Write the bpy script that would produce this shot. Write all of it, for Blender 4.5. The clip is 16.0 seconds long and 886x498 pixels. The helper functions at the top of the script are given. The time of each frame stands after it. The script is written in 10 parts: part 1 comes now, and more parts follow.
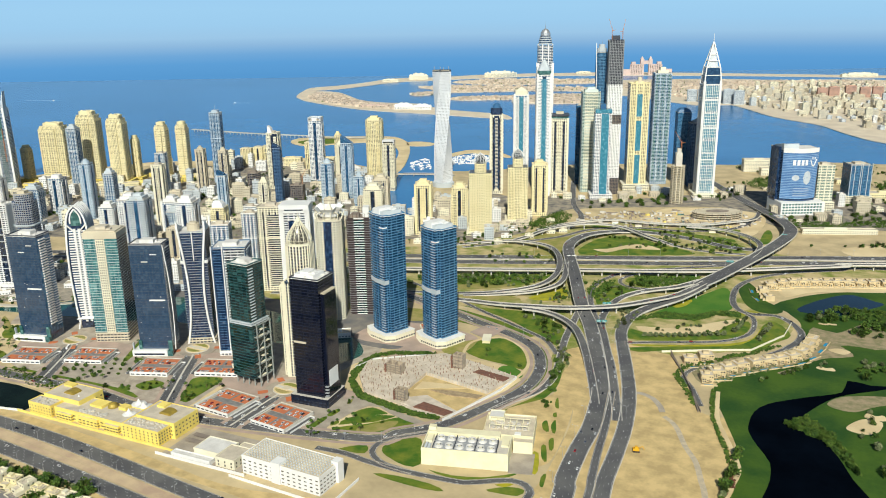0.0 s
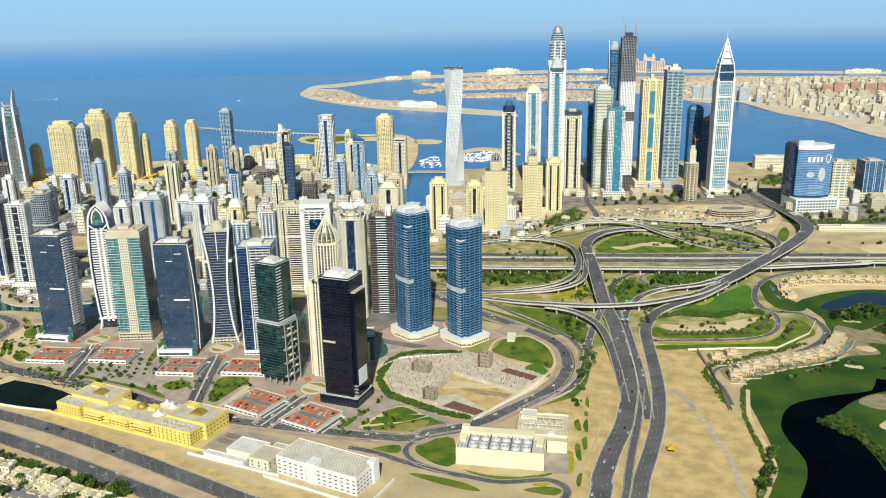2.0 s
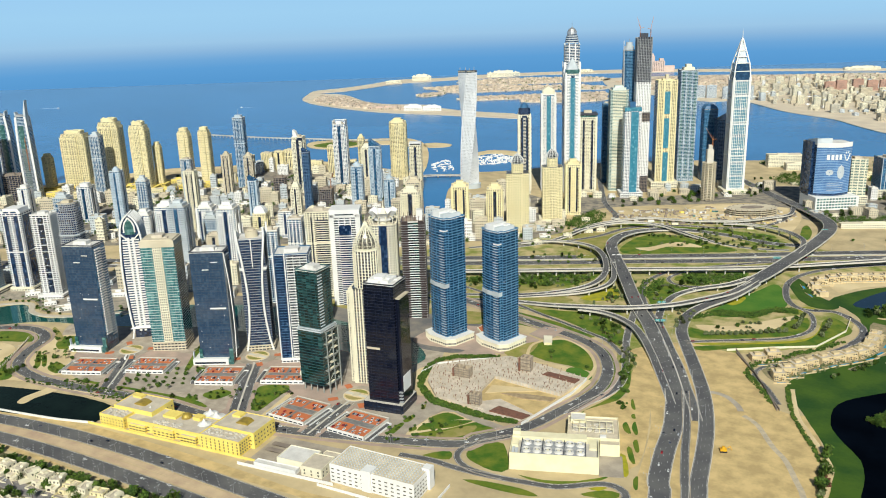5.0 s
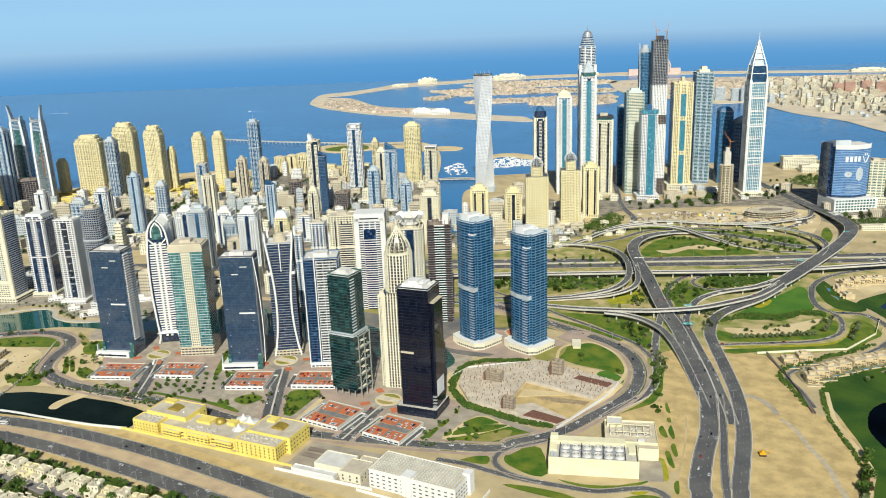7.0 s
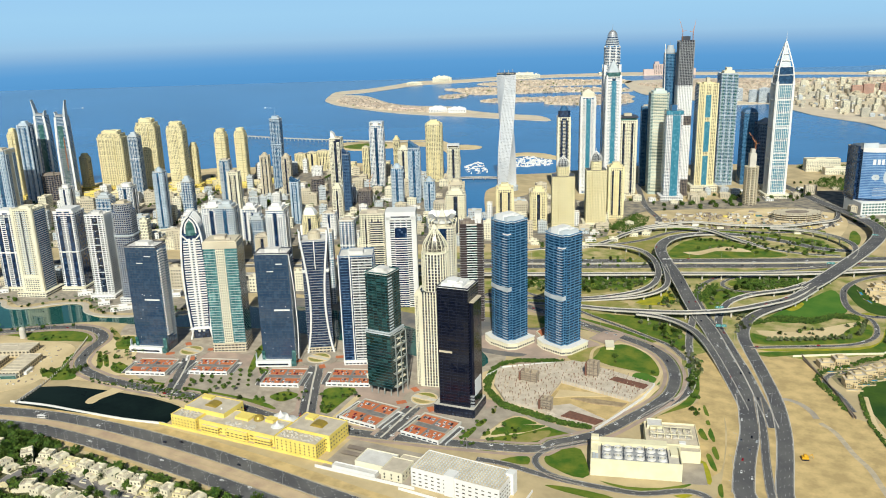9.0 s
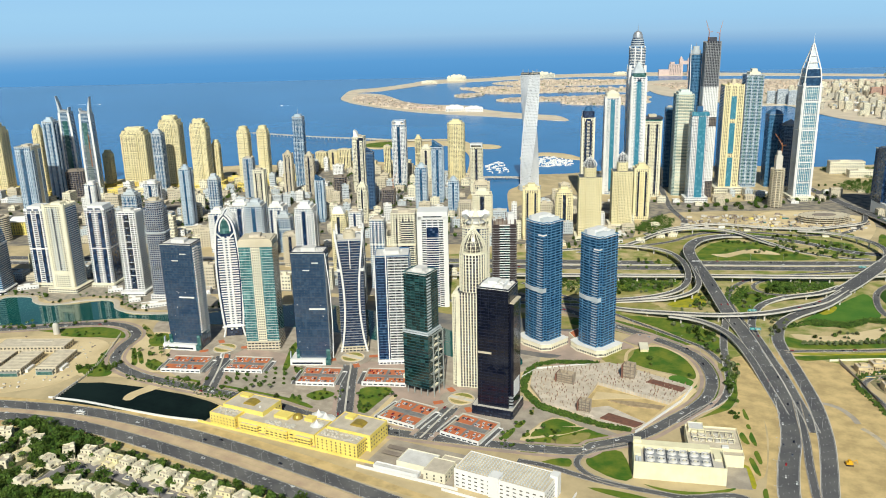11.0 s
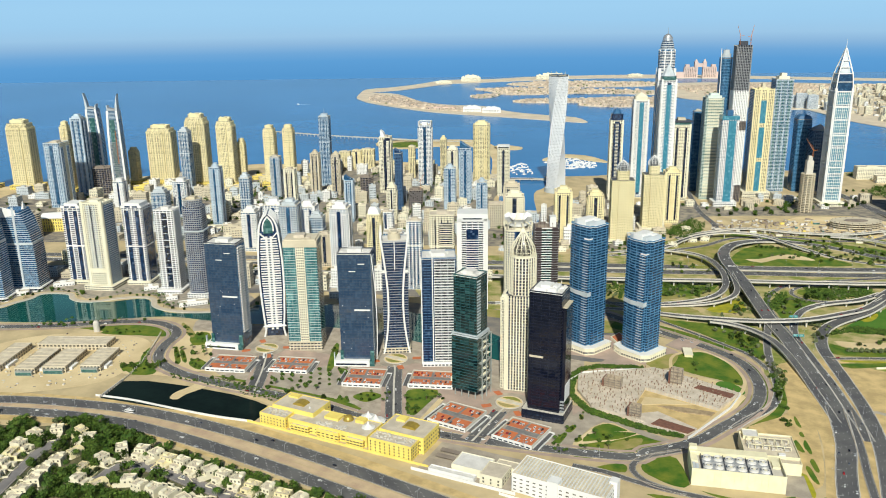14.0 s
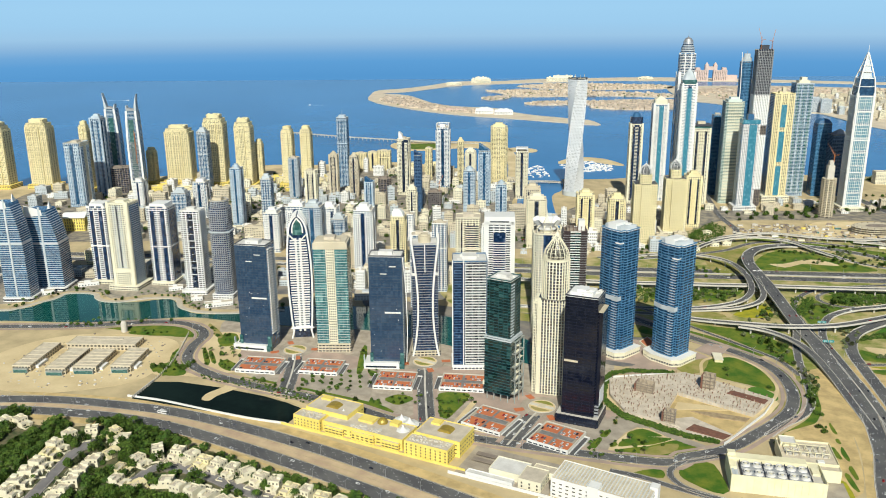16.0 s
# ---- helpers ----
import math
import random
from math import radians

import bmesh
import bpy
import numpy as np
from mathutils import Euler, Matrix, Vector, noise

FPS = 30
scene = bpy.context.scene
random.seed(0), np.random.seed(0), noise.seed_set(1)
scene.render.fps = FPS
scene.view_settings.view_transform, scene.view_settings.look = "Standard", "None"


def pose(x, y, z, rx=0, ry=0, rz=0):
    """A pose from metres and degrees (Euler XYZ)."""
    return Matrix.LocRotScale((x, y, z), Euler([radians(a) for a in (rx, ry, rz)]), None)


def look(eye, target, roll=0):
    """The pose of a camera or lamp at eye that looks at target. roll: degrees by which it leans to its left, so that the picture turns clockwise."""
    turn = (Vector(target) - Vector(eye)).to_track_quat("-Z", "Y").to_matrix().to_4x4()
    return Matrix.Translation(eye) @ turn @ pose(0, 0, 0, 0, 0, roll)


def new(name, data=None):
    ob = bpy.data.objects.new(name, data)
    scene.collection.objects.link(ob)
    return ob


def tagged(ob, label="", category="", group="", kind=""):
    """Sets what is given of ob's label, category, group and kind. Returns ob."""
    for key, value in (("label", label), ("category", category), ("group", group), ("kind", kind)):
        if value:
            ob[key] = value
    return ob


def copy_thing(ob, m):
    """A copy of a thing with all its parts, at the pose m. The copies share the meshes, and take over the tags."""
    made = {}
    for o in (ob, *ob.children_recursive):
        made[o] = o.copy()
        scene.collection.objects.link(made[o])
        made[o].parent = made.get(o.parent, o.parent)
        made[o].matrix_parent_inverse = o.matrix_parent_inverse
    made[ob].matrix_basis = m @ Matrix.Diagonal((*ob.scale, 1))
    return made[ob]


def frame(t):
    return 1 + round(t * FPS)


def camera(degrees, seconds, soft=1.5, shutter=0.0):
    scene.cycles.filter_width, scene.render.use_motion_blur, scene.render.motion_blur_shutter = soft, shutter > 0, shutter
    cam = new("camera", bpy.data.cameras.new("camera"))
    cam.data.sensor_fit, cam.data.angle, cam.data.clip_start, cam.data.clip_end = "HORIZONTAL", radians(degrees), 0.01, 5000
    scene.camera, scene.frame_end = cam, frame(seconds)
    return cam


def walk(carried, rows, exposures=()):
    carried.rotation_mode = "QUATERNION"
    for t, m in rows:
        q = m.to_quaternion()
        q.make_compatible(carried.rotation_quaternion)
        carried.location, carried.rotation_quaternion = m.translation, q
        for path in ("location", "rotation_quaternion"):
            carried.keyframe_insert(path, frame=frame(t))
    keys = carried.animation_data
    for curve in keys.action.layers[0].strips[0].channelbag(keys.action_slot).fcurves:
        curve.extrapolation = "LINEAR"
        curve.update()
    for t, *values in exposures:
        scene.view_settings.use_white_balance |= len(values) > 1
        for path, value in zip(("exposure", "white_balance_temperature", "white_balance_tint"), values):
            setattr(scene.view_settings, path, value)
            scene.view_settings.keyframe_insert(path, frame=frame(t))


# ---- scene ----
cam = camera(58.0, 16.0, 1.0)
# seconds, eye (x, y, z), then yaw, pitch and roll in degrees
ROWS = [
    (0.0, 0.00, 0.00, 323.11, 28.200, -15.912, 0.889),
    (0.5, -6.28, -2.49, 323.27, 28.182, -15.906, 0.808),
    (1.0, -12.55, -4.99, 323.45, 28.177, -15.903, 0.882),
    (1.5, -18.83, -7.51, 323.65, 28.139, -15.977, 0.929),
    (2.0, -25.09, -10.07, 323.87, 28.047, -16.101, 1.034),
    (2.5, -31.34, -12.67, 324.12, 27.918, -16.128, 1.139),
    (3.0, -37.56, -15.31, 324.38, 27.812, -16.028, 1.321),
    (3.5, -43.77, -17.98, 324.64, 27.735, -16.013, 1.407),
    (4.0, -49.95, -20.70, 324.90, 27.703, -16.021, 1.593),
    (6.5, -80.72, -34.37, 326.20, 27.423, -15.704, 2.065),
    (7.0, -86.86, -37.17, 326.49, 27.611, -15.670, 2.090),
    (7.5, -92.99, -40.04, 326.82, 27.766, -15.578, 1.959),
    (8.0, -99.11, -42.95, 327.19, 27.956, -15.586, 1.915),
    (8.5, -105.21, -45.90, 327.61, 28.128, -15.677, 1.819),
    (9.0, -111.30, -48.89, 328.06, 28.319, -15.777, 1.620),
    (11.5, -141.64, -63.92, 330.58, 29.160, -15.868, 1.204),
    (12.0, -147.70, -66.91, 331.09, 29.252, -15.888, 1.128),
    (12.5, -153.74, -69.87, 331.59, 29.315, -15.872, 1.056),
    (13.0, -159.76, -72.83, 332.08, 29.446, -15.948, 0.957),
    (13.5, -165.75, -75.81, 332.55, 29.523, -15.926, 0.837),
    (14.0, -171.71, -78.80, 333.01, 29.591, -15.872, 0.712),
    (14.5, -177.62, -81.81, 333.46, 29.653, -15.870, 0.575),
    (15.0, -183.52, -84.84, 333.90, 29.786, -15.804, 0.485),
    (15.5, -189.40, -87.88, 334.33, 29.873, -15.816, 0.433),
    (16.0, -195.28, -90.93, 334.75, 30.000, -15.780, 0.398),
]
walk(cam, [(t, pose(x, y, z, 90 + pitch, roll, yaw)) for t, x, y, z, yaw, pitch, roll in ROWS])
# ---- end camera ----

# ---- world and sun ----
SUN = Vector((0.45, -0.89, 0.80)).normalized()
world = bpy.data.worlds.new("daylight")
scene.world = world
world.use_nodes = True
wt = world.node_tree
wt.nodes.clear()
w_out = wt.nodes.new("ShaderNodeOutputWorld")
w_bg = wt.nodes.new("ShaderNodeBackground")
w_sky = wt.nodes.new("ShaderNodeTexSky")
w_sky.sky_type, w_sky.sun_disc = "NISHITA", False
w_sky.sun_elevation = math.asin(SUN.z)
w_sky.sun_rotation = math.atan2(SUN.x, SUN.y)
w_sky.air_density, w_sky.dust_density, w_sky.ozone_density = 1.0, 0.6, 2.0
w_geo = wt.nodes.new("ShaderNodeTexCoord")
w_sep = wt.nodes.new("ShaderNodeSeparateXYZ")
wt.links.new(w_geo.outputs["Generated"], w_sep.inputs[0])
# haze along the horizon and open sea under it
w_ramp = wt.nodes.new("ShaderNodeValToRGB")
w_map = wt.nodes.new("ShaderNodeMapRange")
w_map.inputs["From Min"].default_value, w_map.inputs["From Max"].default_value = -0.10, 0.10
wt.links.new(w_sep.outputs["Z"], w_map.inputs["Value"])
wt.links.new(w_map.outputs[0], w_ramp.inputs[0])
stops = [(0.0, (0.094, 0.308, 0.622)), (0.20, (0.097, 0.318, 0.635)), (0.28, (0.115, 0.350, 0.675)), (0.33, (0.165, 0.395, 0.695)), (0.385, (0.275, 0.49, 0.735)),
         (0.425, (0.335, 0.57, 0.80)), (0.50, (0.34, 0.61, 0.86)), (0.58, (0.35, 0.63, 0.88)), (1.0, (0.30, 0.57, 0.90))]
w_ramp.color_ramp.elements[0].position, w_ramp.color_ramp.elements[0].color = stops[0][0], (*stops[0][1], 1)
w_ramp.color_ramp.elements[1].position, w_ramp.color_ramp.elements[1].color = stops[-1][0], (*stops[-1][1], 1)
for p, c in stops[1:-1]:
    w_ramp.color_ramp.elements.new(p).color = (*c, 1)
w_scale = wt.nodes.new("ShaderNodeVectorMath")
w_scale.operation = "SCALE"
w_scale.inputs["Scale"].default_value = 0.043
wt.links.new(w_sky.outputs[0], w_scale.inputs[0])
w_mix = wt.nodes.new("ShaderNodeMix")
w_mix.data_type = "RGBA"
w_up = wt.nodes.new("ShaderNodeMapRange")
w_up.inputs["From Min"].default_value, w_up.inputs["From Max"].default_value = 0.08, 0.4
wt.links.new(w_sep.outputs["Z"], w_up.inputs["Value"])
wt.links.new(w_up.outputs[0], w_mix.inputs["Factor"])
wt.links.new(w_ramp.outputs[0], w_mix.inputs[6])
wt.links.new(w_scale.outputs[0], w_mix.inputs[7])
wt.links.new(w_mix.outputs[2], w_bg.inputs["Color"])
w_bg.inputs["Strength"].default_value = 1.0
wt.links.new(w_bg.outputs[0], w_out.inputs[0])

lamp = bpy.data.lights.new("sun", "SUN")
lamp.energy, lamp.angle, lamp.color = 5.0, radians(0.5), (0.965, 0.96, 0.85)
sun = new("sun", lamp)
sun.matrix_world = look(SUN * 2000, (0, 0, 0))
scene.view_settings.exposure = 0.0

# ---- materials ----
MATS = {}


def mat(name, a, b=None, rough=0.8, metal=0.0, size=8.0, fine=0.6, bump=0.0, spec=0.4, local=False, per_object=0.0, island=0.0):
    """A surface whose colour wanders between a and b at two scales."""
    if name in MATS:
        return MATS[name]
    b = b or tuple(v * 0.8 for v in a)
    m = bpy.data.materials.new(name)
    m.use_nodes = True
    nt = m.node_tree
    n, ln = nt.nodes, nt.links
    p = n["Principled BSDF"]
    p.inputs["Roughness"].default_value, p.inputs["Metallic"].default_value = rough, metal
    p.inputs["Specular IOR Level"].default_value = spec
    if local:
        pos = n.new("ShaderNodeTexCoord").outputs["Object"]
    else:
        pos = n.new("ShaderNodeNewGeometry").outputs["Position"]
    n1, n2 = n.new("ShaderNodeTexNoise"), n.new("ShaderNodeTexNoise")
    n1.inputs["Scale"].default_value, n1.inputs["Detail"].default_value = 1.0 / size, 5.0
    n2.inputs["Scale"].default_value, n2.inputs["Detail"].default_value = 1.0 / fine, 3.0
    for q in (n1, n2):
        ln.new(pos, q.inputs["Vector"])
    r1 = n.new("ShaderNodeMapRange")
    r1.inputs["From Min"].default_value, r1.inputs["From Max"].default_value = 0.36, 0.64
    ln.new(n1.outputs[0], r1.inputs["Value"])
    add = n.new("ShaderNodeMath")
    add.operation = "MULTIPLY_ADD"
    add.inputs[1].default_value, add.inputs[2].default_value = 0.7, -0.35
    ln.new(n2.outputs[0], add.inputs[0])
    tot = n.new("ShaderNodeMath")
    tot.operation, tot.use_clamp = "ADD", True
    ln.new(r1.outputs[0], tot.inputs[0])
    ln.new(add.outputs[0], tot.inputs[1])
    mix = n.new("ShaderNodeMix")
    mix.data_type = "RGBA"
    mix.inputs[6].default_value, mix.inputs[7].default_value = (*a, 1), (*b, 1)
    ln.new(tot.outputs[0], mix.inputs["Factor"])
    out = mix.outputs[2]
    if per_object or island:
        info = n.new("ShaderNodeObjectInfo").outputs["Random"] if per_object else n.new("ShaderNodeNewGeometry").outputs["Random Per Island"]
        k = per_object or island
        mr = n.new("ShaderNodeMapRange")
        mr.inputs["To Min"].default_value, mr.inputs["To Max"].default_value = 1 - k, 1 + k
        ln.new(info, mr.inputs["Value"])
        sc = n.new("ShaderNodeVectorMath")
        sc.operation = "SCALE"
        ln.new(out, sc.inputs[0])
        ln.new(mr.outputs[0], sc.inputs["Scale"])
        out = sc.outputs[0]
    ln.new(out, p.inputs["Base Color"])
    if bump:
        bp = n.new("ShaderNodeBump")
        bp.inputs["Strength"].default_value, bp.inputs["Distance"].default_value = 0.6, bump
        ln.new(n2.outputs[0], bp.inputs["Height"])
        ln.new(bp.outputs[0], p.inputs["Normal"])
    MATS[name] = m
    return m


def glazing(name, a, b, bay=2.4, storey=2.8, rough=0.08, spec=0.9, metal=0.0):
    """Window glass whose panes differ a little, pane by pane."""
    if name in MATS:
        return MATS[name]
    m = bpy.data.materials.new(name)
    m.use_nodes = True
    nt = m.node_tree
    n, ln = nt.nodes, nt.links
    p = n["Principled BSDF"]
    pos = n.new("ShaderNodeTexCoord").outputs["Object"]
    snap = n.new("ShaderNodeVectorMath")
    snap.operation = "SNAP"
    snap.inputs[1].default_value = (bay, bay, storey)
    ln.new(pos, snap.inputs[0])
    wn = n.new("ShaderNodeTexWhiteNoise")
    ln.new(snap.outputs[0], wn.inputs["Vector"])
    big = n.new("ShaderNodeTexNoise")
    big.inputs["Scale"].default_value = 0.045
    ln.new(pos, big.inputs["Vector"])
    pw = n.new("ShaderNodeMath")
    pw.operation, pw.inputs[1].default_value = "POWER", 2.2
    ln.new(wn.outputs["Value"], pw.inputs[0])
    mu = n.new("ShaderNodeMath")
    mu.operation = "MULTIPLY"
    ln.new(pw.outputs[0], mu.inputs[0])
    ln.new(big.outputs[0], mu.inputs[1])
    mix = n.new("ShaderNodeMix")
    mix.data_type = "RGBA"
    mix.inputs[6].default_value, mix.inputs[7].default_value = (*a, 1), (*b, 1)
    ln.new(mu.outputs[0], mix.inputs["Factor"])
    ln.new(mix.outputs[2], p.inputs["Base Color"])
    rr = n.new("ShaderNodeMapRange")
    rr.inputs["To Min"].default_value, rr.inputs["To Max"].default_value = rough, rough + 0.2
    ln.new(wn.outputs["Value"], rr.inputs["Value"])
    ln.new(rr.outputs[0], p.inputs["Roughness"])
    p.inputs["Specular IOR Level"].default_value, p.inputs["Metallic"].default_value = spec, metal
    MATS[name] = m
    return m


def water(name, a, b, size, bump, rough=0.08, wave=3.0, spec=0.5):
    m = mat(name, a, b, rough=rough, size=size, fine=wave, bump=bump, spec=spec)
    return m


SAND = mat("sand", (0.65, 0.48, 0.22), (0.45, 0.33, 0.15), size=13, fine=2.5, rough=0.95, bump=0.3)
SAND2 = mat("pale_sand", (0.72, 0.58, 0.34), (0.58, 0.45, 0.25), size=40, fine=2.0, rough=0.95, bump=0.3)
PALESAND = mat("island_sand", (0.70, 0.60, 0.45), (0.58, 0.49, 0.37), size=50, fine=4.0, rough=0.95)
CITY = mat("city_ground", (0.58, 0.46, 0.26), (0.43, 0.34, 0.195), size=30, fine=5.0, rough=0.95)
WASTE = mat("waste_ground", (0.36, 0.28, 0.17), (0.20, 0.19, 0.09), size=8, fine=1.5, rough=0.95)
BRIGHT = mat("bright_turf", (0.050, 0.155, 0.012), (0.085, 0.19, 0.018), size=22, fine=2.5, rough=0.95, bump=0.2)
LAWN = mat("grass", (0.048, 0.125, 0.006), (0.165, 0.200, 0.018), size=16, fine=2.5, rough=0.95, bump=0.25)
GOLF = mat("golf_turf", (0.013, 0.058, 0.003), (0.050, 0.106, 0.005), size=40, fine=3.5, rough=0.95, bump=0.2)
DRYGRASS = mat("dry_grass", (0.20, 0.22, 0.035), (0.36, 0.29, 0.11), size=18, fine=2.0, rough=0.95, bump=0.25)
YGRASS = mat("yellow_flowers", (0.40, 0.36, 0.015), (0.25, 0.26, 0.02), size=8, fine=1.2, rough=0.95)
LEAF = mat("leaves", (0.032, 0.080, 0.006), (0.075, 0.122, 0.012), size=6, fine=0.8, rough=0.8, island=0.45)
LEAF_G = mat("grey_leaves", (0.10, 0.13, 0.05), (0.16, 0.18, 0.08), size=6, fine=0.8, rough=0.8, island=0.35)
BARK = mat("bark", (0.16, 0.11, 0.07), rough=0.95)
KERB = mat("dusty_kerb", (0.46, 0.39, 0.29), (0.36, 0.30, 0.22), size=10, fine=1.2, rough=0.95)
ASPHALT = mat("asphalt", (0.084, 0.084, 0.089), (0.138, 0.135, 0.131), size=25, fine=1.5, rough=0.9)
DISTRICT = mat("district_ground", (0.36, 0.31, 0.23), (0.14, 0.13, 0.12), size=14, fine=2.5, rough=0.95)
PAVING = mat("paving", (0.44, 0.38, 0.30), (0.30, 0.26, 0.21), size=15, fine=1.2, rough=0.9)
PINK = mat("pink_paving", (0.47, 0.35, 0.28), (0.36, 0.28, 0.23), size=15, fine=1.2, rough=0.9)
RED = mat("red_paving", (0.58, 0.17, 0.06), (0.45, 0.15, 0.075), size=9, fine=1.2, rough=0.9)
CONCRETE = mat("concrete", (0.62, 0.58, 0.50), (0.50, 0.47, 0.41), size=14, fine=1.2, rough=0.85)
PAINT = mat("white_line", (0.8, 0.8, 0.78), rough=0.7)
WHITE = mat("white_paint", (0.80, 0.79, 0.76), (0.72, 0.71, 0.68), size=20, fine=1.5, rough=0.6)
CREAM = mat("cream_render", (0.79, 0.74, 0.57), (0.70, 0.65, 0.49), size=20, fine=1.5, rough=0.8)
YCREAM = mat("yellow_cream_render", (0.80, 0.71, 0.43), (0.71, 0.62, 0.36), size=20, fine=1.5, rough=0.8)
YELLOW = mat("yellow_render", (0.86, 0.69, 0.18), (0.78, 0.61, 0.15), size=12, fine=1.5, rough=0.8)
BEIGE = mat("beige_render", (0.62, 0.55, 0.41), (0.54, 0.47, 0.34), size=20, fine=1.5, rough=0.8)
GREY = mat("grey_cladding", (0.36, 0.37, 0.38), (0.29, 0.30, 0.31), size=15, fine=1.5, rough=0.6)
LGREY = mat("light_grey_cladding", (0.55, 0.59, 0.61), (0.45, 0.49, 0.51), size=15, fine=1.5, rough=0.6)
DGREY = mat("dark_grey_cladding", (0.055, 0.062, 0.08), (0.04, 0.045, 0.06), size=15, fine=1.5, rough=0.5)
BROWN = mat("bare_concrete", (0.30, 0.25, 0.20), (0.22, 0.18, 0.15), size=10, fine=1.0, rough=0.9)
ROOF = mat("roof_screed", (0.60, 0.53, 0.42), (0.48, 0.42, 0.33), size=8, fine=1.0, rough=0.9)
WROOF = mat("white_roof", (0.72, 0.70, 0.66), (0.60, 0.58, 0.54), size=8, fine=1.0, rough=0.8)
STEEL = mat("steel", (0.50, 0.51, 0.52), (0.42, 0.43, 0.44), rough=0.4, metal=0.6)
SIGN = mat("green_sign", (0.02, 0.30, 0.30), (0.015, 0.26, 0.27), rough=0.5)
BLUESLAB = mat("blue_spandrel", (0.045, 0.14, 0.27), (0.03, 0.10, 0.21), size=12, fine=2.0, rough=0.35)
TEALSLAB = mat("teal_spandrel", (0.36, 0.50, 0.45), (0.28, 0.42, 0.38), size=12, fine=2.0, rough=0.4)
GREENSLAB = mat("dark_green_spandrel", (0.035, 0.105, 0.110), (0.020, 0.07, 0.075), size=12, fine=2.0, rough=0.3)
BLACKSLAB = mat("black_spandrel", (0.014, 0.018, 0.034), (0.009, 0.012, 0.024), size=12, fine=2.0, rough=0.3)
G_NAVY = glazing("navy_glass", (0.006, 0.018, 0.055), (0.05, 0.12, 0.25))
G_BLUE = glazing("blue_glass", (0.005, 0.028, 0.070), (0.05, 0.15, 0.28))
G_SKY = glazing("sky_blue_glass", (0.010, 0.055, 0.125), (0.10, 0.28, 0.48))
BLUEGREY = mat("blue_grey_cladding", (0.52, 0.60, 0.66), (0.40, 0.48, 0.55), size=15, fine=1.5, rough=0.5)
RUSTY = mat("rusty_scaffold", (0.16, 0.09, 0.06), (0.10, 0.065, 0.05), size=3, fine=0.6, rough=0.9)
FRAMEGREY = mat("grey_green_frame", (0.34, 0.36, 0.33), (0.25, 0.27, 0.25), size=8, fine=1.0, rough=0.6)
MAROON = mat("dark_brown_cladding", (0.050, 0.034, 0.034), (0.034, 0.024, 0.026), size=12, fine=2.0, rough=0.4)
TWINSLAB = mat("pale_blue_spandrel", (0.105, 0.25, 0.40), (0.065, 0.18, 0.32), size=14, fine=2.5, rough=0.25)
PEARL = mat("pearl_cladding", (0.72, 0.73, 0.74), (0.62, 0.64, 0.66), size=18, fine=1.5, rough=0.5)
NAVYSLAB = mat("navy_spandrel", (0.095, 0.18, 0.30), (0.06, 0.13, 0.23), size=12, fine=2.0, rough=0.35)
G_AQUA = glazing("aqua_glass", (0.035, 0.19, 0.28), (0.13, 0.38, 0.48))
G_SEAGREEN = glazing("sea_green_glass", (0.012, 0.11, 0.13), (0.22, 0.50, 0.48), bay=3.2)
G_TEAL = glazing("teal_glass", (0.020, 0.09, 0.09), (0.18, 0.36, 0.34))
G_GREEN = glazing("dark_green_glass", (0.002, 0.013, 0.017), (0.03, 0.12, 0.12), bay=4.6)
G_BLACK = glazing("black_glass", (0.004, 0.006, 0.016), (0.010, 0.014, 0.030), rough=0.03, spec=0.6)
G_SMOKE = glazing("smoked_glass", (0.010, 0.017, 0.036), (0.06, 0.085, 0.14))
G_SLATE = glazing("slate_glass", (0.024, 0.052, 0.100), (0.062, 0.108, 0.172), rough=0.02, spec=1.0)
G_GREY = glazing("grey_window", (0.025, 0.032, 0.042), (0.15, 0.17, 0.19), rough=0.2)
G_BROWN = glazing("brown_window", (0.045, 0.038, 0.030), (0.18, 0.15, 0.10), rough=0.25)
SEA = water("sea", (0.011, 0.135, 0.335), (0.022, 0.175, 0.420), 420, 0.35, rough=0.22, wave=14)
SEA.node_tree.nodes["Principled BSDF"].inputs["IOR"].default_value = 1.30
LAGOON = water("lagoon_water", (0.006, 0.070, 0.058), (0.010, 0.095, 0.078), 80, 0.04, rough=0.05, wave=5)
DARKWATER = water("pond_water", (0.001, 0.002, 0.004), (0.002, 0.004, 0.008), 50, 0.02, rough=0.03, wave=5, spec=0.02)
DARKWATER.node_tree.nodes["Principled BSDF"].inputs["IOR"].default_value = 1.08
BLUEWATER = water("blue_lake", (0.003, 0.015, 0.032), (0.004, 0.020, 0.042), 50, 0.03, rough=0.06, wave=5, spec=0.2)

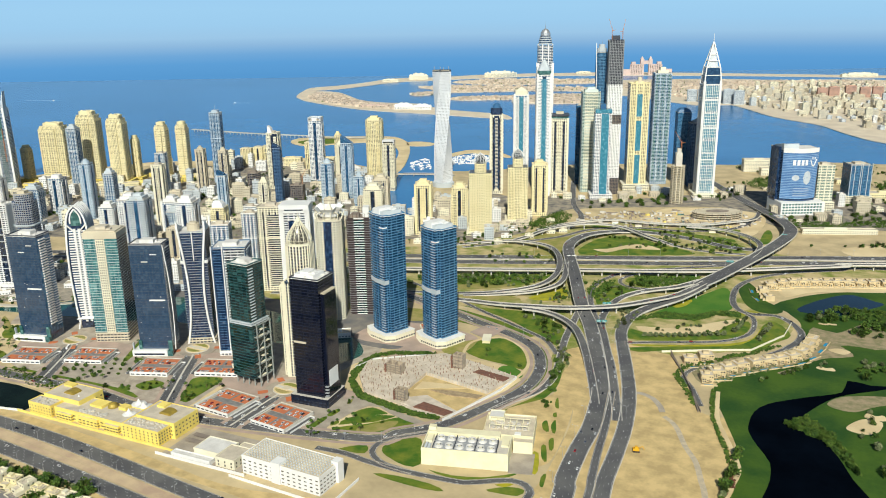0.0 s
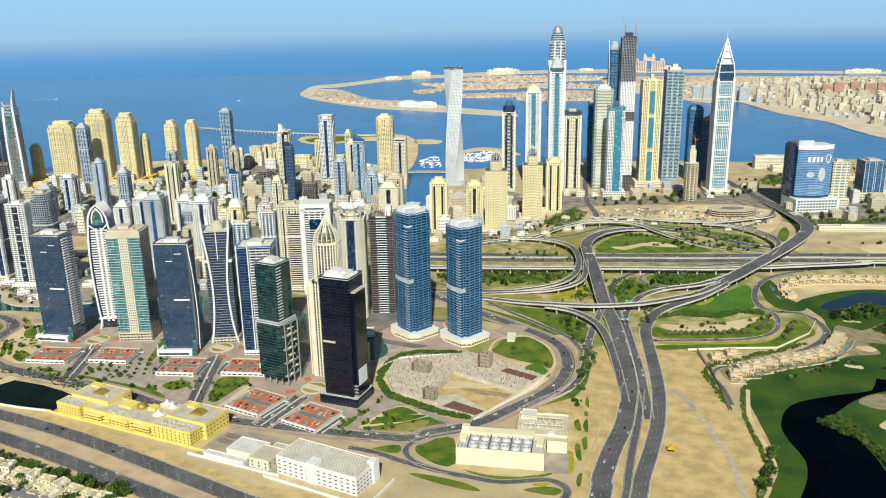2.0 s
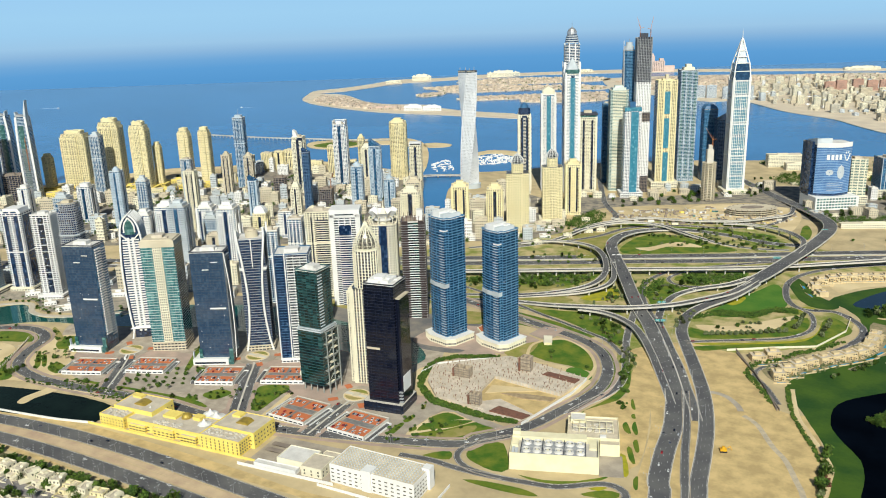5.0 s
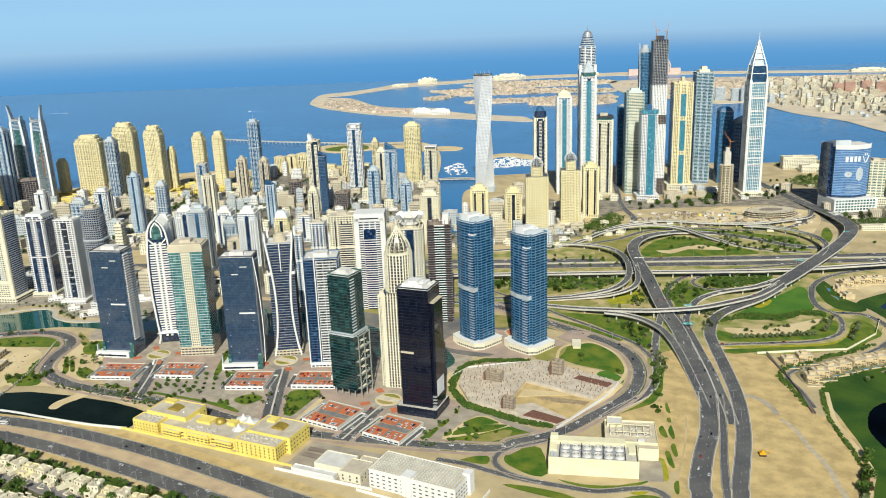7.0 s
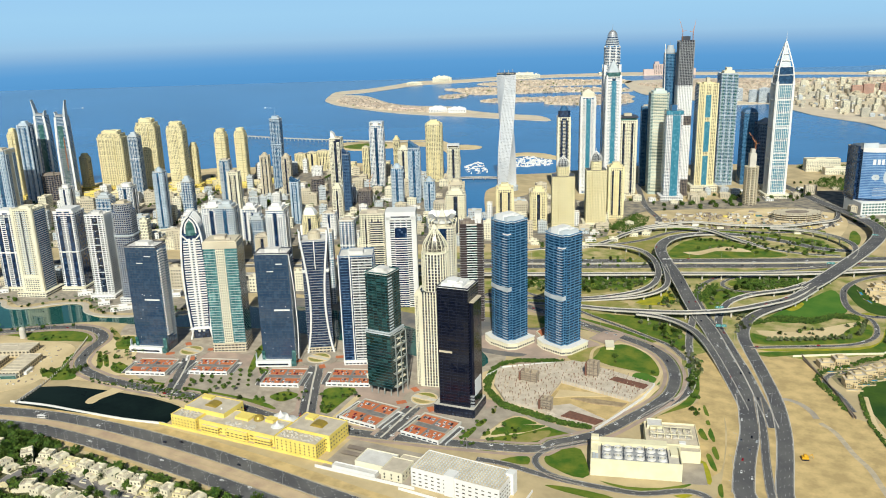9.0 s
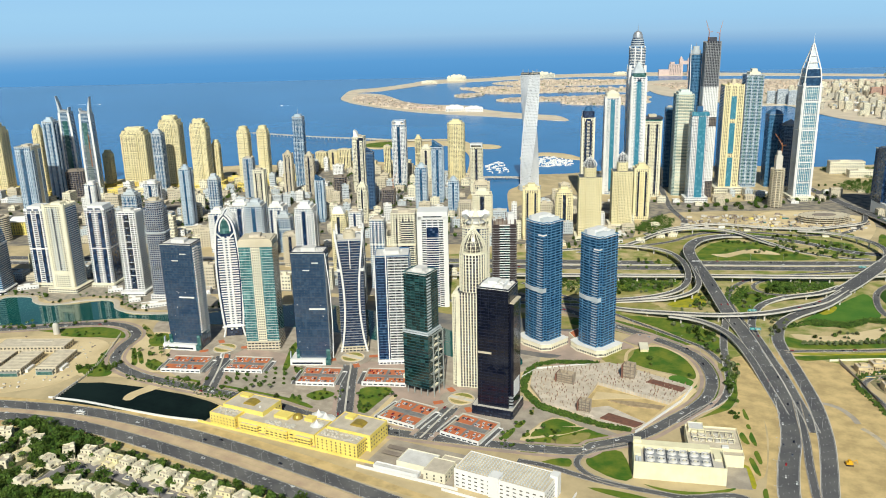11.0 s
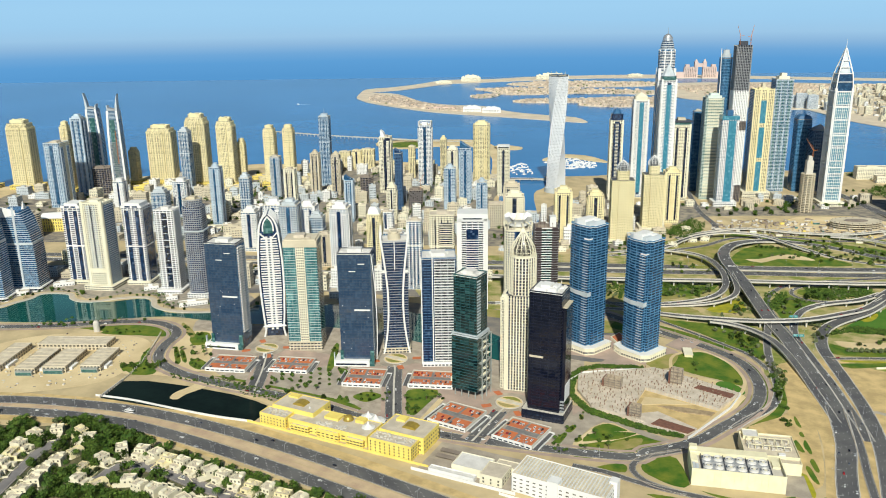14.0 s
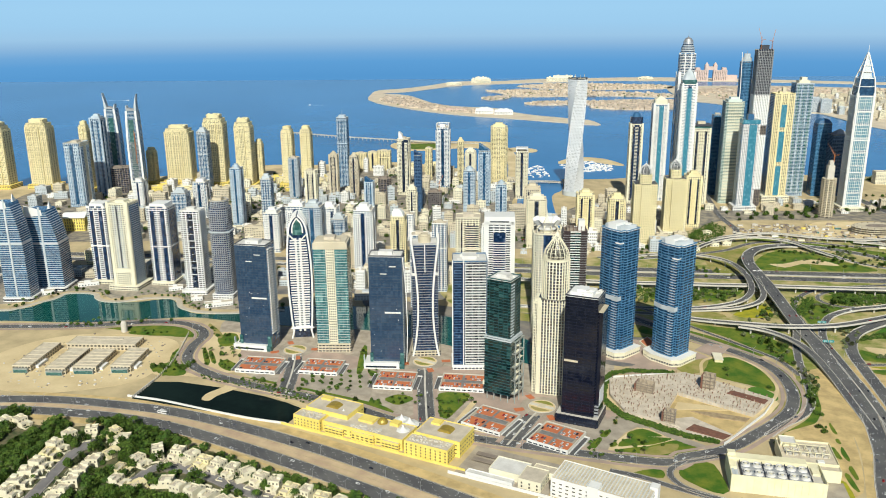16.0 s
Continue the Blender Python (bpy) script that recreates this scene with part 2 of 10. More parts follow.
# ---- building blocks ----
class Geo:
    """Vertices and faces of one part, gathered before the mesh is made."""

    def __init__(self):
        self.v, self.f = [], []

    def add(self, vs, fs):
        k = len(self.v)
        self.v += vs
        self.f += [tuple(i + k for i in f) for f in fs]
        return self

    def box(self, x0, y0, z0, x1, y1, z1):
        vs = [(x, y, z) for z in (z0, z1) for x, y in ((x0, y0), (x1, y0), (x1, y1), (x0, y1))]
        return self.add(vs, [(3, 2, 1, 0), (4, 5, 6, 7), (0, 1, 5, 4), (1, 2, 6, 5), (2, 3, 7, 6), (3, 0, 4, 7)])

    def obox(self, cx, cy, z0, w, d, h, rot=0.0):
        c, s = math.cos(rot), math.sin(rot)
        ps = [(cx + c * u - s * v, cy + s * u + c * v) for u, v in ((-w / 2, -d / 2), (w / 2, -d / 2), (w / 2, d / 2), (-w / 2, d / 2))]
        return self.prism(ps, z0, z0 + h)

    def prism(self, poly, z0, z1, top=None):
        """An upright prism; top: another outline for its upper end."""
        n = len(poly)
        top = top or poly
        vs = [(x, y, z0) for x, y in poly] + [(x, y, z1) for x, y in top]
        fs = [tuple(range(n - 1, -1, -1)), tuple(range(n, 2 * n))]
        fs += [(i, (i + 1) % n, n + (i + 1) % n, n + i) for i in range(n)]
        return self.add(vs, fs)

    def loft(self, rings, caps=True):
        """Joins outlines of equal length, each a list of (x, y, z)."""
        n = len(rings[0])
        vs = [p for r in rings for p in r]
        fs = [(k * n + i, k * n + (i + 1) % n, (k + 1) * n + (i + 1) % n, (k + 1) * n + i) for k in range(len(rings) - 1) for i in range(n)]
        if caps:
            fs += [tuple(range(n - 1, -1, -1)), tuple(range((len(rings) - 1) * n, len(rings) * n))]
        return self.add(vs, fs)

    def rod(self, a, b, r, r2=None, n=5):
        """A thin bar from a to b."""
        a, b = Vector(a), Vector(b)
        d = (b - a).normalized()
        u = d.orthogonal().normalized()
        w = d.cross(u)
        r2 = r if r2 is None else r2
        ring = lambda c, q: [tuple(c + u * (q * math.cos(2 * math.pi * i / n)) + w * (q * math.sin(2 * math.pi * i / n))) for i in range(n)]
        return self.loft([ring(a, r), ring(b, max(r2, 0.01))])

    def mesh(self, name):
        me = bpy.data.meshes.new(name)
        me.from_pydata(self.v, [], self.f)
        me.update()
        return me


def part(name, geo, material, parent, label="", kind=""):
    me = geo.mesh(name) if isinstance(geo, Geo) else geo
    if material and not me.materials:
        me.materials.append(material)
    ob = new(name, me)
    ob.parent = parent
    return tagged(ob, label, kind=kind)


def thing(name, x, y, z, rot, label, category, group=""):
    """An Empty at the base of a thing; rot in degrees."""
    ob = new(name)
    ob.empty_display_size = 2
    ob.matrix_world = pose(x, y, z, 0, 0, rot)
    return tagged(ob, label, category, group)


def setting(name, geo, material, label="", category="ground"):
    me = geo.mesh(name)
    me.materials.append(material)
    return tagged(new(name, me), label, category, kind="structure")


def rect(w, d, ch=0.0):
    a, b = w / 2, d / 2
    if not ch:
        return [(-a, -b), (a, -b), (a, b), (-a, b)]
    return [(-a + ch, -b), (a - ch, -b), (a, -b + ch), (a, b - ch), (a - ch, b), (-a + ch, b), (-a, b - ch), (-a, -b + ch)]


def oval(w, d, n=16):
    return [(w / 2 * math.cos(2 * math.pi * i / n), d / 2 * math.sin(2 * math.pi * i / n)) for i in range(n)]


def grow(poly, d):
    """The outline moved out by d; poly runs counter-clockwise."""
    n, out = len(poly), []
    for i in range(n):
        p, q, r = Vector(poly[i - 1]), Vector(poly[i]), Vector(poly[(i + 1) % n])
        a, b = (q - p).normalized(), (r - q).normalized()
        na, nb = Vector((a.y, -a.x)), Vector((b.y, -b.x))
        m = na + nb
        k = d * 2 / max(m.dot(m), 0.4)
        out.append((q.x + m.x * k, q.y + m.y * k))
    return out


def shift(poly, x, y, k=1.0):
    return [(x + px * k, y + py * k) for px, py in poly]


def spline(pts, step=8.0, closed=False):
    """A smooth line through the points (Catmull-Rom), with about one point every step metres."""
    pts = [Vector(p) for p in pts]
    n, out = len(pts), []
    for i in range(n if closed else n - 1):
        if closed:
            a, b, c, d = pts[i - 1], pts[i], pts[(i + 1) % n], pts[(i + 2) % n]
        else:
            a, b, c, d = pts[max(i - 1, 0)], pts[i], pts[i + 1], pts[min(i + 2, n - 1)]
        m = max(2, int((c - b).length / step))
        for j in range(m):
            t = j / m
            out.append(0.5 * ((2 * b) + (c - a) * t + (2 * a - 5 * b + 4 * c - d) * t * t + (3 * b - a - 3 * c + d) * t ** 3))
    if not closed:
        out.append(pts[-1])
    return out


def area(name, pts, z, material, label, category, smooth=True, thick=0.1, step=10.0):
    """A patch of ground with the smoothed outline pts, its top at height z."""
    ps = [tuple(p) for p in spline(pts, step, True)] if smooth else list(pts)
    if sum(ps[i - 1][0] * ps[i][1] - ps[i][0] * ps[i - 1][1] for i in range(len(ps))) < 0:
        ps.reverse()
    return setting(name, Geo().prism(ps, z - thick, z), material, label, category)


def inside(p, poly):
    x, y = p
    hit = False
    for i in range(len(poly)):
        (x0, y0), (x1, y1) = poly[i - 1][:2], poly[i][:2]
        if (y0 > y) != (y1 > y) and x < (x1 - x0) * (y - y0) / (y1 - y0) + x0:
            hit = not hit
    return hit


def strewn(poly, n, rng, gap=0.0):
    xs, ys = [p[0] for p in poly], [p[1] for p in poly]
    out = []
    for _ in range(n * 12):
        p = (rng.uniform(min(xs), max(xs)), rng.uniform(min(ys), max(ys)))
        if inside(p, poly) and all((p[0] - q[0]) ** 2 + (p[1] - q[1]) ** 2 > gap * gap for q in out):
            out.append(p)
            if len(out) == n:
                break
    return out


def mass(name, label, category, items):
    """Many alike things joined into one object of kind stuff; items: (thing, pose)."""
    slots, verts, faces, index, n = [], [], [], [], 0
    for src, m in items:
        for o in src.children_recursive:
            if o.type != "MESH":
                continue
            mt = o.data.materials[0]
            if mt not in slots:
                slots.append(mt)
            k = slots.index(mt)
            verts += [tuple(m @ v.co) for v in o.data.vertices]
            for f in o.data.polygons:
                faces.append([n + i for i in f.vertices])
                index.append(k)
            n = len(verts)
    me = bpy.data.meshes.new(name)
    me.from_pydata(verts, [], faces)
    for mt in slots:
        me.materials.append(mt)
    me.polygons.foreach_set("material_index", index)
    me.update()
    return tagged(new(name, me), label, category, kind="stuff")


def settle(items, keep, name, label, category):
    """Sets things out at their poses: the first ones as objects, the rest joined."""
    used, rest = set(), []
    for i, (src, m) in enumerate(items):
        if src not in used:
            used.add(src)
            src.matrix_world = m
        elif i < keep:
            t = copy_thing(src, Matrix.Identity(4))
            t.matrix_world = m
        else:
            rest.append((src, m))
    if rest:
        mass(name, label, category, rest)

# ---- land and water ----
sea_disc = [(20000 * math.cos(2 * math.pi * i / 48), 1500 + 20000 * math.sin(2 * math.pi * i / 48)) for i in range(48)]
setting("sea", Geo().prism(sea_disc, -3.0, -1.2), SEA, "open blue sea with a light chop", "sea")
MAINLAND = [(-4000, -500), (-2900, 250), (-1950, 830), (-1830, 945), (-1690, 1110), (-1559, 1372), (-1444, 1447), (-1330, 1560), (-1180, 1580),
            (-1010, 1530), (-930, 1500), (-880, 1530), (-830, 1560), (-745, 1610), (-620, 1740), (-400, 1850), (-266, 1890), (-103, 2000), (32, 2025),
            (300, 2150), (1500, 2600), (3200, 2200), (3200, -3000), (-4000, -3000)]
area("ground", MAINLAND, 0.0, CITY, "sandy built-over mainland", "ground", thick=2.5, step=60)
area("beach", [(-1950, 825), (-1700, 1095), (-1569, 1367), (-1450, 1442), (-1330, 1556), (-1190, 1574), (-1180, 1550), (-1340, 1530), (-1440, 1410), (-1530, 1330),
               (-1660, 1080), (-1900, 810)], 0.12, SAND2, "pale sand beach along the towers", "beach", step=30)
area("breakwater_1", [(-1453, 1787), (-1481, 1848), (-1448, 1899), (-1360, 1947), (-1250, 1991), (-1176, 1947), (-1118, 1877), (-1046, 1759), (-969, 1609), (-927, 1507), (-963, 1530), (-1012, 1633), (-1083, 1764), (-1173, 1866), (-1249, 1870), (-1305, 1812), (-1345, 1762), (-1396, 1752)], 0.2, SAND2, "curved sandy breakwater with a road", "breakwater", thick=2.5, step=20)
area("breakwater_lawn", [(-1440, 1804), (-1419, 1861), (-1357, 1886), (-1318, 1830), (-1358, 1779), (-1402, 1773)], 0.32, LAWN, "round green lawn on the breakwater", "lawn")
area("breakwater_2", [(-1142, 1913), (-1114, 1936), (-1064, 1922), (-1056, 1881), (-1106, 1860)], 0.2, SAND2, "narrow sand spit at the harbour", "breakwater", thick=2.5)
area("breakwater_3", [(-938, 1766), (-922, 1851), (-853, 1860), (-778, 1795), (-813, 1790), (-895, 1813), (-917, 1746)], 0.2, SAND2, "curved stone mole round the boats", "breakwater", thick=2.5)
area("canal", [(-955, 1560), (-860, 1570), (-800, 1450), (-790, 1370), (-700, 1180), (-660, 1090), (-700, 1060), (-800, 1230), (-860, 1360), (-905, 1470)], 0.15, SEA,
     "blue water of the marina canal", "canal")

# the island with its crescent and fronds, and the far shore
area("crescent_1", [(-2365, 2971), (-2496, 3182), (-2601, 3398), (-2550, 3568), (-2537, 3822), (-2557, 4094), (-2473, 4215), (-2329, 4305), (-2185, 4552), (-1906, 4789), (-1601, 4978), (-1091, 5047), (-609, 5060), (-167, 5072), (22, 5073), (800, 5180), (800, 5000), (22, 4890), (-159, 4886), (-585, 4866), (-1036, 4797), (-1503, 4676), (-1809, 4545), (-2054, 4280), (-2257, 4036), (-2380, 3868), (-2399, 3613), (-2417, 3381), (-2466, 3295), (-2448, 3164), (-2344, 3008)], 0.3, PALESAND, "thin sandy outer crescent of the palm island", "island", thick=2.5, step=40)
area("crescent_2", [(-2365, 2971), (-2487, 3185), (-2447, 3232), (-2298, 3212), (-1964, 2909), (-1815, 2856), (-1656, 2862), (-1536, 2764), (-1414, 2699), (-1253, 2656), (-1180, 2644), (-1110, 2559), (-1099, 2511), (-1211, 2522), (-1430, 2552), (-1691, 2578), (-1904, 2656), (-2160, 2789), (-2280, 2884)], 0.34, PALESAND, "sandy inner end of the crescent island", "island", thick=2.5, step=40)
FRONDS = [[(-2071, 3957), (-1983, 4205), (-1721, 4324), (-1373, 4374), (-1299, 4139), (-1567, 3940), (-1822, 3865)], [(-2072, 3597), (-1989, 3736), (-1734, 3813), (-1379, 3845), (-1200, 3829), (-1143, 3646), (-1402, 3596), (-1631, 3458), (-1796, 3373), (-1970, 3520)], [(-1901, 3215), (-1897, 3309), (-1822, 3365), (-1802, 3247), (-1836, 3176)], [(-1625, 3077), (-1591, 3199), (-1436, 3279), (-1254, 3426), (-1090, 3480), (-1049, 3352), (-1204, 3220), (-1419, 3121), (-1545, 3052)], [(-1324, 3051), (-1271, 3197), (-1176, 3283), (-1027, 3280), (-1005, 3137), (-1179, 3028)]]
for pts in FRONDS:
    area("palm_frond", pts, 0.3, PALESAND, "built-up sandy frond of the palm island", "island", thick=2.5, step=40)
area("far_shore", [(-1310, 4176), (-1244, 4365), (-835, 4567), (-413, 4598), (23, 4720), (1500, 4500), (1800, 3000), (900, 2300), (300, 2160), (31, 2369), (-65, 2515), (-149, 2698), (-239, 2802), (-320, 2907), (-420, 3099), (-498, 3221), (-592, 3165), (-745, 3275), (-900, 3429), (-1068, 3577)], 0.3, PALESAND, "pale sandy far shore", "ground", thick=2.5, step=40)

# green and sand in and around the interchange
area("sand_field", [(-256, 717), (-236, 690), (-215, 640), (-195, 580), (-185, 500), (-180, 420), (-125, 420), (-60, 480), (-66, 589), (-83, 642), (-102, 643), (-151, 752), (-205, 760)],
     0.10, SAND, "open tan sand beside the highway", "sand")
area("golf_course", [(-101, 700), (-70, 752), (-42, 800), (-44, 850), (-46, 900), (-62, 930), (-74, 965), (35, 1055), (400, 1150), (700, 900), (600, 500), (48, 400), (-52, 470), (-58, 540), (-64, 590),
                     (-82, 640)], 0.16, GOLF, "dark green golf turf", "golf course")
area("golf_lake_1", [(-63, 641), (-62, 664), (-53, 685), (-28, 710), (2, 737), (5, 765), (24, 763), (36, 767), (36, 760), (6, 733), (-8, 714), (-20, 687), (-27, 664), (-20, 641), (-8, 638), (1, 623), (8, 608), (16, 586), (27, 566), (34, 549), (-33, 515), (-37, 559), (-40, 584), (-52, 606), (-61, 626)], 0.24, DARKWATER, "near-black still water of the golf lake", "lake")
area("golf_lake_2", [(-54, 946), (-39, 981), (-17, 1014), (1, 1027), (25, 1012), (34, 1005), (14, 975), (-13, 942), (-42, 938)], 0.24, BLUEWATER, "dark blue golf pond", "lake")
area("interchange_green", [(-640, 715), (-520, 760), (-400, 790), (-330, 778), (-288, 752), (-262, 715), (-250, 664), (-240, 632), (-228, 640), (-236, 690), (-252, 717), (-205, 762), (-150, 754), (-100, 790), (-62, 838), (-52, 895), (-84, 930),
                            (-112, 960), (-130, 1010), (-60, 1076), (60, 1128), (60, 1150), (-80, 1170), (-128, 1190), (-140, 1255), (-250, 1290), (-420, 1212), (-480, 1110), (-560, 1010), (-640, 960), (-760, 880), (-760, 840)], 0.115,
     mat("scrub", (0.18, 0.22, 0.035), (0.52, 0.41, 0.21), size=20, fine=2.2, rough=0.95), "patchy green scrub between the ramps", "ground", step=12)
TURF_WORDS = {"grass": "mown green lawn", "bright_turf": "bright green watered lawn", "pale_sand": "pale sandy clearing between lawns", "golf_turf": "deep green irrigated lawn", "dry_grass": "patchy dry green verge",
              "yellow_flowers": "verge of bright yellow flowers"}
TURF = []


def lawn(name, pts, material):
    """A patch of turf, each a hair above the one laid before it."""
    TURF.append(area(name, pts, 0.17 + 0.004 * len(TURF), material, TURF_WORDS[material.name], "lawn"))


lawn("lawn", [(-358, 1069), (-355, 1132), (-335, 1170), (-298, 1176), (-263, 1157), (-204, 1128), (-238, 1103), (-295, 1076), (-338, 1056)], LAWN)
lawn("lawn", [(-461, 893), (-427, 923), (-383, 933), (-353, 958), (-352, 934), (-363, 903), (-389, 875), (-425, 851), (-443, 857)], LAWN)
lawn("verge", [(-345, 850), (-335, 874), (-318, 905), (-303, 868), (-325, 848)], YGRASS)
lawn("verge", [(-421, 827), (-369, 847), (-349, 838), (-387, 820), (-416, 818)], DRYGRASS)
lawn("lawn", [(-406, 791), (-382, 794), (-336, 804), (-302, 798), (-275, 777), (-266, 763), (-262, 726), (-283, 740), (-337, 773), (-379, 787)], LAWN)
lawn("lawn", [(-258, 971), (-236, 1002), (-204, 1020), (-176, 1026), (-182, 1000), (-207, 970), (-232, 956), (-253, 958)], LAWN)
lawn("lawn", [(-281, 918), (-274, 951), (-259, 945), (-233, 936), (-247, 908), (-251, 864), (-255, 849), (-271, 881)], LAWN)
lawn("lawn", [(-197, 861), (-179, 907), (-161, 947), (-142, 989), (-132, 977), (-122, 937), (-123, 905), (-147, 873), (-179, 850)], BRIGHT)
lawn("verge", [(-186, 904), (-179, 922), (-169, 929), (-166, 920), (-171, 900), (-179, 892)], YGRASS)
lawn("verge", [(-204, 815), (-162, 830), (-117, 878), (-102, 885), (-116, 852), (-132, 825), (-159, 815), (-186, 802)], SAND2)
lawn("lawn", [(-206, 781), (-207, 806), (-185, 799), (-158, 810), (-125, 835), (-119, 852), (-110, 872), (-97, 882), (-94, 850), (-108, 822), (-154, 795), (-191, 778)], LAWN)
lawn("lawn", [(-197, 752), (-176, 764), (-151, 779), (-101, 812), (-85, 834), (-82, 874), (-72, 894), (-52, 860), (-65, 830), (-83, 798), (-149, 769), (-183, 747)], LAWN)
lawn("verge", [(-193, 764), (-152, 782), (-106, 808), (-87, 832), (-83, 861), (-82, 880), (-83, 848), (-89, 822), (-105, 802), (-151, 778), (-187, 762)], YGRASS)
lawn("verge", [(-112, 910), (-100, 920), (-89, 913), (-94, 903), (-106, 899)], YGRASS)
lawn("verge", [(-248, 828), (-224, 766), (-203, 712), (-206, 710), (-227, 764), (-243, 801)], DRYGRASS)
lawn("verge", [(-377, 1146), (-375, 1225), (-331, 1233), (-308, 1216), (-350, 1204), (-372, 1186)], DRYGRASS)
lawn("verge", [(-262, 1285), (-211, 1293), (-167, 1289), (-173, 1271), (-206, 1267), (-245, 1265)], LAWN)
lawn("verge", [(-209, 1196), (-189, 1216), (-162, 1204), (-140, 1187), (-148, 1164), (-180, 1165)], LAWN)
lawn("verge", [(-130, 1226), (-132, 1290), (-126, 1308), (-117, 1267), (-119, 1221)], LAWN)
lawn("park_lawn", [(-345, 676), (-339, 704), (-314, 722), (-292, 707), (-273, 677), (-271, 656), (-293, 660), (-319, 662)], LAWN)
lawn("park_lawn", [(-292, 645), (-291, 656), (-281, 658), (-267, 648), (-266, 637), (-278, 638)], BRIGHT)
lawn("verge", [(-364, 664), (-353, 694), (-341, 702), (-339, 672), (-348, 658)], DRYGRASS)
lawn("verge", [(-266, 611), (-262, 636), (-258, 639), (-252, 631), (-256, 609), (-265, 596)], DRYGRASS)
lawn("verge", [(-280, 724), (-269, 710), (-255, 686), (-247, 661), (-242, 629), (-251, 609), (-249, 619), (-250, 652), (-259, 684)], LAWN)
lawn("verge", [(-257, 555), (-251, 578), (-243, 597), (-236, 619), (-236, 649), (-239, 679), (-229, 642), (-229, 616), (-234, 595), (-245, 582), (-251, 560)], LAWN)
lawn("verge", [(-313, 472), (-312, 482), (-303, 493), (-292, 497), (-274, 464), (-284, 457), (-299, 461), (-308, 465)], LAWN)
lawn("verge", [(-343, 455), (-330, 468), (-323, 467), (-321, 458), (-332, 455)], LAWN)
lawn("verge", [(-265, 460), (-245, 461), (-222, 470), (-204, 485), (-207, 478), (-220, 467), (-243, 457)], LAWN)
lawn("verge", [(-299, 437), (-283, 442), (-255, 444), (-241, 440), (-255, 436), (-283, 435)], LAWN)
lawn("verge", [(-215, 455), (-202, 466), (-190, 467), (-192, 458), (-206, 455)], LAWN)
lawn("verge", [(-212, 464), (-204, 470), (-200, 470), (-205, 464)], YGRASS)
lawn("verge", [(-205, 516), (-200, 519), (-191, 495), (-194, 490)], YGRASS)
lawn("verge", [(-830, 408), (-814, 434), (-795, 420), (-802, 400)], LAWN)
lawn("verge", [(-868, 480), (-845, 500), (-900, 500), (-960, 470), (-980, 455)], LAWN)
lawn("verge", [(-720, 432), (-600, 444), (-560, 445), (-570, 452), (-610, 452), (-720, 440)], LAWN)
lawn("verge", [(-380, 1215), (-260, 1222), (-180, 1205), (-165, 1225), (-260, 1236), (-370, 1228)], LAWN)
lawn("verge", [(-444, 1136), (-394, 1149), (-372, 1166), (-383, 1114), (-380, 1066), (-356, 1026), (-399, 1008)], DRYGRASS)
lawn("verge", [(-640, 720), (-560, 735), (-470, 755), (-400, 765), (-395, 745), (-440, 720), (-480, 735), (-560, 710)], DRYGRASS)
lawn("verge", [(-560, 800), (-470, 830), (-420, 850), (-380, 880), (-400, 890), (-460, 850), (-560, 825)], DRYGRASS)
lawn("lawn", [(-366, 510), (-364, 518), (-357, 526), (-345, 524), (-339, 521), (-353, 512), (-361, 505)], LAWN)
lawn("lawn", [(-366, 487), (-366, 500), (-353, 512), (-336, 520), (-331, 520), (-342, 504), (-358, 493)], LAWN)
lawn("lawn", [(-364, 468), (-365, 482), (-345, 499), (-330, 518), (-322, 522), (-310, 519), (-305, 518), (-316, 501), (-338, 482), (-357, 469)], LAWN)
lawn("verge", [(-349, 490), (-330, 512), (-323, 513), (-325, 498), (-341, 484)], DRYGRASS)
lawn("verge", [(-364, 463), (-353, 473), (-334, 484), (-319, 497), (-332, 480), (-354, 463), (-361, 459)], LAWN)
lawn("lawn", [(-127, 1001), (-121, 1028), (-105, 1001), (-93, 965), (-68, 939), (-72, 921), (-90, 918), (-108, 937)], GOLF)
area("bunker", [(-341, 1088), (-323, 1098), (-302, 1130), (-281, 1143), (-255, 1131), (-257, 1123), (-285, 1116), (-300, 1110), (-318, 1080)], 0.36, SAND2, "long pale sand strip in the lawn", "sand")
area("bunker", [(-15, 835), (-5, 843), (5, 838), (-2, 828)], 0.30, SAND2, "small pale golf bunker", "sand", step=2)
area("bunker", [(8, 668), (20, 690), (34, 690), (30, 668), (18, 662)], 0.30, SAND2, "pale golf bunker", "sand", step=2)
area("bunker", [(-8, 705), (4, 728), (40, 745), (60, 745), (30, 720), (12, 700)], 0.30, WASTE, "scrubby golf waste area beside the water", "sand", step=4)
area("building_plot", [(-425, 585), (-408, 620), (-370, 648), (-300, 658), (-268, 640), (-262, 615), (-290, 550), (-330, 535), (-385, 550)], 0.14, SAND2, "levelled building plot", "building site")
area("dirt_lot", [(-20, 1240), (40, 1290), (120, 1330), (140, 1290), (60, 1235), (0, 1205)], 0.12, SAND2, "bare dirt car lot", "lot")
area("site_ground", [(-400, 1215), (-330, 1290), (-300, 1400), (-160, 1420), (-140, 1300), (-180, 1240)], 0.10, SAND2, "churned sand of a building site", "building site")
area("yard", [(-980, 300), (-1000, 380), (-960, 440), (-860, 470), (-815, 390), (-850, 335), (-900, 305)], 0.12, SAND2, "bare sandy yard round the sheds", "yard")
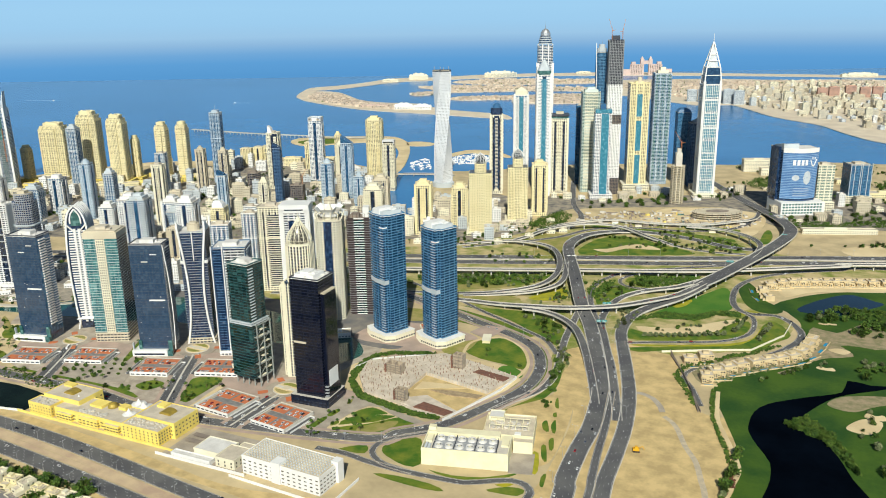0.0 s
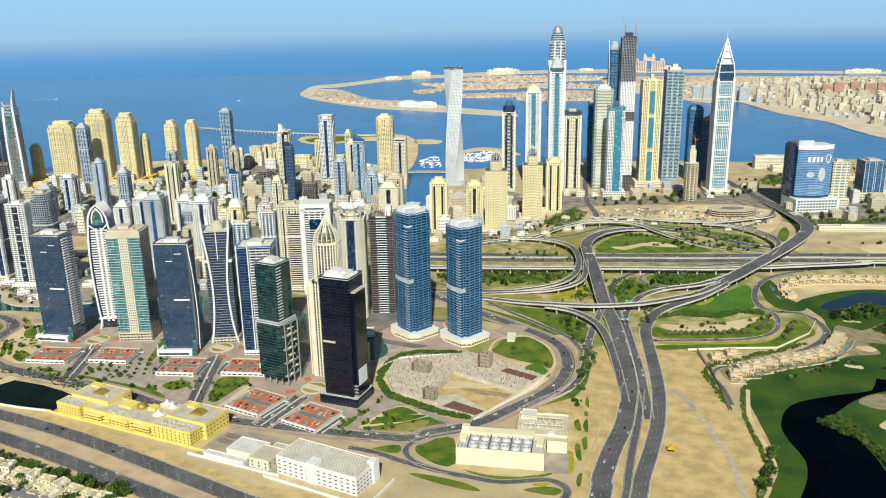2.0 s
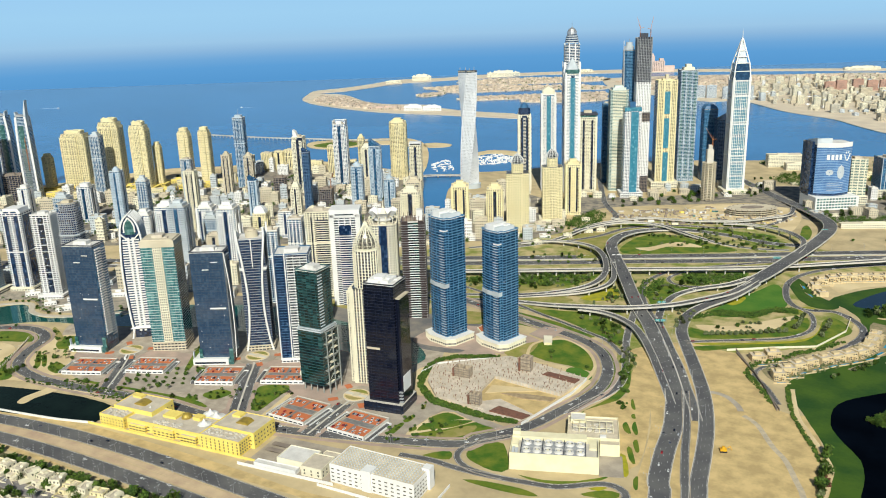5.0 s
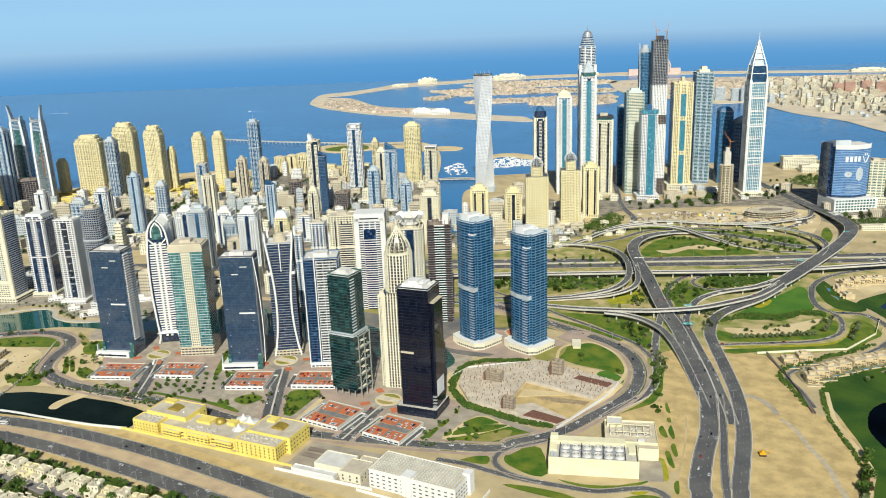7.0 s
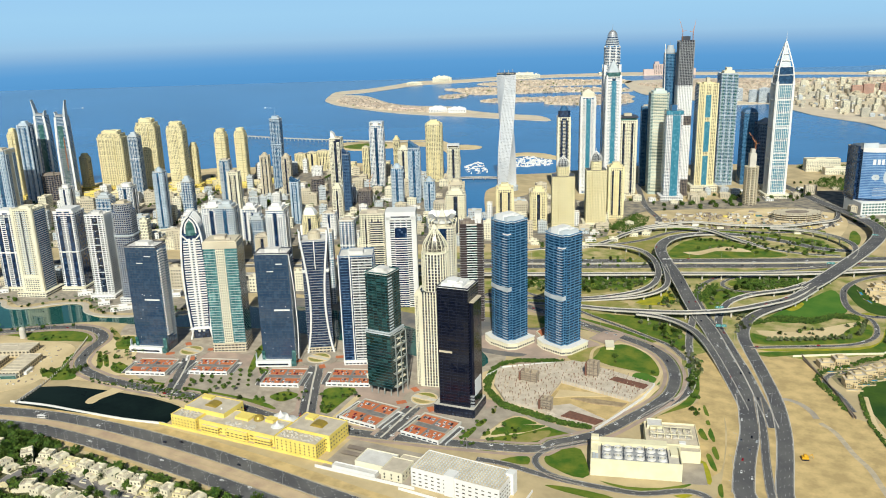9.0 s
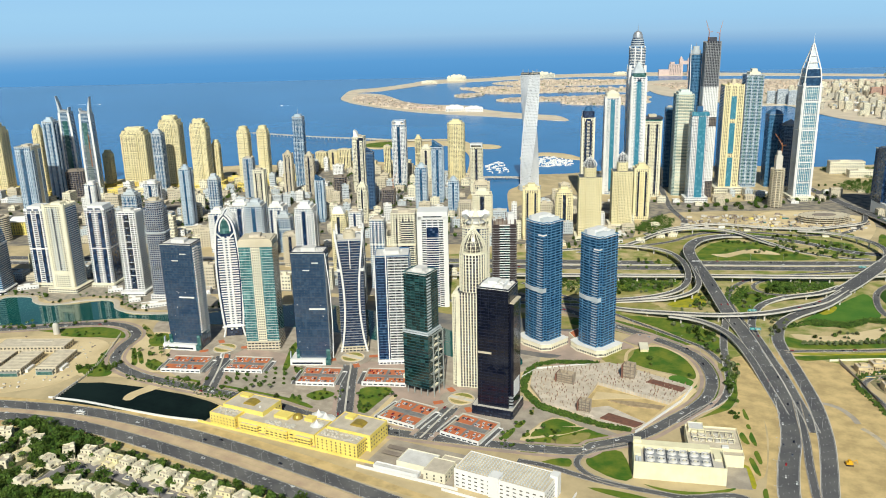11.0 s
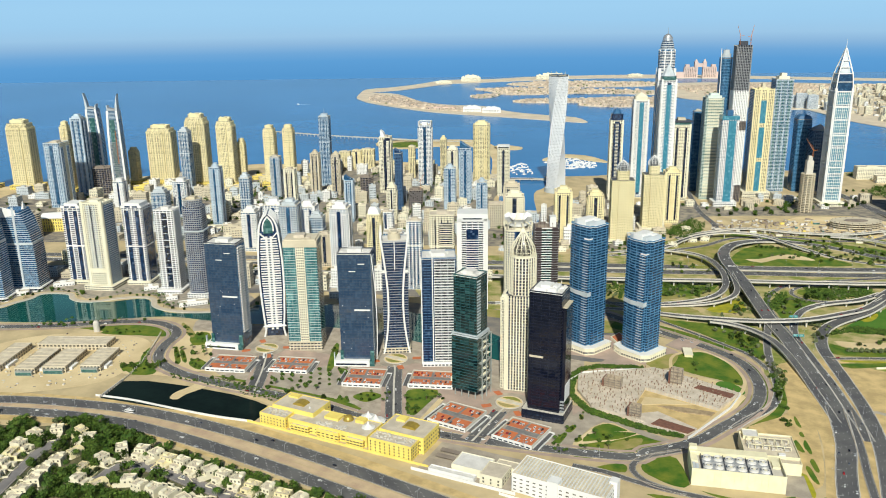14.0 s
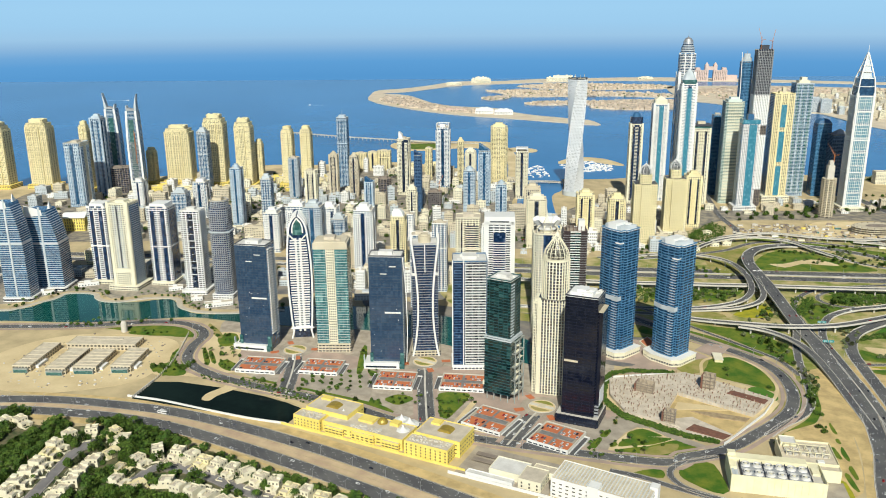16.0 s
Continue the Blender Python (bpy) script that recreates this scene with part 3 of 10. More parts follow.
area("sand_verge", [(-900, 305), (-840, 332), (-780, 352), (-720, 368), (-640, 378), (-560, 380), (-460, 378), (-380, 376), (-280, 400), (-280, 372), (-440, 368), (-560, 371), (-640, 370),
                    (-720, 360), (-780, 342), (-850, 320)], 0.16, SAND, "tan sand strip beside the highway", "sand")
area("sand_verge", [(-880, 262), (-800, 292), (-715, 318), (-640, 322), (-530, 322), (-300, 314), (-300, 330), (-530, 324), (-640, 326), (-720, 322), (-800, 302), (-880, 270)], 0.17,
     SAND, "tan sand strip beside the highway", "sand")
area("jlt_lake", [(-1180, 400), (-1127, 434), (-1106, 460), (-1112, 499), (-1108, 518), (-1078, 529), (-1051, 516), (-1009, 534), (-977, 565), (-940, 549), (-905, 544), (-867, 568), (-820, 622),
                  (-700, 676), (-560, 672), (-450, 620), (-440, 600), (-560, 605), (-690, 600), (-800, 560), (-844, 547), (-902, 532), (-949, 497), (-998, 460), (-1090, 415), (-1150, 380)],
     0.14, LAGOON, "green lagoon among the towers", "lagoon")
area("lagoon_basin", [(-497, 632), (-487, 659), (-464, 652), (-441, 635), (-430, 618), (-433, 601), (-442, 586), (-462, 584)], 0.152, LAGOON, "green lagoon behind the towers", "lagoon")
area("pond", [(-788, 351), (-799, 386), (-777, 398), (-734, 408), (-683, 415), (-655, 415), (-632, 412), (-629, 384), (-654, 379), (-712, 366)], 0.22, water("storm_water", (0.006, 0.012, 0.011), (0.010, 0.020, 0.017), 40, 0.02, rough=0.04, wave=5, spec=0.03), "dark green storm pond", "pond", smooth=False)

# ---- roads ----
def side(line, off):
    out = []
    for i, p in enumerate(line):
        d = (line[min(i + 1, len(line) - 1)] - line[max(i - 1, 0)]).xy.normalized()
        out.append(Vector((p.x + d.y * off, p.y - d.x * off, p.z)))
    return out


def ribbon(geo, line, lo, hi, z0, z1):
    """A strip with thickness along the line, from lo to hi metres to its right."""
    a, b = side(line, lo), side(line, hi)
    geo.loft([[(p.x, p.y, p.z + z0), (q.x, q.y, q.z + z0), (q.x, q.y, q.z + z1), (p.x, p.y, p.z + z1)] for p, q in zip(a, b)])


def along(line, step, start=0.0):
    """Places and headings every step metres along the line."""
    out, left = [], start
    for p, q in zip(line, line[1:]):
        n = (q - p).length
        while left < n:
            out.append((p.lerp(q, left / n), math.atan2(q.y - p.y, q.x - p.x)))
            left += step
        left -= n
    return out


LINES = {}


PIERS = []


def road(name, key, pts, width, lanes, label, lift=0.26, kerb=0.5, raised=False, pier_step=26.0, category="road"):
    pts = [(*p, 0.0) if len(p) == 2 else p for p in pts]
    line = spline(pts, 7.0)
    lift += 0.011 * len(LINES)
    for p in line:
        p.z = max(p.z, 0.0) + lift
    LINES[key] = (line, width, lanes)
    deck = Geo()
    ribbon(deck, line, -width / 2, width / 2, -0.9 if raised else -0.12, 0.0)
    root = setting(name, deck, ASPHALT, label, category)
    for s in (-1, 1):
        g = Geo()
        a, b = side(line, s * width / 2), side(line, s * (width / 2 + kerb))
        if s < 0:
            a, b = b, a
        rise = [0.10 + 0.85 * min(1.0, max(0.0, (p.z - lift - 0.4) / 2.0)) if raised else 0.10 for p in line]
        g.loft([[(p.x, p.y, p.z - (1.0 if raised else 0.15)), (q.x, q.y, q.z - (1.0 if raised else 0.15)), (q.x, q.y, q.z + h), (p.x, p.y, p.z + h)] for p, q, h in zip(a, b, rise)])
        part("parapet" if raised else "kerb", g, CONCRETE if raised else KERB, root)
    marks = Geo()
    for k in range(1, lanes):
        off = -width / 2 + width * k / lanes
        for c, yaw in along(side(line, off), 12.0, k * 2.3):
            marks.obox(c.x, c.y, c.z + 0.03, 2.4, 0.12, 0.03, yaw)
    for s in (-1, 1):
        g = side(line, s * (width / 2 - 0.5))
        for p, q in zip(g, g[1:]):
            m = (p + q) / 2
            marks.obox(m.x, m.y, m.z + 0.03, (q - p).length * 0.98, 0.13, 0.03, math.atan2(q.y - p.y, q.x - p.x))
    part("road_marking", marks, PAINT, root, kind="stuff")
    if raised:
        PIERS.append((root, key, line, width, pier_step))
    return root


def set_piers():
    """Piers under the raised decks, none of them on a road below."""
    for root, own, line, width, step in PIERS:
        for c, yaw in along(line, step, step / 2):
            busy = any(abs(p.x - c.x) < 60 and (p.xy - c.xy).length < w / 2 + 2.0 and p.z < c.z - 2.5 for k, (ln, w, _) in LINES.items() if k != own for p in ln)
            if c.z > 3.0 and not busy:
                g = Geo().prism(shift(oval(2.0, 2.0, 8), c.x, c.y), -0.4, c.z - 2.2)
                g.obox(c.x, c.y, c.z - 2.4, 2.0, width * 0.7, 1.5, yaw)
                part("pier", g, CONCRETE, root)
    PIERS.clear()


road("road_1", "szr_a", [(-1500, 535), (-900, 806), (-495, 974), (-360, 1033), (-218, 1095), (-80, 1161), (35, 1212), (700, 1500)], 17, 6, "wide grey asphalt motorway carriageway")
road("road_2", "szr_b", [(-1490, 512), (-890, 783), (-483, 951), (-350, 1010), (-209, 1071), (-70, 1138), (45, 1188), (710, 1476)], 17, 6, "wide grey asphalt motorway carriageway")
med = Geo()
ribbon(med, spline([(-1495, 523, 0.1), (-489, 963, 0.1), (-360, 1021, 0.1), (-218, 1082, 0.1), (-80, 1150, 0.1), (40, 1200, 0.1), (705, 1488, 0.1)], 10), -2.2, 2.2, 0, 0.5)
setting("median", med, CONCRETE, "pale concrete motorway median", "kerb")
road("metro_viaduct", "metro", [(-1470, 462, 7), (-870, 722, 7), (-457, 899, 7.5), (-335, 952, 8), (-202, 1009, 8), (-138, 1043, 8), (-74, 1084, 8), (-10, 1125, 8), (34, 1151, 8), (600, 1410, 8)], 7.5, 1,
     "pale concrete railway viaduct on single piers", raised=True, kerb=1.0, pier_step=24, category="viaduct")
road("road_3", "hwyS", [(-100, 200), (-142, 330), (-163, 470), (-169, 493), (-174, 535), (-177, 578), (-185, 623), (-191, 648), (-205, 688), (-231, 754), (-249, 793, 2), (-266, 824, 4), (-281, 854, 7), (-299, 895, 9.5), (-319, 940, 12), (-341, 988, 13), (-358, 1029, 13), (-367, 1065, 12.5), (-368, 1110, 10), (-357, 1153, 7), (-329, 1194, 3), (-277, 1213, 0.5), (-219, 1202), (-167, 1181), (-119, 1184)], 15, 4, "dark asphalt highway carriageway climbing over the motorway", raised=True, kerb=0.6)
road("road_4", "hwyN", [(-161, 597), (-169, 622), (-180, 653), (-197, 700), (-213, 738), (-227, 773), (-241, 808), (-247, 839), (-248, 870), (-244, 897, 1), (-229, 919, 3), (-212, 932, 5), (-188, 945, 8), (-166, 969, 12)], 8, 2, "dark asphalt highway strand rising to the flyover", raised=True)
road("road_24", "hwyR", [(-82, 200), (-116, 330), (-139, 482), (-143, 506), (-147, 548), (-153, 594), (-165, 648), (-184, 706), (-202, 756), (-213, 789), (-217, 820), (-215, 847, 1), (-203, 869, 4), (-179, 902, 8), (-159, 949, 12)], 12, 4, "dark asphalt highway carriageway curving up to the flyover", raised=True, kerb=0.6)
road("road_5", "slip", [(-88, 200), (-123, 330), (-147, 478), (-152, 501), (-160, 542), (-166, 579), (-174, 617), (-181, 650)], 6, 2, "asphalt slip road between retaining walls")
road("flyover_1", "fly", [(-641, 730), (-534, 772), (-453, 800), (-411, 808, 1), (-373, 806, 3), (-337, 806, 6), (-286, 816, 8), (-252, 835, 8), (-230, 849, 9), (-205, 875, 10), (-180, 907, 11), (-161, 959, 12)], 8, 2, "long curved concrete flyover on piers", raised=True)
road("flyover_8", "flymain", [(-164, 953, 12.1), (-154, 981, 12.4), (-142, 1021, 13), (-124, 1087, 13), (-107, 1155, 13), (-94, 1229, 12), (-94, 1280, 11), (-106, 1326, 9), (-129, 1383, 6), (-158, 1443, 3), (-203, 1527), (-300, 1700)], 18, 6, "broad concrete flyover where the ramps join", raised=True)
road("flyover_2", "fly2", [(-329, 796, 7), (-306, 797, 7), (-283, 789, 7), (-261, 772, 6), (-244, 747, 4.5), (-228, 716, 2.5), (-213, 683, 0.8), (-197, 645), (-187, 619)], 7, 2, "curved concrete ramp on piers", raised=True)
road("flyover_3", "rampA", [(-546, 791), (-476, 812), (-423, 831, 0.5), (-385, 849, 2), (-356, 868, 5), (-341, 890, 7), (-337, 921, 9), (-346, 962, 10), (-364, 1006, 10), (-387, 1040, 9), (-412, 1056, 8), (-441, 1064, 6), (-472, 1061, 4), (-524, 1031, 1), (-566, 1002)], 7, 2, "looping concrete ramp on piers", raised=True)
road("flyover_4", "rampB", [(-420, 825), (-370, 849, 2), (-342, 862, 5), (-324, 883, 8), (-320, 904, 11), (-329, 939, 12.4), (-342, 976, 12.8)], 6, 1, "narrow concrete ramp on piers", raised=True)
road("flyover_5", "far", [(-517, 1018), (-479, 1056), (-452, 1100, 3), (-438, 1135, 6), (-415, 1172, 8), (-386, 1198, 8), (-351, 1206, 8), (-322, 1199, 7), (-290, 1178, 5), (-265, 1165, 3), (-229, 1151, 0.5), (-184, 1144), (-139, 1152)], 7, 2, "curved pale flyover on piers", raised=True)
road("flyover_6", "rampD", [(-244, 1260, 4), (-205, 1258, 6), (-169, 1240, 8), (-142, 1211, 10), (-124, 1173, 11.5), (-121, 1129, 12.5), (-126, 1095, 13)], 6.5, 2, "curved pale ramp joining the flyover", raised=True)
road("flyover_7", "edge", [(-456, 1156, 1), (-418, 1209, 3), (-366, 1254, 4), (-292, 1258, 5), (-226, 1280, 5), (-181, 1321, 5), (-156, 1358, 4), (-156, 1425, 2)], 6, 2, "pale ramp beside the building site", raised=True)
road("road_25", "approach", [(-446, 1086), (-409, 1132), (-383, 1190), (-347, 1222), (-297, 1241), (-237, 1249), (-177, 1296), (-151, 1391)], 8, 2, "asphalt road behind the interchange lawns")
road("road_6", "loop", [(-145, 1093), (-190, 1060), (-241, 1022), (-271, 991), (-285, 953), (-286, 915), (-276, 878), (-261, 842), (-239, 794)], 6.5, 2, "looping asphalt slip road")
road("road_8", "service", [(-207, 1035), (-238, 1009), (-257, 990), (-265, 965), (-256, 947), (-234, 939, 1), (-210, 938, 4.6)], 5, 1, "tight looping asphalt ramp")
road("road_7", "rampE", [(400, 1270), (35, 1156), (-22, 1123), (-74, 1088), (-110, 1047), (-126, 1004), (-126, 961), (-119, 927), (-107, 910), (-92, 908), (-73, 913), (-56, 898), (-43, 871), (-44, 843), (-53, 819)], 7, 2, "asphalt local road with a bend")
road("road_9", "rloop", [(-203, 762), (-179, 776), (-153, 789), (-122, 805), (-103, 822), (-91, 845), (-90, 874), (-96, 898), (-109, 911)], 5, 2, "narrow asphalt road round the lawn")
road("road_11", "jlt2", [(-274, 838, 4), (-270, 808, 2), (-266, 777), (-259, 740), (-248, 697), (-240, 664), (-238, 635), (-244, 612), (-254, 590), (-262, 566)], 7, 2, "asphalt feeder road beside the park", raised=True)
road("road_26", "thin", [(-534, 853), (-428, 812), (-378, 786), (-333, 764), (-299, 747), (-276, 733), (-254, 705)], 5, 1, "narrow asphalt slip road through the lawns")
road("road_10", "jlt", [(-1300, 280), (-1150, 355), (-1072, 402), (-989, 452), (-926, 500), (-885, 513), (-849, 500), (-832, 466), (-808, 438), (-766, 426), (-707, 427), (-613, 437), (-550, 435), (-465, 443), (-332, 478), (-315, 496), (-297, 514), (-283, 534), (-271, 564), (-259, 595), (-252, 628), (-257, 667), (-275, 704), (-300, 725), (-336, 741), (-369, 753), (-405, 766), (-463, 788), (-523, 807)], 11, 4, "grey asphalt ring boulevard")
road("road_17", "plant_loop", [(-360, 448), (-335, 451), (-312, 449), (-287, 449), (-259, 452), (-233, 456), (-216, 467), (-203, 474), (-192, 473), (-185, 465), (-185, 453)], 6, 2, "narrow looping access road")
road("road_22", "plant_ramp", [(-292, 510), (-312, 489), (-319, 476), (-317, 463), (-306, 454), (-293, 451), (-273, 451)], 5, 1, "curving slip road round a lawn")
road("road_21", "golf_villas", [(-104, 654), (-117, 684), (-130, 707), (-126, 727), (-111, 742), (-94, 765), (-71, 789), (-53, 819)], 4.5, 1, "pale lane behind the golf villas")
road("road_14", "spur_a", [(-585, 541), (-579, 533), (-562, 505), (-546, 480), (-530, 455), (-524, 446)], 15, 4, "asphalt entrance road to the towers")
road("road_15", "spur_b", [(-722, 505), (-715, 497), (-700, 476), (-687, 456), (-676, 438), (-670, 430)], 15, 4, "asphalt entrance road to the towers")
road("road_16", "spur_c", [(-448, 508), (-448, 495), (-447, 472), (-446, 451), (-446, 444)], 14, 4, "asphalt entrance road to the towers")
set_piers()
road("road_12", "frontN", [(-1300, 40), (-1000, 225), (-891, 291), (-845, 315), (-790, 335), (-736, 350), (-680, 358), (-620, 362), (-560, 363), (-500, 361), (-440, 358), (-300, 350), (-150, 335)], 14, 5,
     "dark asphalt highway carriageway")
road("road_13", "frontS", [(-1285, 20), (-985, 205), (-877, 275), (-826, 299), (-772, 318), (-720, 329), (-655, 334), (-590, 335), (-530, 334), (-470, 332), (-300, 325), (-150, 310)], 14, 5,
     "dark asphalt highway carriageway")
road("road_18", "shore", [(-535, 1560), (-512, 1490), (-470, 1371), (-446, 1320), (-420, 1270), (-412, 1215), (-425, 1160)], 10, 2, "asphalt road beside the towers")
road("road_19", "villa_a", [(-690, 140), (-706, 175), (-715, 195), (-722, 209), (-730, 225), (-741, 246), (-748, 262), (-748, 276)], 8, 2, "narrow villa street", kerb=0.3)
road("road_20", "villa_b", [(-664, 252), (-671, 264), (-672, 276), (-664, 284), (-647, 288), (-626, 289), (-604, 288), (-584, 288), (-566, 288), (-500, 290), (-430, 291)], 8.5, 2, "narrow villa street", kerb=0.3)

for key in ("spur_a", "spur_b", "spur_c"):
    line, width, lanes = LINES[key]
    for lo, hi, m, words in ((-0.9, 0.9, CONCRETE, "pale kerbed median of the entrance road"), (width / 2 + 0.5, width / 2 + 4, PINK, "pinkish pavement beside the entrance road"), (-width / 2 - 4, -width / 2 - 0.5, PINK, "pinkish pavement beside the entrance road")):
        g = Geo()
        ribbon(g, line, lo, hi, -0.1, 0.2 if m is CONCRETE else 0.03)
        setting("median" if m is CONCRETE else "pavement", g, m, words, "pavement")

# ---- built-up ground between the towers ----
area("district", [(-1760, 900), (-1480, 650), (-1150, 790), (-820, 930), (-600, 1030), (-470, 1080), (-500, 1250), (-560, 1340), (-690, 1400), (-720, 1230), (-690, 1120), (-830, 1270), (-900, 1440), (-1130, 1490),
                  (-1300, 1440), (-1420, 1330), (-1560, 1060)], 0.07, DISTRICT, "grey built-up ground between marina towers", "ground", step=25)
area("district", [(-1480, 470), (-1200, 590), (-860, 745), (-600, 860), (-560, 870), (-610, 760), (-800, 690), (-880, 640), (-1000, 620), (-1120, 570), (-1200, 440), (-1340, 380)], 0.06, mat("dark_lot_and_shade", (0.13, 0.13, 0.135), (0.26, 0.23, 0.19), size=22, fine=2, rough=0.95), "asphalt lots behind the lagoon towers", "ground", step=25)
area("district", [(-860, 545), (-790, 560), (-700, 600), (-560, 640), (-500, 660), (-420, 640), (-430, 560), (-440, 470), (-520, 450), (-620, 440), (-720, 440), (-800, 480)], 0.05, mat("plaza_ground", (0.48, 0.41, 0.32), (0.33, 0.28, 0.22), size=9, fine=1.5, rough=0.9), "paved ground round the lagoon towers", "ground", step=15)
STREETS = ([(-1600, 900), (-1300, 1040), (-1000, 1180), (-860, 1250)], [(-1500, 800), (-1200, 930), (-900, 1060), (-720, 1130)], [(-1380, 760), (-1100, 880), (-800, 1000), (-620, 1070)], [(-1520, 1080), (-1300, 1220), (-1100, 1330), (-960, 1400)],
           [(-1350, 770), (-1420, 950), (-1480, 1080)], [(-1180, 850), (-1260, 1040), (-1330, 1180)], [(-1000, 920), (-1080, 1100), (-1160, 1300), (-1200, 1440)], [(-860, 980), (-930, 1150), (-1010, 1350)], [(-740, 1040), (-800, 1160)],
           [(-1300, 540), (-1000, 690), (-760, 800), (-620, 860)])
for k, pts in enumerate(STREETS):
    road("road_%d" % (30 + k), "street_%d" % k, pts, 7.5, 2, "narrow city street between towers", lift=0.2)
area("district", [(-536, 1399), (-413, 1421), (-299, 1518), (-161, 1627), (0, 1634), (80, 1560), (60, 1400), (-2, 1370), (-102, 1337), (-137, 1355), (-209, 1441), (-325, 1395), (-456, 1319), (-481, 1241)], 0.065, DISTRICT,
     "grey built-up ground round the tall towers", "ground", step=20)
area("villa_sand", [(-30, 860), (-14, 859), (2, 842), (8, 827), (-12, 814), (-26, 798), (-42, 761), (-54, 755), (-30, 796)], 0.215, WASTE, "scrubby ground below the villas", "sand")
area("golf_waste", [(-35, 858), (-33, 894), (-10, 887), (15, 927), (36, 910), (36, 860), (2, 856), (-18, 841)], 0.22, WASTE, "scrubby brown golf waste ground", "sand")
for x, y, a, b in ((-14, 784, 8, 5), (-24, 909, 5, 3), (-16, 912, 5, 3), (29, 697, 8, 7), (16, 668, 5, 4)):
    area("bunker", [(x - a, y - b * 0.4), (x, y - b * 0.7), (x + a, y - b * 0.3), (x + a * 0.7, y + b), (x, y + b * 0.5), (x - a * 0.8, y + b * 0.8)], 0.34, SAND2, "pale golf bunker", "sand", step=1.5)
g = Geo()
ribbon(g, spline([(-96, 690, 0), (-88, 641, 0), (-78, 614, 0), (-68, 590, 0), (-59, 563, 0), (-60, 538, 0), (-61, 514, 0), (-58, 470, 0)], 5), -1.8, 1.8, 0.1, 0.31)
setting("cart_path", g, SAND2, "sandy cart path beside the golf turf", "path")
TRACK = mat("worn_track", (0.56, 0.46, 0.31), (0.42, 0.36, 0.27), size=5, fine=0.8, rough=0.95)
g = Geo()
ribbon(g, spline([(-128, 622, 0), (-116, 610, 0), (-101, 579, 0), (-90, 561, 0), (-81, 536, 0), (-74, 514, 0), (-68, 470, 0)], 5), -2.2, 2.2, 0.05, 0.13)
setting("dirt_track", g, TRACK, "pale grey dirt track across the sand", "path")
g = Geo()
ribbon(g, spline([(-168, 646, 0), (-159, 656, 0), (-146, 652, 0), (-136, 640, 0), (-131, 629, 0)], 3), -2.6, 2.6, 0.05, 0.14)
setting("dirt_track", g, PAVING, "worn asphalt spur in the sand", "path")
SHORE_LINE = [(-1150, 420, 0), (-1118, 438, 0), (-1112, 451, 0), (-1110, 470, 0), (-1105, 496, 0), (-1108, 516, 0), (-1080, 529, 0), (-1062, 520, 0), (-1042, 517, 0), (-1021, 527, 0), (-1001, 553, 0), (-971, 567, 0), (-944, 549, 0), (-916, 546, 0), (-875, 560, 0), (-820, 602, 0)]
g = Geo()
ribbon(g, spline(SHORE_LINE, 4), -6.5, 0.4, 0.0, 0.5)
setting("promenade", g, mat("promenade_stone", (0.56, 0.49, 0.38), (0.46, 0.40, 0.32), size=6, fine=1.0, rough=0.9), "pale stone promenade round the lagoon", "pavement")
g = Geo()
ribbon(g, spline(SHORE_LINE, 4), -0.2, 0.6, -0.2, 0.75)
setting("quay_edge", g, CONCRETE, "pale stone quay edge of the lagoon", "kerb")
area("lagoon_plots", [(-1200, 440), (-1140, 455), (-1120, 520), (-1075, 540), (-1045, 530), (-1010, 570), (-975, 580), (-930, 560), (-880, 575), (-840, 610), (-880, 640), (-1000, 620), (-1110, 570), (-1200, 500)], 0.09,
     mat("plot_paving", (0.42, 0.36, 0.28), (0.24, 0.22, 0.18), size=7, fine=1.2, rough=0.9), "paved terraces behind the promenade", "ground", step=12)
# dark ground patch painted where shadow lies between the towers
area("tower_lots", [(-760, 690), (-640, 715), (-520, 745), (-420, 735), (-400, 655), (-450, 640), (-560, 655), (-700, 645)], 0.095, MATS["dark_lot_and_shade"], "dark patch standing in for shadow behind the towers", "ground")
area("lawn", [(-425, 742), (-380, 742), (-338, 735), (-312, 728), (-290, 742), (-320, 757), (-370, 772), (-420, 778)], 0.36, LAWN, "mown green lawn beside the ring road", "lawn")

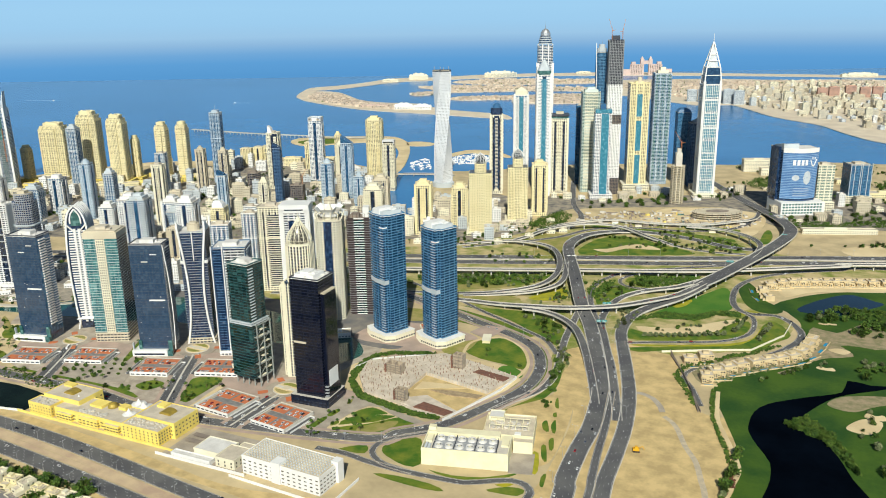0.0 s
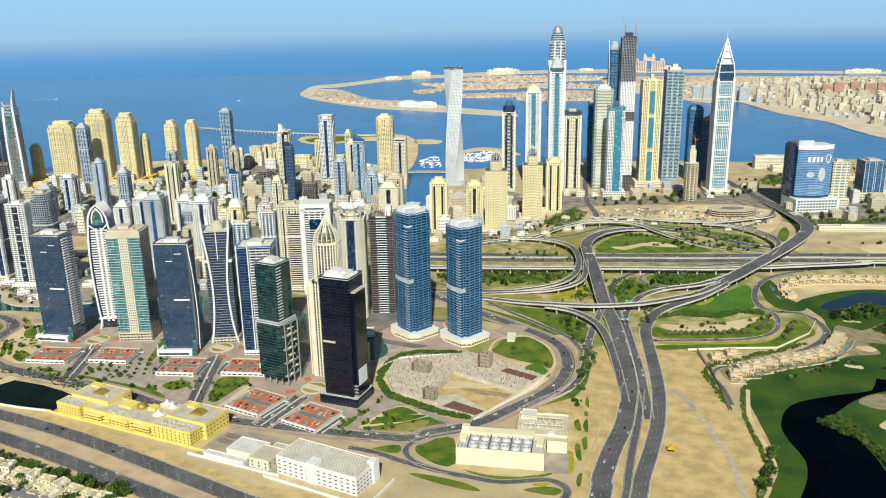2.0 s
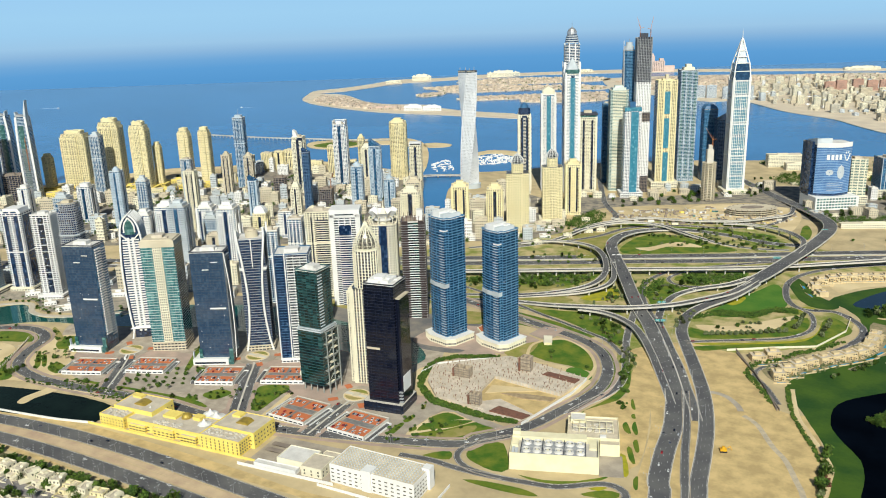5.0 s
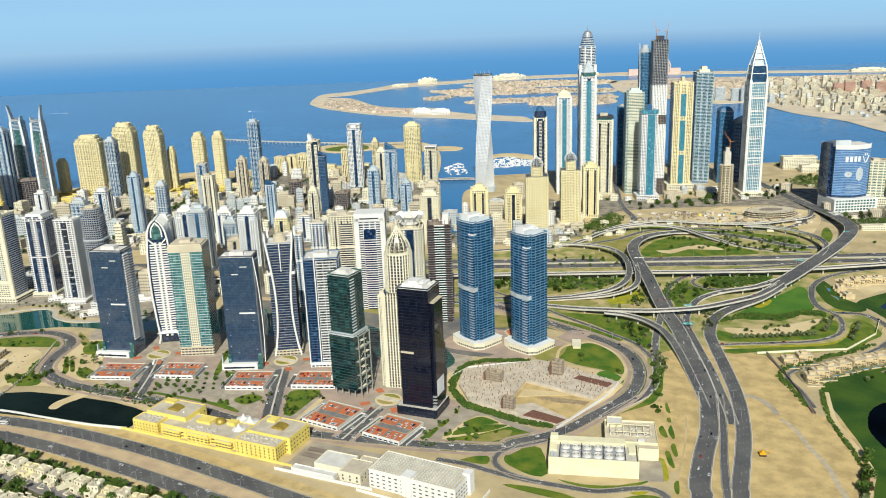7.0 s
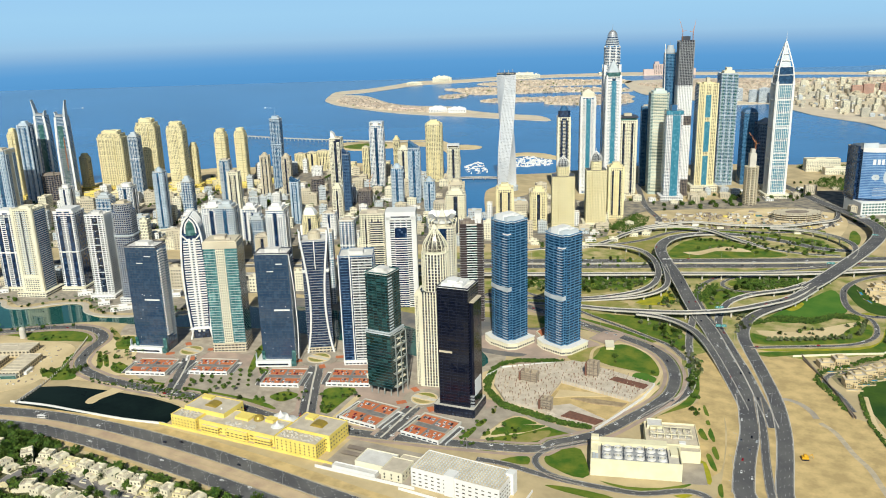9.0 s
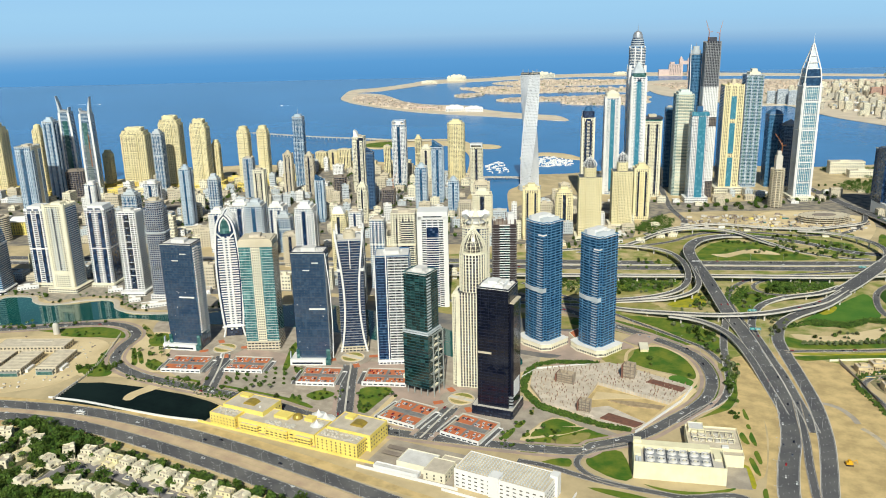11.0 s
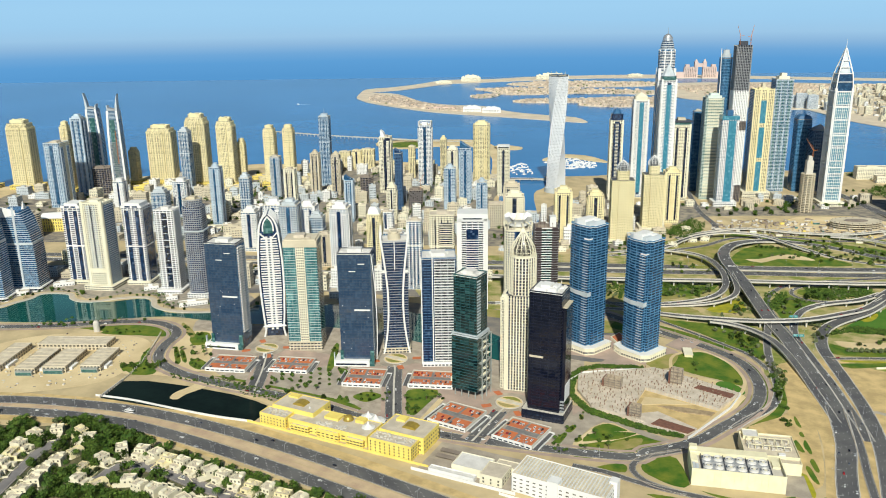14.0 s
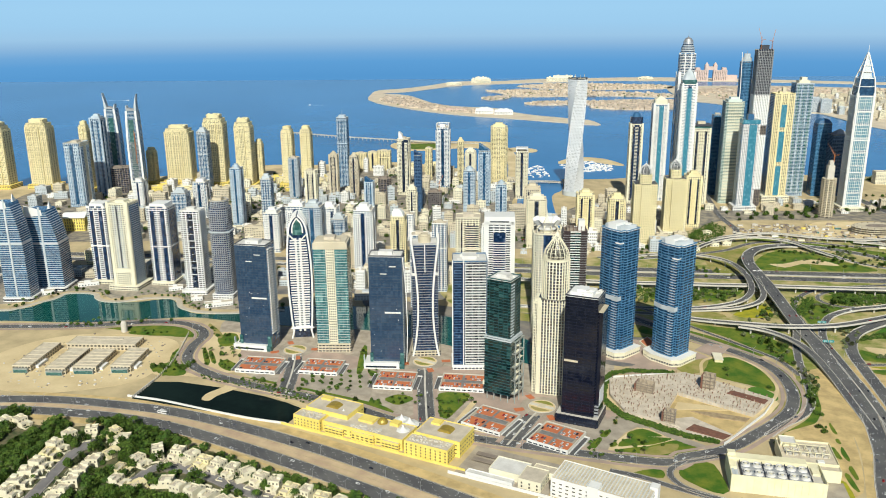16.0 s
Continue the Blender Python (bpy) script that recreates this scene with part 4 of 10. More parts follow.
# ---- towers ----
def tower(name, label, x, y, rot, h, poly, glass, band, band_m, floor=2.8, out=0.35, piers=(0, 0, 0), pier_m=None, roof=ROOF, podium=None, base=0.0,
          top=None, solid=(), group="", stack=None, plant=True):
    """A tower: glass shaft, one slab edge a storey, upright piers, parapet, plant room and podium.
    piers: spacing, width, depth. solid: full-height wall panels as (edge, from, to). stack: (outline, height) steps above the shaft."""
    rng = random.Random(int(x * 7 + y * 13))
    root = thing(name, x, y, 0, rot, label, "tower", group)
    levels = [(poly, base, h)] + [(p, z0, z1) for p, z0, z1 in (stack or [])]
    shaft, slabs, posts, walls = Geo(), Geo(), Geo(), Geo()
    for p, z0, z1 in levels:
        shaft.prism(p, z0, z1)
        q = grow(p, out)
        n = max(1, round((z1 - z0) / floor))
        fh = (z1 - z0) / n
        for k in range(n):
            slabs.prism(q, z0 + k * fh, z0 + k * fh + band)
        if piers[0]:
            for i in range(len(p)):
                a, b = Vector(p[i]), Vector(p[(i + 1) % len(p)])
                ln = (b - a).length
                m = max(1, round(ln / piers[0]))
                d = (b - a) / ln
                yaw = math.atan2(d.y, d.x)
                for j in range(m + (0 if ln > 6 else 0)):
                    c = a + d * (ln * (j + 0.5) / m) if m > 1 else (a + b) / 2
                    posts.obox(c.x + d.y * piers[2] / 2, c.y - d.x * piers[2] / 2, z0, piers[1], piers[2], z1 - z0, yaw)
        for e, u0, u1 in solid:
            a, b = Vector(p[e % len(p)]), Vector(p[(e + 1) % len(p)])
            d = (b - a).normalized()
            c, wd = a.lerp(b, (u0 + u1) / 2), (b - a).length * (u1 - u0)
            walls.obox(c.x + d.y * (out + 0.15) / 2, c.y - d.x * (out + 0.15) / 2, z0, wd, out + 0.25, z1 - z0 + 0.6, math.atan2(d.y, d.x))
    part("glazing", shaft, glass, root)
    part("slab_edging", slabs, band_m, root, kind="stuff")
    if posts.v:
        part("pier_grid", posts, pier_m or band_m, root, kind="stuff")
    if walls.v:
        part("wall_cladding", walls, pier_m or band_m, root, kind="stuff")
    p, z1 = levels[-1][0], levels[-1][2]
    g = Geo().prism(grow(p, out), z1, z1 + 0.5)
    part("roof", g, roof, root)
    rim = Geo()
    o, i = grow(p, out), grow(p, out - 0.5)
    n = len(p)
    for k in range(n):
        m = (k + 1) % n
        rim.prism([o[k], o[m], i[m], i[k]], z1 + 0.5, z1 + 1.6)
    part("parapet", rim, band_m, root)
    if plant:
        xs, ys = [q[0] for q in p], [q[1] for q in p]
        w, d = max(xs) - min(xs), max(ys) - min(ys)
        g = Geo()
        g.box(-w * 0.22, -d * 0.2, z1 + 0.5, w * 0.2, d * 0.24, z1 + 4.0)
        for _ in range(7):
            a, b = rng.uniform(-0.4, 0.4) * w, rng.uniform(-0.4, 0.4) * d
            s = rng.uniform(0.6, 1.6)
            g.box(a - s, b - s, z1 + 0.5, a + s, b + s, z1 + rng.uniform(1.2, 2.6))
        part("roof_plant", g, roof, root)
    if podium:
        pw, pd, ph, pm = podium
        part("podium", Geo().prism(rect(pw, pd, 1.5), 0.1, ph), pm, root)
        g, w = Geo(), Geo()
        for k in range(max(1, int(ph / 3))):
            w.prism(grow(rect(pw, pd, 1.5), 0.12), 1.0 + 3 * k, 2.3 + 3 * k)
        part("podium_glazing", w, G_SMOKE, root)
        k = max(1, int(pw / 4))
        for j in range(k + 1):
            u = -pw / 2 + 1.6 + (pw - 3.2) * j / k
            for s in (-1, 1):
                g.box(u - 0.5, s * pd / 2 - 0.25, 0.1, u + 0.5, s * pd / 2 + 0.25, ph + 0.4)
        part("podium_pier_grid", g, pm, root, kind="stuff")
    return root


def dome_ribs(root, r, z0, h, material, n=14, label="", core_m=None, prof=((1.0, 0.0), (1.0, 0.14), (0.93, 0.28), (0.78, 0.42), (0.57, 0.56), (0.38, 0.70), (0.20, 0.84), (0.05, 1.0))):
    """An open bell-shaped dome of curved ribs with rings, crossed bars and a finial; prof: radius and height as shares."""
    g = Geo()
    ring = [[(r * k * math.cos(2 * math.pi * (i + 0.5 * (j % 2)) / n), r * k * math.sin(2 * math.pi * (i + 0.5 * (j % 2)) / n), z0 + h * z) for i in range(n)] for j, (k, z) in enumerate(prof)]
    for i in range(n):
        a = 2 * math.pi * i / n
        pts = [(r * k * math.cos(a), r * k * math.sin(a), z0 + h * z) for k, z in prof]
        for p, q in zip(pts, pts[1:]):
            g.rod(p, q, 0.36, n=4)
    for j in range(len(prof) - 2):
        for i in range(n):
            g.rod(ring[j][i - 1], ring[j][i], 0.22, n=3)
            g.rod(ring[j][i], ring[j + 1][i], 0.18, n=3)
    g.rod((0, 0, z0 + h * 0.95), (0, 0, z0 + h * 1.25), 0.35, 0.05)
    part("crown", g, material, root, label)
    core = Geo().loft([[(r * k * 0.72 * math.cos(2 * math.pi * i / 12), r * k * 0.72 * math.sin(2 * math.pi * i / 12), z0 + h * z) for i in range(12)] for k, z in prof[:-1]])
    part("crown_core", core, core_m or material, root)


def pyramid(root, name, w, z0, h, material, n=4, twist=0.785):
    ring = lambda k, z: [(w / 2 * 1.414 * k * math.cos(twist + 2 * math.pi * i / n), w / 2 * 1.414 * k * math.sin(twist + 2 * math.pi * i / n), z) for i in range(n)]
    part(name, Geo().loft([ring(1, z0), ring(0.02, z0 + h)]), material, root)


def mast(root, z0, z1, r=0.5, material=None, x=0, y=0):
    part("mast", Geo().rod((x, y, z0), (x, y, z1), r, 0.08), material or STEEL, root)


COMMON = {
    # style: glass, band height, band material, storey, overhang, piers
    "cream": (G_BROWN, 1.2, CREAM, 2.7, 0.45, (3.6, 1.3, 0.5)),
    "ycream": (G_BROWN, 1.2, YCREAM, 2.7, 0.45, (3.8, 1.5, 0.5)),
    "beige": (G_GREY, 1.1, BEIGE, 2.7, 0.4, (3.2, 1.2, 0.45)),
    "white": (G_SKY, 1.2, WHITE, 2.7, 0.5, (4.5, 0.9, 0.55)),
    "whiteblue": (G_SKY, 0.9, WHITE, 2.7, 0.45, (5.0, 0.8, 0.5)),
    "grey": (G_SKY, 1.0, LGREY, 2.7, 0.4, (3.6, 0.7, 0.45)),
    "greyblue": (G_SKY, 0.9, BLUEGREY, 2.7, 0.4, (4.0, 0.7, 0.45)),
    "dark": (G_NAVY, 0.9, NAVYSLAB, 2.7, 0.3, (4.0, 0.5, 0.35)),
    "navy": (G_SKY, 0.8, TWINSLAB, 2.7, 0.25, (5.0, 0.4, 0.3)),
    "teal": (G_TEAL, 1.2, mat("pale_green_cladding", (0.62, 0.69, 0.63), (0.52, 0.60, 0.55), size=15, fine=1.5, rough=0.6), 2.7, 0.3, (4.0, 0.6, 0.35)),
    "greenstripe": (G_TEAL, 1.3, CREAM, 2.7, 0.35, (9.0, 1.4, 0.45)),
    "sand": (G_BROWN, 1.2, BEIGE, 2.7, 0.4, (3.4, 1.0, 0.4)),
}


def plain(name, label, style, x, y, w, d, h, rot=0.0, ch=0.0, **kw):
    glass, band, bm, fl, out, pr = COMMON[style]
    return tower(name, label, x, y, rot, h, rect(w, d, ch), glass, band, bm, fl, out, pr, **kw)


def edge(p, e):
    a, b = Vector(p[e % len(p)]), Vector(p[(e + 1) % len(p)])
    d = (b - a).normalized()
    return a, b, d, math.atan2(d.y, d.x)


def panel(g, p, e, u0, u1, z0, z1, depth):
    """An upright slab on edge e of the outline, from u0 to u1 along it, standing depth proud."""
    a, b, d, yaw = edge(p, e)
    c = a.lerp(b, (u0 + u1) / 2)
    g.obox(c.x + d.y * (depth / 2 - 0.1), c.y - d.x * (depth / 2 - 0.1), z0, (b - a).length * (u1 - u0), depth + 0.2, z1 - z0, yaw)


def shelves(g, p, e, u0, u1, z0, z1, step, thick, depth):
    """Balcony slabs, one a storey, on part of an edge."""
    k = 0
    while z0 + k * step < z1:
        panel(g, p, e, u0, u1, z0 + k * step, z0 + k * step + thick, depth)
        k += 1


def strip(root, name, p, items, z0, z1, depth, material, label=""):
    for e, u0, u1 in items:
        g = Geo()
        panel(g, p, e, u0, u1, z0, z1, depth)
        part(name, g, material, root, label)


def balconies(root, p, items, z0, z1, material, step=2.8, thick=1.1, depth=1.2):
    g = Geo()
    for e, u0, u1 in items:
        shelves(g, p, e, u0, u1, z0, z1, step, thick, depth)
    part("balcony_edging", g, material, root, kind="stuff")


def dress(root, p, z0, z1, glass, wall, pattern, edges=None):
    """Breaks a plain shaft up: deep balcony bays, projecting bays or tall glass strips on each broad face."""
    for e in range(len(p)) if edges is None else edges:
        a, b, d, yaw = edge(p, e)
        if (b - a).length < 11:
            continue
        if pattern == 0:
            strip(root, "glass_strip", p, [(e, 0.20, 0.31), (e, 0.69, 0.80)], z0, z1 - 4, 0.62, glass)
            balconies(root, p, [(e, 0.38, 0.62)], z0 + 1, z1 - 4, wall, step=2.7, thick=0.9, depth=1.9)
            strip(root, "corner_pier", p, [(e, 0.0, 0.09), (e, 0.91, 1.0)], z0, z1 + 2.5, 0.9, wall)
        elif pattern == 1:
            strip(root, "projecting_bay", p, [(e, 0.08, 0.34), (e, 0.66, 0.92)], z0, z1 - 6, 1.5, wall)
            g = Geo()
            for u in (0.12, 0.235, 0.70, 0.815):
                shelves(g, p, e, u, u + 0.07, z0 + 1.2, z1 - 8, 2.7, 1.5, 1.62)
            part("bay_glazing", g, glass, root, kind="stuff")
            strip(root, "glass_strip", p, [(e, 0.40, 0.60)], z0, z1 - 3, 0.62, glass)
        elif pattern == 2:
            strip(root, "glass_strip", p, [(e, u, u + 0.055) for u in (0.2, 0.475, 0.74)], z0, z1 - 5, 0.66, glass)
            strip(root, "belt", p, [(e, 0, 1)], z0 + (z1 - z0) * 0.62, z0 + (z1 - z0) * 0.62 + 1.4, 0.9, wall)
        else:
            balconies(root, p, [(e, 0.02, 0.36), (e, 0.64, 0.98)], z0 + 1, z1 - 3, wall, step=2.7, thick=1.0, depth=1.6)
            strip(root, "glass_strip", p, [(e, 0.40, 0.60)], z0, z1 - 2, 0.7, glass)


def rib(root, pts, r, material, label="", name="rib"):
    g = Geo()
    for a, b in zip(pts, pts[1:]):
        g.rod(a, b, r, n=4)
    part(name, g, material, root, label)


def crane(root, x, y, z0, h, reach, yaw, luff=0.9):
    """A luffing tower crane: mast, jib, counter-jib and tie."""
    c, s = math.cos(yaw), math.sin(yaw)
    tip = (x + c * reach * math.cos(luff), y + s * reach * math.cos(luff), z0 + h + reach * math.sin(luff))
    back = (x - c * reach * 0.3, y - s * reach * 0.3, z0 + h + 1)
    g = Geo()
    for dx, dy in ((-0.6, -0.6), (0.6, -0.6), (0.6, 0.6), (-0.6, 0.6)):
        g.rod((x + dx, y + dy, z0), (x + dx, y + dy, z0 + h), 0.16, n=4)
    for k in range(int(h / 2)):
        g.rod((x - 0.6, y - 0.6, z0 + 2 * k), (x + 0.6, y - 0.6, z0 + 2 * k + 2), 0.1, n=3)
        g.rod((x + 0.6, y + 0.6, z0 + 2 * k), (x - 0.6, y + 0.6, z0 + 2 * k + 2), 0.1, n=3)
    part("crane_mast", g, CRANE, root, "orange lattice crane mast")
    part("crane_jib", Geo().rod((x, y, z0 + h), tip, 0.45, 0.2, 4).rod((x, y, z0 + h), back, 0.5, n=4).rod((x, y, z0 + h), (x, y, z0 + h + 5), 0.3, n=4).rod((x, y, z0 + h + 5), tip, 0.1, n=3), CRANE, root)


CRANE = mat("crane_paint", (0.55, 0.20, 0.05), (0.45, 0.17, 0.06), rough=0.6)

# ---- the front row beside the lagoon ----
JLT = "lagoon towers"


def dark_slab(x, y, w, d, h, rot, label, curved):
    p = rect(w, d)
    t = tower("glass_tower", label, x, y, rot, h, p, G_SLATE, 0.16, DGREY, 2.8, 0.06, (3.4, 0.08, 0.08), DGREY, WROOF, group=JLT)
    part("annex", Geo().box(-w / 2 - 7, -d / 2 - 5, 0.1, w / 2 - 4, -d / 2 - 0.2, 6.5).box(-w / 2 - 7, -d / 2 - 0.2, 0.1, -w / 2 - 0.2, d / 2 - 4, 5.5), WHITE, t, "low white entrance annex")
    part("annex_glazing", Geo().box(w / 2 - 4, -d / 2 - 4, 0.1, w / 2 + 1, -d / 2 - 0.2, 5.5), G_TEAL, t)
    part("annex_glazing", Geo().box(-w / 2 - 5, -d / 2 - 5.15, 1.6, w / 2 - 7, -d / 2 - 4.9, 3.4), G_SMOKE, t)
    part("corner_fin", Geo().box(-w / 2 - 7.4, -d / 2 - 1.5, 0.1, -w / 2 - 6.6, -d / 2 + 1.5, 13), LGREY, t)
    strip(t, "light_fin", p, [(0, 0.62, 0.82)], h * 0.915, h * 0.915 + 0.7, 0.8, WHITE, "short white facade fin")
    strip(t, "light_fin", p, [(0, 0.34, 0.54)], h * 0.85, h * 0.85 + 0.7, 0.8, WHITE, "short white facade fin")
    strip(t, "facade_bar", p, [(0, 0.46, 0.94)], h * 0.50, h * 0.50 + 1.5, 0.7, WHITE, "pale horizontal facade bar")
    g = Geo()
    rng = random.Random(int(-x))
    for _ in range(7):
        panel_u, z = rng.uniform(0.06, 0.94) * w - w / 2, rng.uniform(0.12, 0.6) * h
        g.box(panel_u - 0.3, -d / 2 - 0.35, z, panel_u + 0.3, -d / 2 + 0.1, z + 0.6)
    part("facade_lamp_grid", g, WHITE, t, kind="stuff")
    strip(t, "corner_glass", p, [(0, -0.02, 0.08), (0, 0.9, 1.02)], 4, 16, 1.6, G_TEAL, "pale green glass corner wing")
    if curved:
        rib(t, [(w / 2 + 0.6 + 3.4 * math.sin(k / 12 * math.pi) - (4.5 * (k / 12 - 0.5) if k < 6 else 0), -d / 2 + 1.0, 6 + (h - 6) * k / 12) for k in range(13)], 0.55, WHITE, "curved white edge rib")
        balconies(t, p, [(1, 0.05, 0.9)], 10, h - 3, LGREY, thick=0.5, depth=0.9)
    else:
        strip(t, "side_glazing", p, [(1, 0.02, 0.98)], 8, h - 2, 0.3, G_SKY)
        balconies(t, p, [(1, 0.12, 0.55)], 18, h - 3, WHITE, thick=1.2, depth=1.6)
        balconies(t, p, [(1, 0.6, 0.97)], 14, h - 3, LGREY, thick=0.7, depth=1.1)
    return t


dark_slab(-770.5, 507, 34.5, 22, 115, 18, "dark smoked-glass office tower with white side balconies", False)
dark_slab(-623.4, 535.5, 33, 21, 116, 26, "dark smoked-glass office tower with a curved white edge", True)

# the tower with the pointed-arch front
t = thing("arched_tower", -752.9, 557, 0, 37, "white ribbed tower with a pointed-arch crown", "tower", JLT)
prof = [(9.2, 8), (10.6, 25), (12.0, 50), (12.4, 68), (12.2, 85), (11.4, 100), (10.4, 111), (9.6, 119), (8.5, 125), (6.6, 130.5), (3.8, 135), (0.5, 138)]
width_at = lambda z: next((a[0] + (b[0] - a[0]) * (z - a[1]) / (b[1] - a[1]) for a, b in zip(prof, prof[1:]) if a[1] <= z <= b[1]), 0.4)
part("glazing", Geo().loft([[(-w, -12, z), (w, -12, z), (w, 15, z), (-w, 15, z)] for w, z in prof]), G_NAVY, t)
g = Geo()
for k in range(37):
    z = 10 + 2.8 * k
    w = width_at(z) - 2.0
    g.box(-w, -12.6, z, w, -11.9, z + 1.35)
part("slab_edging", g, WHITE, t, kind="stuff")
g = Geo()
for k in range(37):
    z = 10 + 2.8 * k
    w = width_at(z) + 0.12
    g.box(-w, -11, z, w, 14.6, z + 0.4)
part("side_slab_edging", g, NAVYSLAB, t, kind="stuff")
for s in (-1, 1):
    part("centre_rib", Geo().box(s * 2.4 - 1.2, -13.3, 8, s * 2.4 + 1.2, -11.8, 114), WHITE, t)
    rib(t, [(s * 3.4, -13.0, 112), (s * 10.6, -13.4, 119.5)], 0.9, WHITE)
    part("leg", Geo().rod((s * 11.5, -14, 0), (s * 8.6, -12.6, 12), 1.1, 0.9, 6), WHITE, t)
    for k, y0 in enumerate((-12.9, -7.6, -2.4, 2.8, 8.0, 13.0)):
        rib(t, [(s * (w + 0.5), y0, z + (0.9 if z > 124 else 0)) for w, z in prof[(0 if k == 0 else 7 - k):]], 1.3 if k == 0 else 0.85, WHITE, "curved white crown rib")
part("crown_glass", Geo().loft([[(-w, -12.7, z), (w, -12.7, z), (w, -12.1, z), (-w, -12.1, z)] for w, z in ((5.2, 117.5), (5.2, 121), (4.8, 126), (3.6, 130.5), (1.4, 134), (0.2, 135))]), G_TEAL, t)
rib(t, [(-5.6, -13.2, 120), (-5.4, -13.2, 126), (-4.0, -13.2, 130.8), (0, -13.2, 136), (4.0, -13.2, 130.8), (5.4, -13.2, 126), (5.6, -13.2, 120)], 1.0, WHITE, "white pointed arch of the crown")
part("entrance", Geo().box(-9, -11.5, 0.1, 9, 14, 8.2), G_SMOKE, t)
part("canopy", Geo().loft([[(-13, -15, 11.5), (13, -15, 11.5), (13, -12, 11.5), (-13, -12, 11.5)], [(-10, -14, 13), (10, -14, 13), (10, -12, 13), (-10, -12, 13)]]), WHITE, t)

p = rect(34.5, 27)
t = tower("teal_tower", "teal glass tower with a pale central window bay", -696.4, 542.8, 29, 113, p, G_SEAGREEN, 0.28, WHITE, 2.8, 0.25, (4.6, 0.22, 0.3), TEALSLAB, ROOF, (36, 29, 10, BEIGE), group=JLT, plant=False)
strip(t, "window_bay", p, [(0, 0.38, 0.62)], 10, 113, 0.5, G_GREY)
balconies(t, p, [(0, 0.38, 0.62)], 10, 113, CREAM, thick=1.3, depth=0.9)
g = Geo()
for u in (0.38, 0.44, 0.5, 0.56, 0.62):
    panel(g, p, 0, u - 0.012, u + 0.012, 10, 113, 1.0)
part("bay_pier_grid", g, CREAM, t, kind="stuff")
# right face darkened with smoked glass to paint its shade
strip(t, "side_glazing", p, [(1, 0.0, 1.0)], 10, 113, 0.32, G_SMOKE)
balconies(t, p, [(1, 0.0, 1.0)], 10, 113, TEALSLAB, thick=0.3, depth=0.45)
part("crown", Geo().prism(rect(35.2, 27.6), 113, 119.5).prism(rect(32, 25), 119.5, 121), BEIGE, t, "plain beige stone crown")
part("roof_plant", Geo().box(-7, -5, 121, 4, 6, 124).box(6, -8, 121, 10, -3, 122.5), ROOF, t)

# waisted tower between white ribs
p = rect(26, 24)
t = tower("waisted_tower", "dark glass tower framed by curved white ribs", -606.5, 580.1, 33, 120, p, G_NAVY, 0.5, GREY, 2.8, 0.2, (2.9, 0.2, 0.25), DGREY, WROOF, (30, 28, 6, BEIGE), group=JLT, plant=False)
for s in (-1, 1):
    for y0, k in ((-13.6, 1.18), (13.2, 1.18)):
        rib(t, [(s * k * (11.6 - 5.2 * math.sin(math.pi * min(1, max(0, z / 124)) ** 0.85)), y0, z) for z in range(0, 135, 6)], 1.3, WHITE, "curved white facade rib")
    part("horn", Geo().loft([[(s * 13.2, -13.2, 121), (s * 13.7, -13.2, 121), (s * 13.7, 11, 121), (s * 13.2, 11, 121)], [(s * 14.6, -13.2, 134), (s * 15.1, -13.2, 134), (s * 14.6, -3, 127), (s * 14.1, -3, 127)]]), LGREY, t)
strip(t, "belt", p, [(0, 0, 0.16), (0, 0.84, 1), (1, 0, 1), (3, 0, 1)], 88, 91, 0.9, WHITE)
strip(t, "centre_mullion", p, [(0, 0.485, 0.515)], 91, 121, 1.0, WHITE)
part("roof_drum", Geo().prism(oval(13, 13, 16), 120, 127).prism(oval(8, 8, 16), 127, 129), BEIGE, t)

p = rect(33, 29)
t = tower("balcony_tower", "dark blue glass tower with white balconies", -551.2, 574.7, 30, 112, p, G_NAVY, 0.6, BLUESLAB, 2.8, 0.2, (3.2, 0.5, 0.3), G_NAVY, WROOF, (36, 32, 5, WHITE), group=JLT)
balconies(t, p, [(0, 0.36, 0.98)], 6, 111, WHITE, thick=0.75, depth=1.5)
balconies(t, p, [(1, 0.06, 0.7)], 6, 111, LGREY, thick=0.9, depth=1.3)
strip(t, "bay_divider", p, [(0, 0.36, 0.375), (0, 0.56, 0.575), (0, 0.76, 0.775), (0, 0.965, 0.98)], 6, 111, 1.3, LGREY)
strip(t, "edge_fin", p, [(0, -0.03, 0.0), (0, 0.30, 0.33)], 2, 115, 1.6, WHITE)
strip(t, "bay_glazing", p, [(0, 0.375, 0.965)], 6, 111, 0.5, G_GREY)

# stepped green tower with an open corner frame
p = rect(26, 24)
t = tower("green_glass_tower", "dark green glass tower with a pale corner frame", -489, 524, 0, 116, rect(23, 21), G_GREEN, 0.4, GREENSLAB, 2.8, 0.12, (4.6, 0.12, 0.14), GREENSLAB, WROOF, base=60, group=JLT)
part("lower_glazing", Geo().prism(p, 8, 60), G_GREEN, t)
g = Geo()
for k in range(19):
    g.prism(grow(p, 0.15), 8 + 2.8 * k, 8.4 + 2.8 * k)
part("lower_slab_edging", g, GREENSLAB, t, kind="stuff")
part("belt", Geo().prism(grow(p, 0.5), 60, 61).prism(grow(p, 0.3), 62, 62.7), LGREY, t)
for i, (u, v) in enumerate(((-11, -10), (-4, -10), (3, -10), (10, -10), (12, -2), (12, 6), (16.5, -9), (16.5, 0), (16.5, 9))):
    part("column", Geo().prism(shift(oval(1.1, 1.1, 8), u, v), 0.1, 61 if u > 15 else 8.2), FRAMEGREY, t)
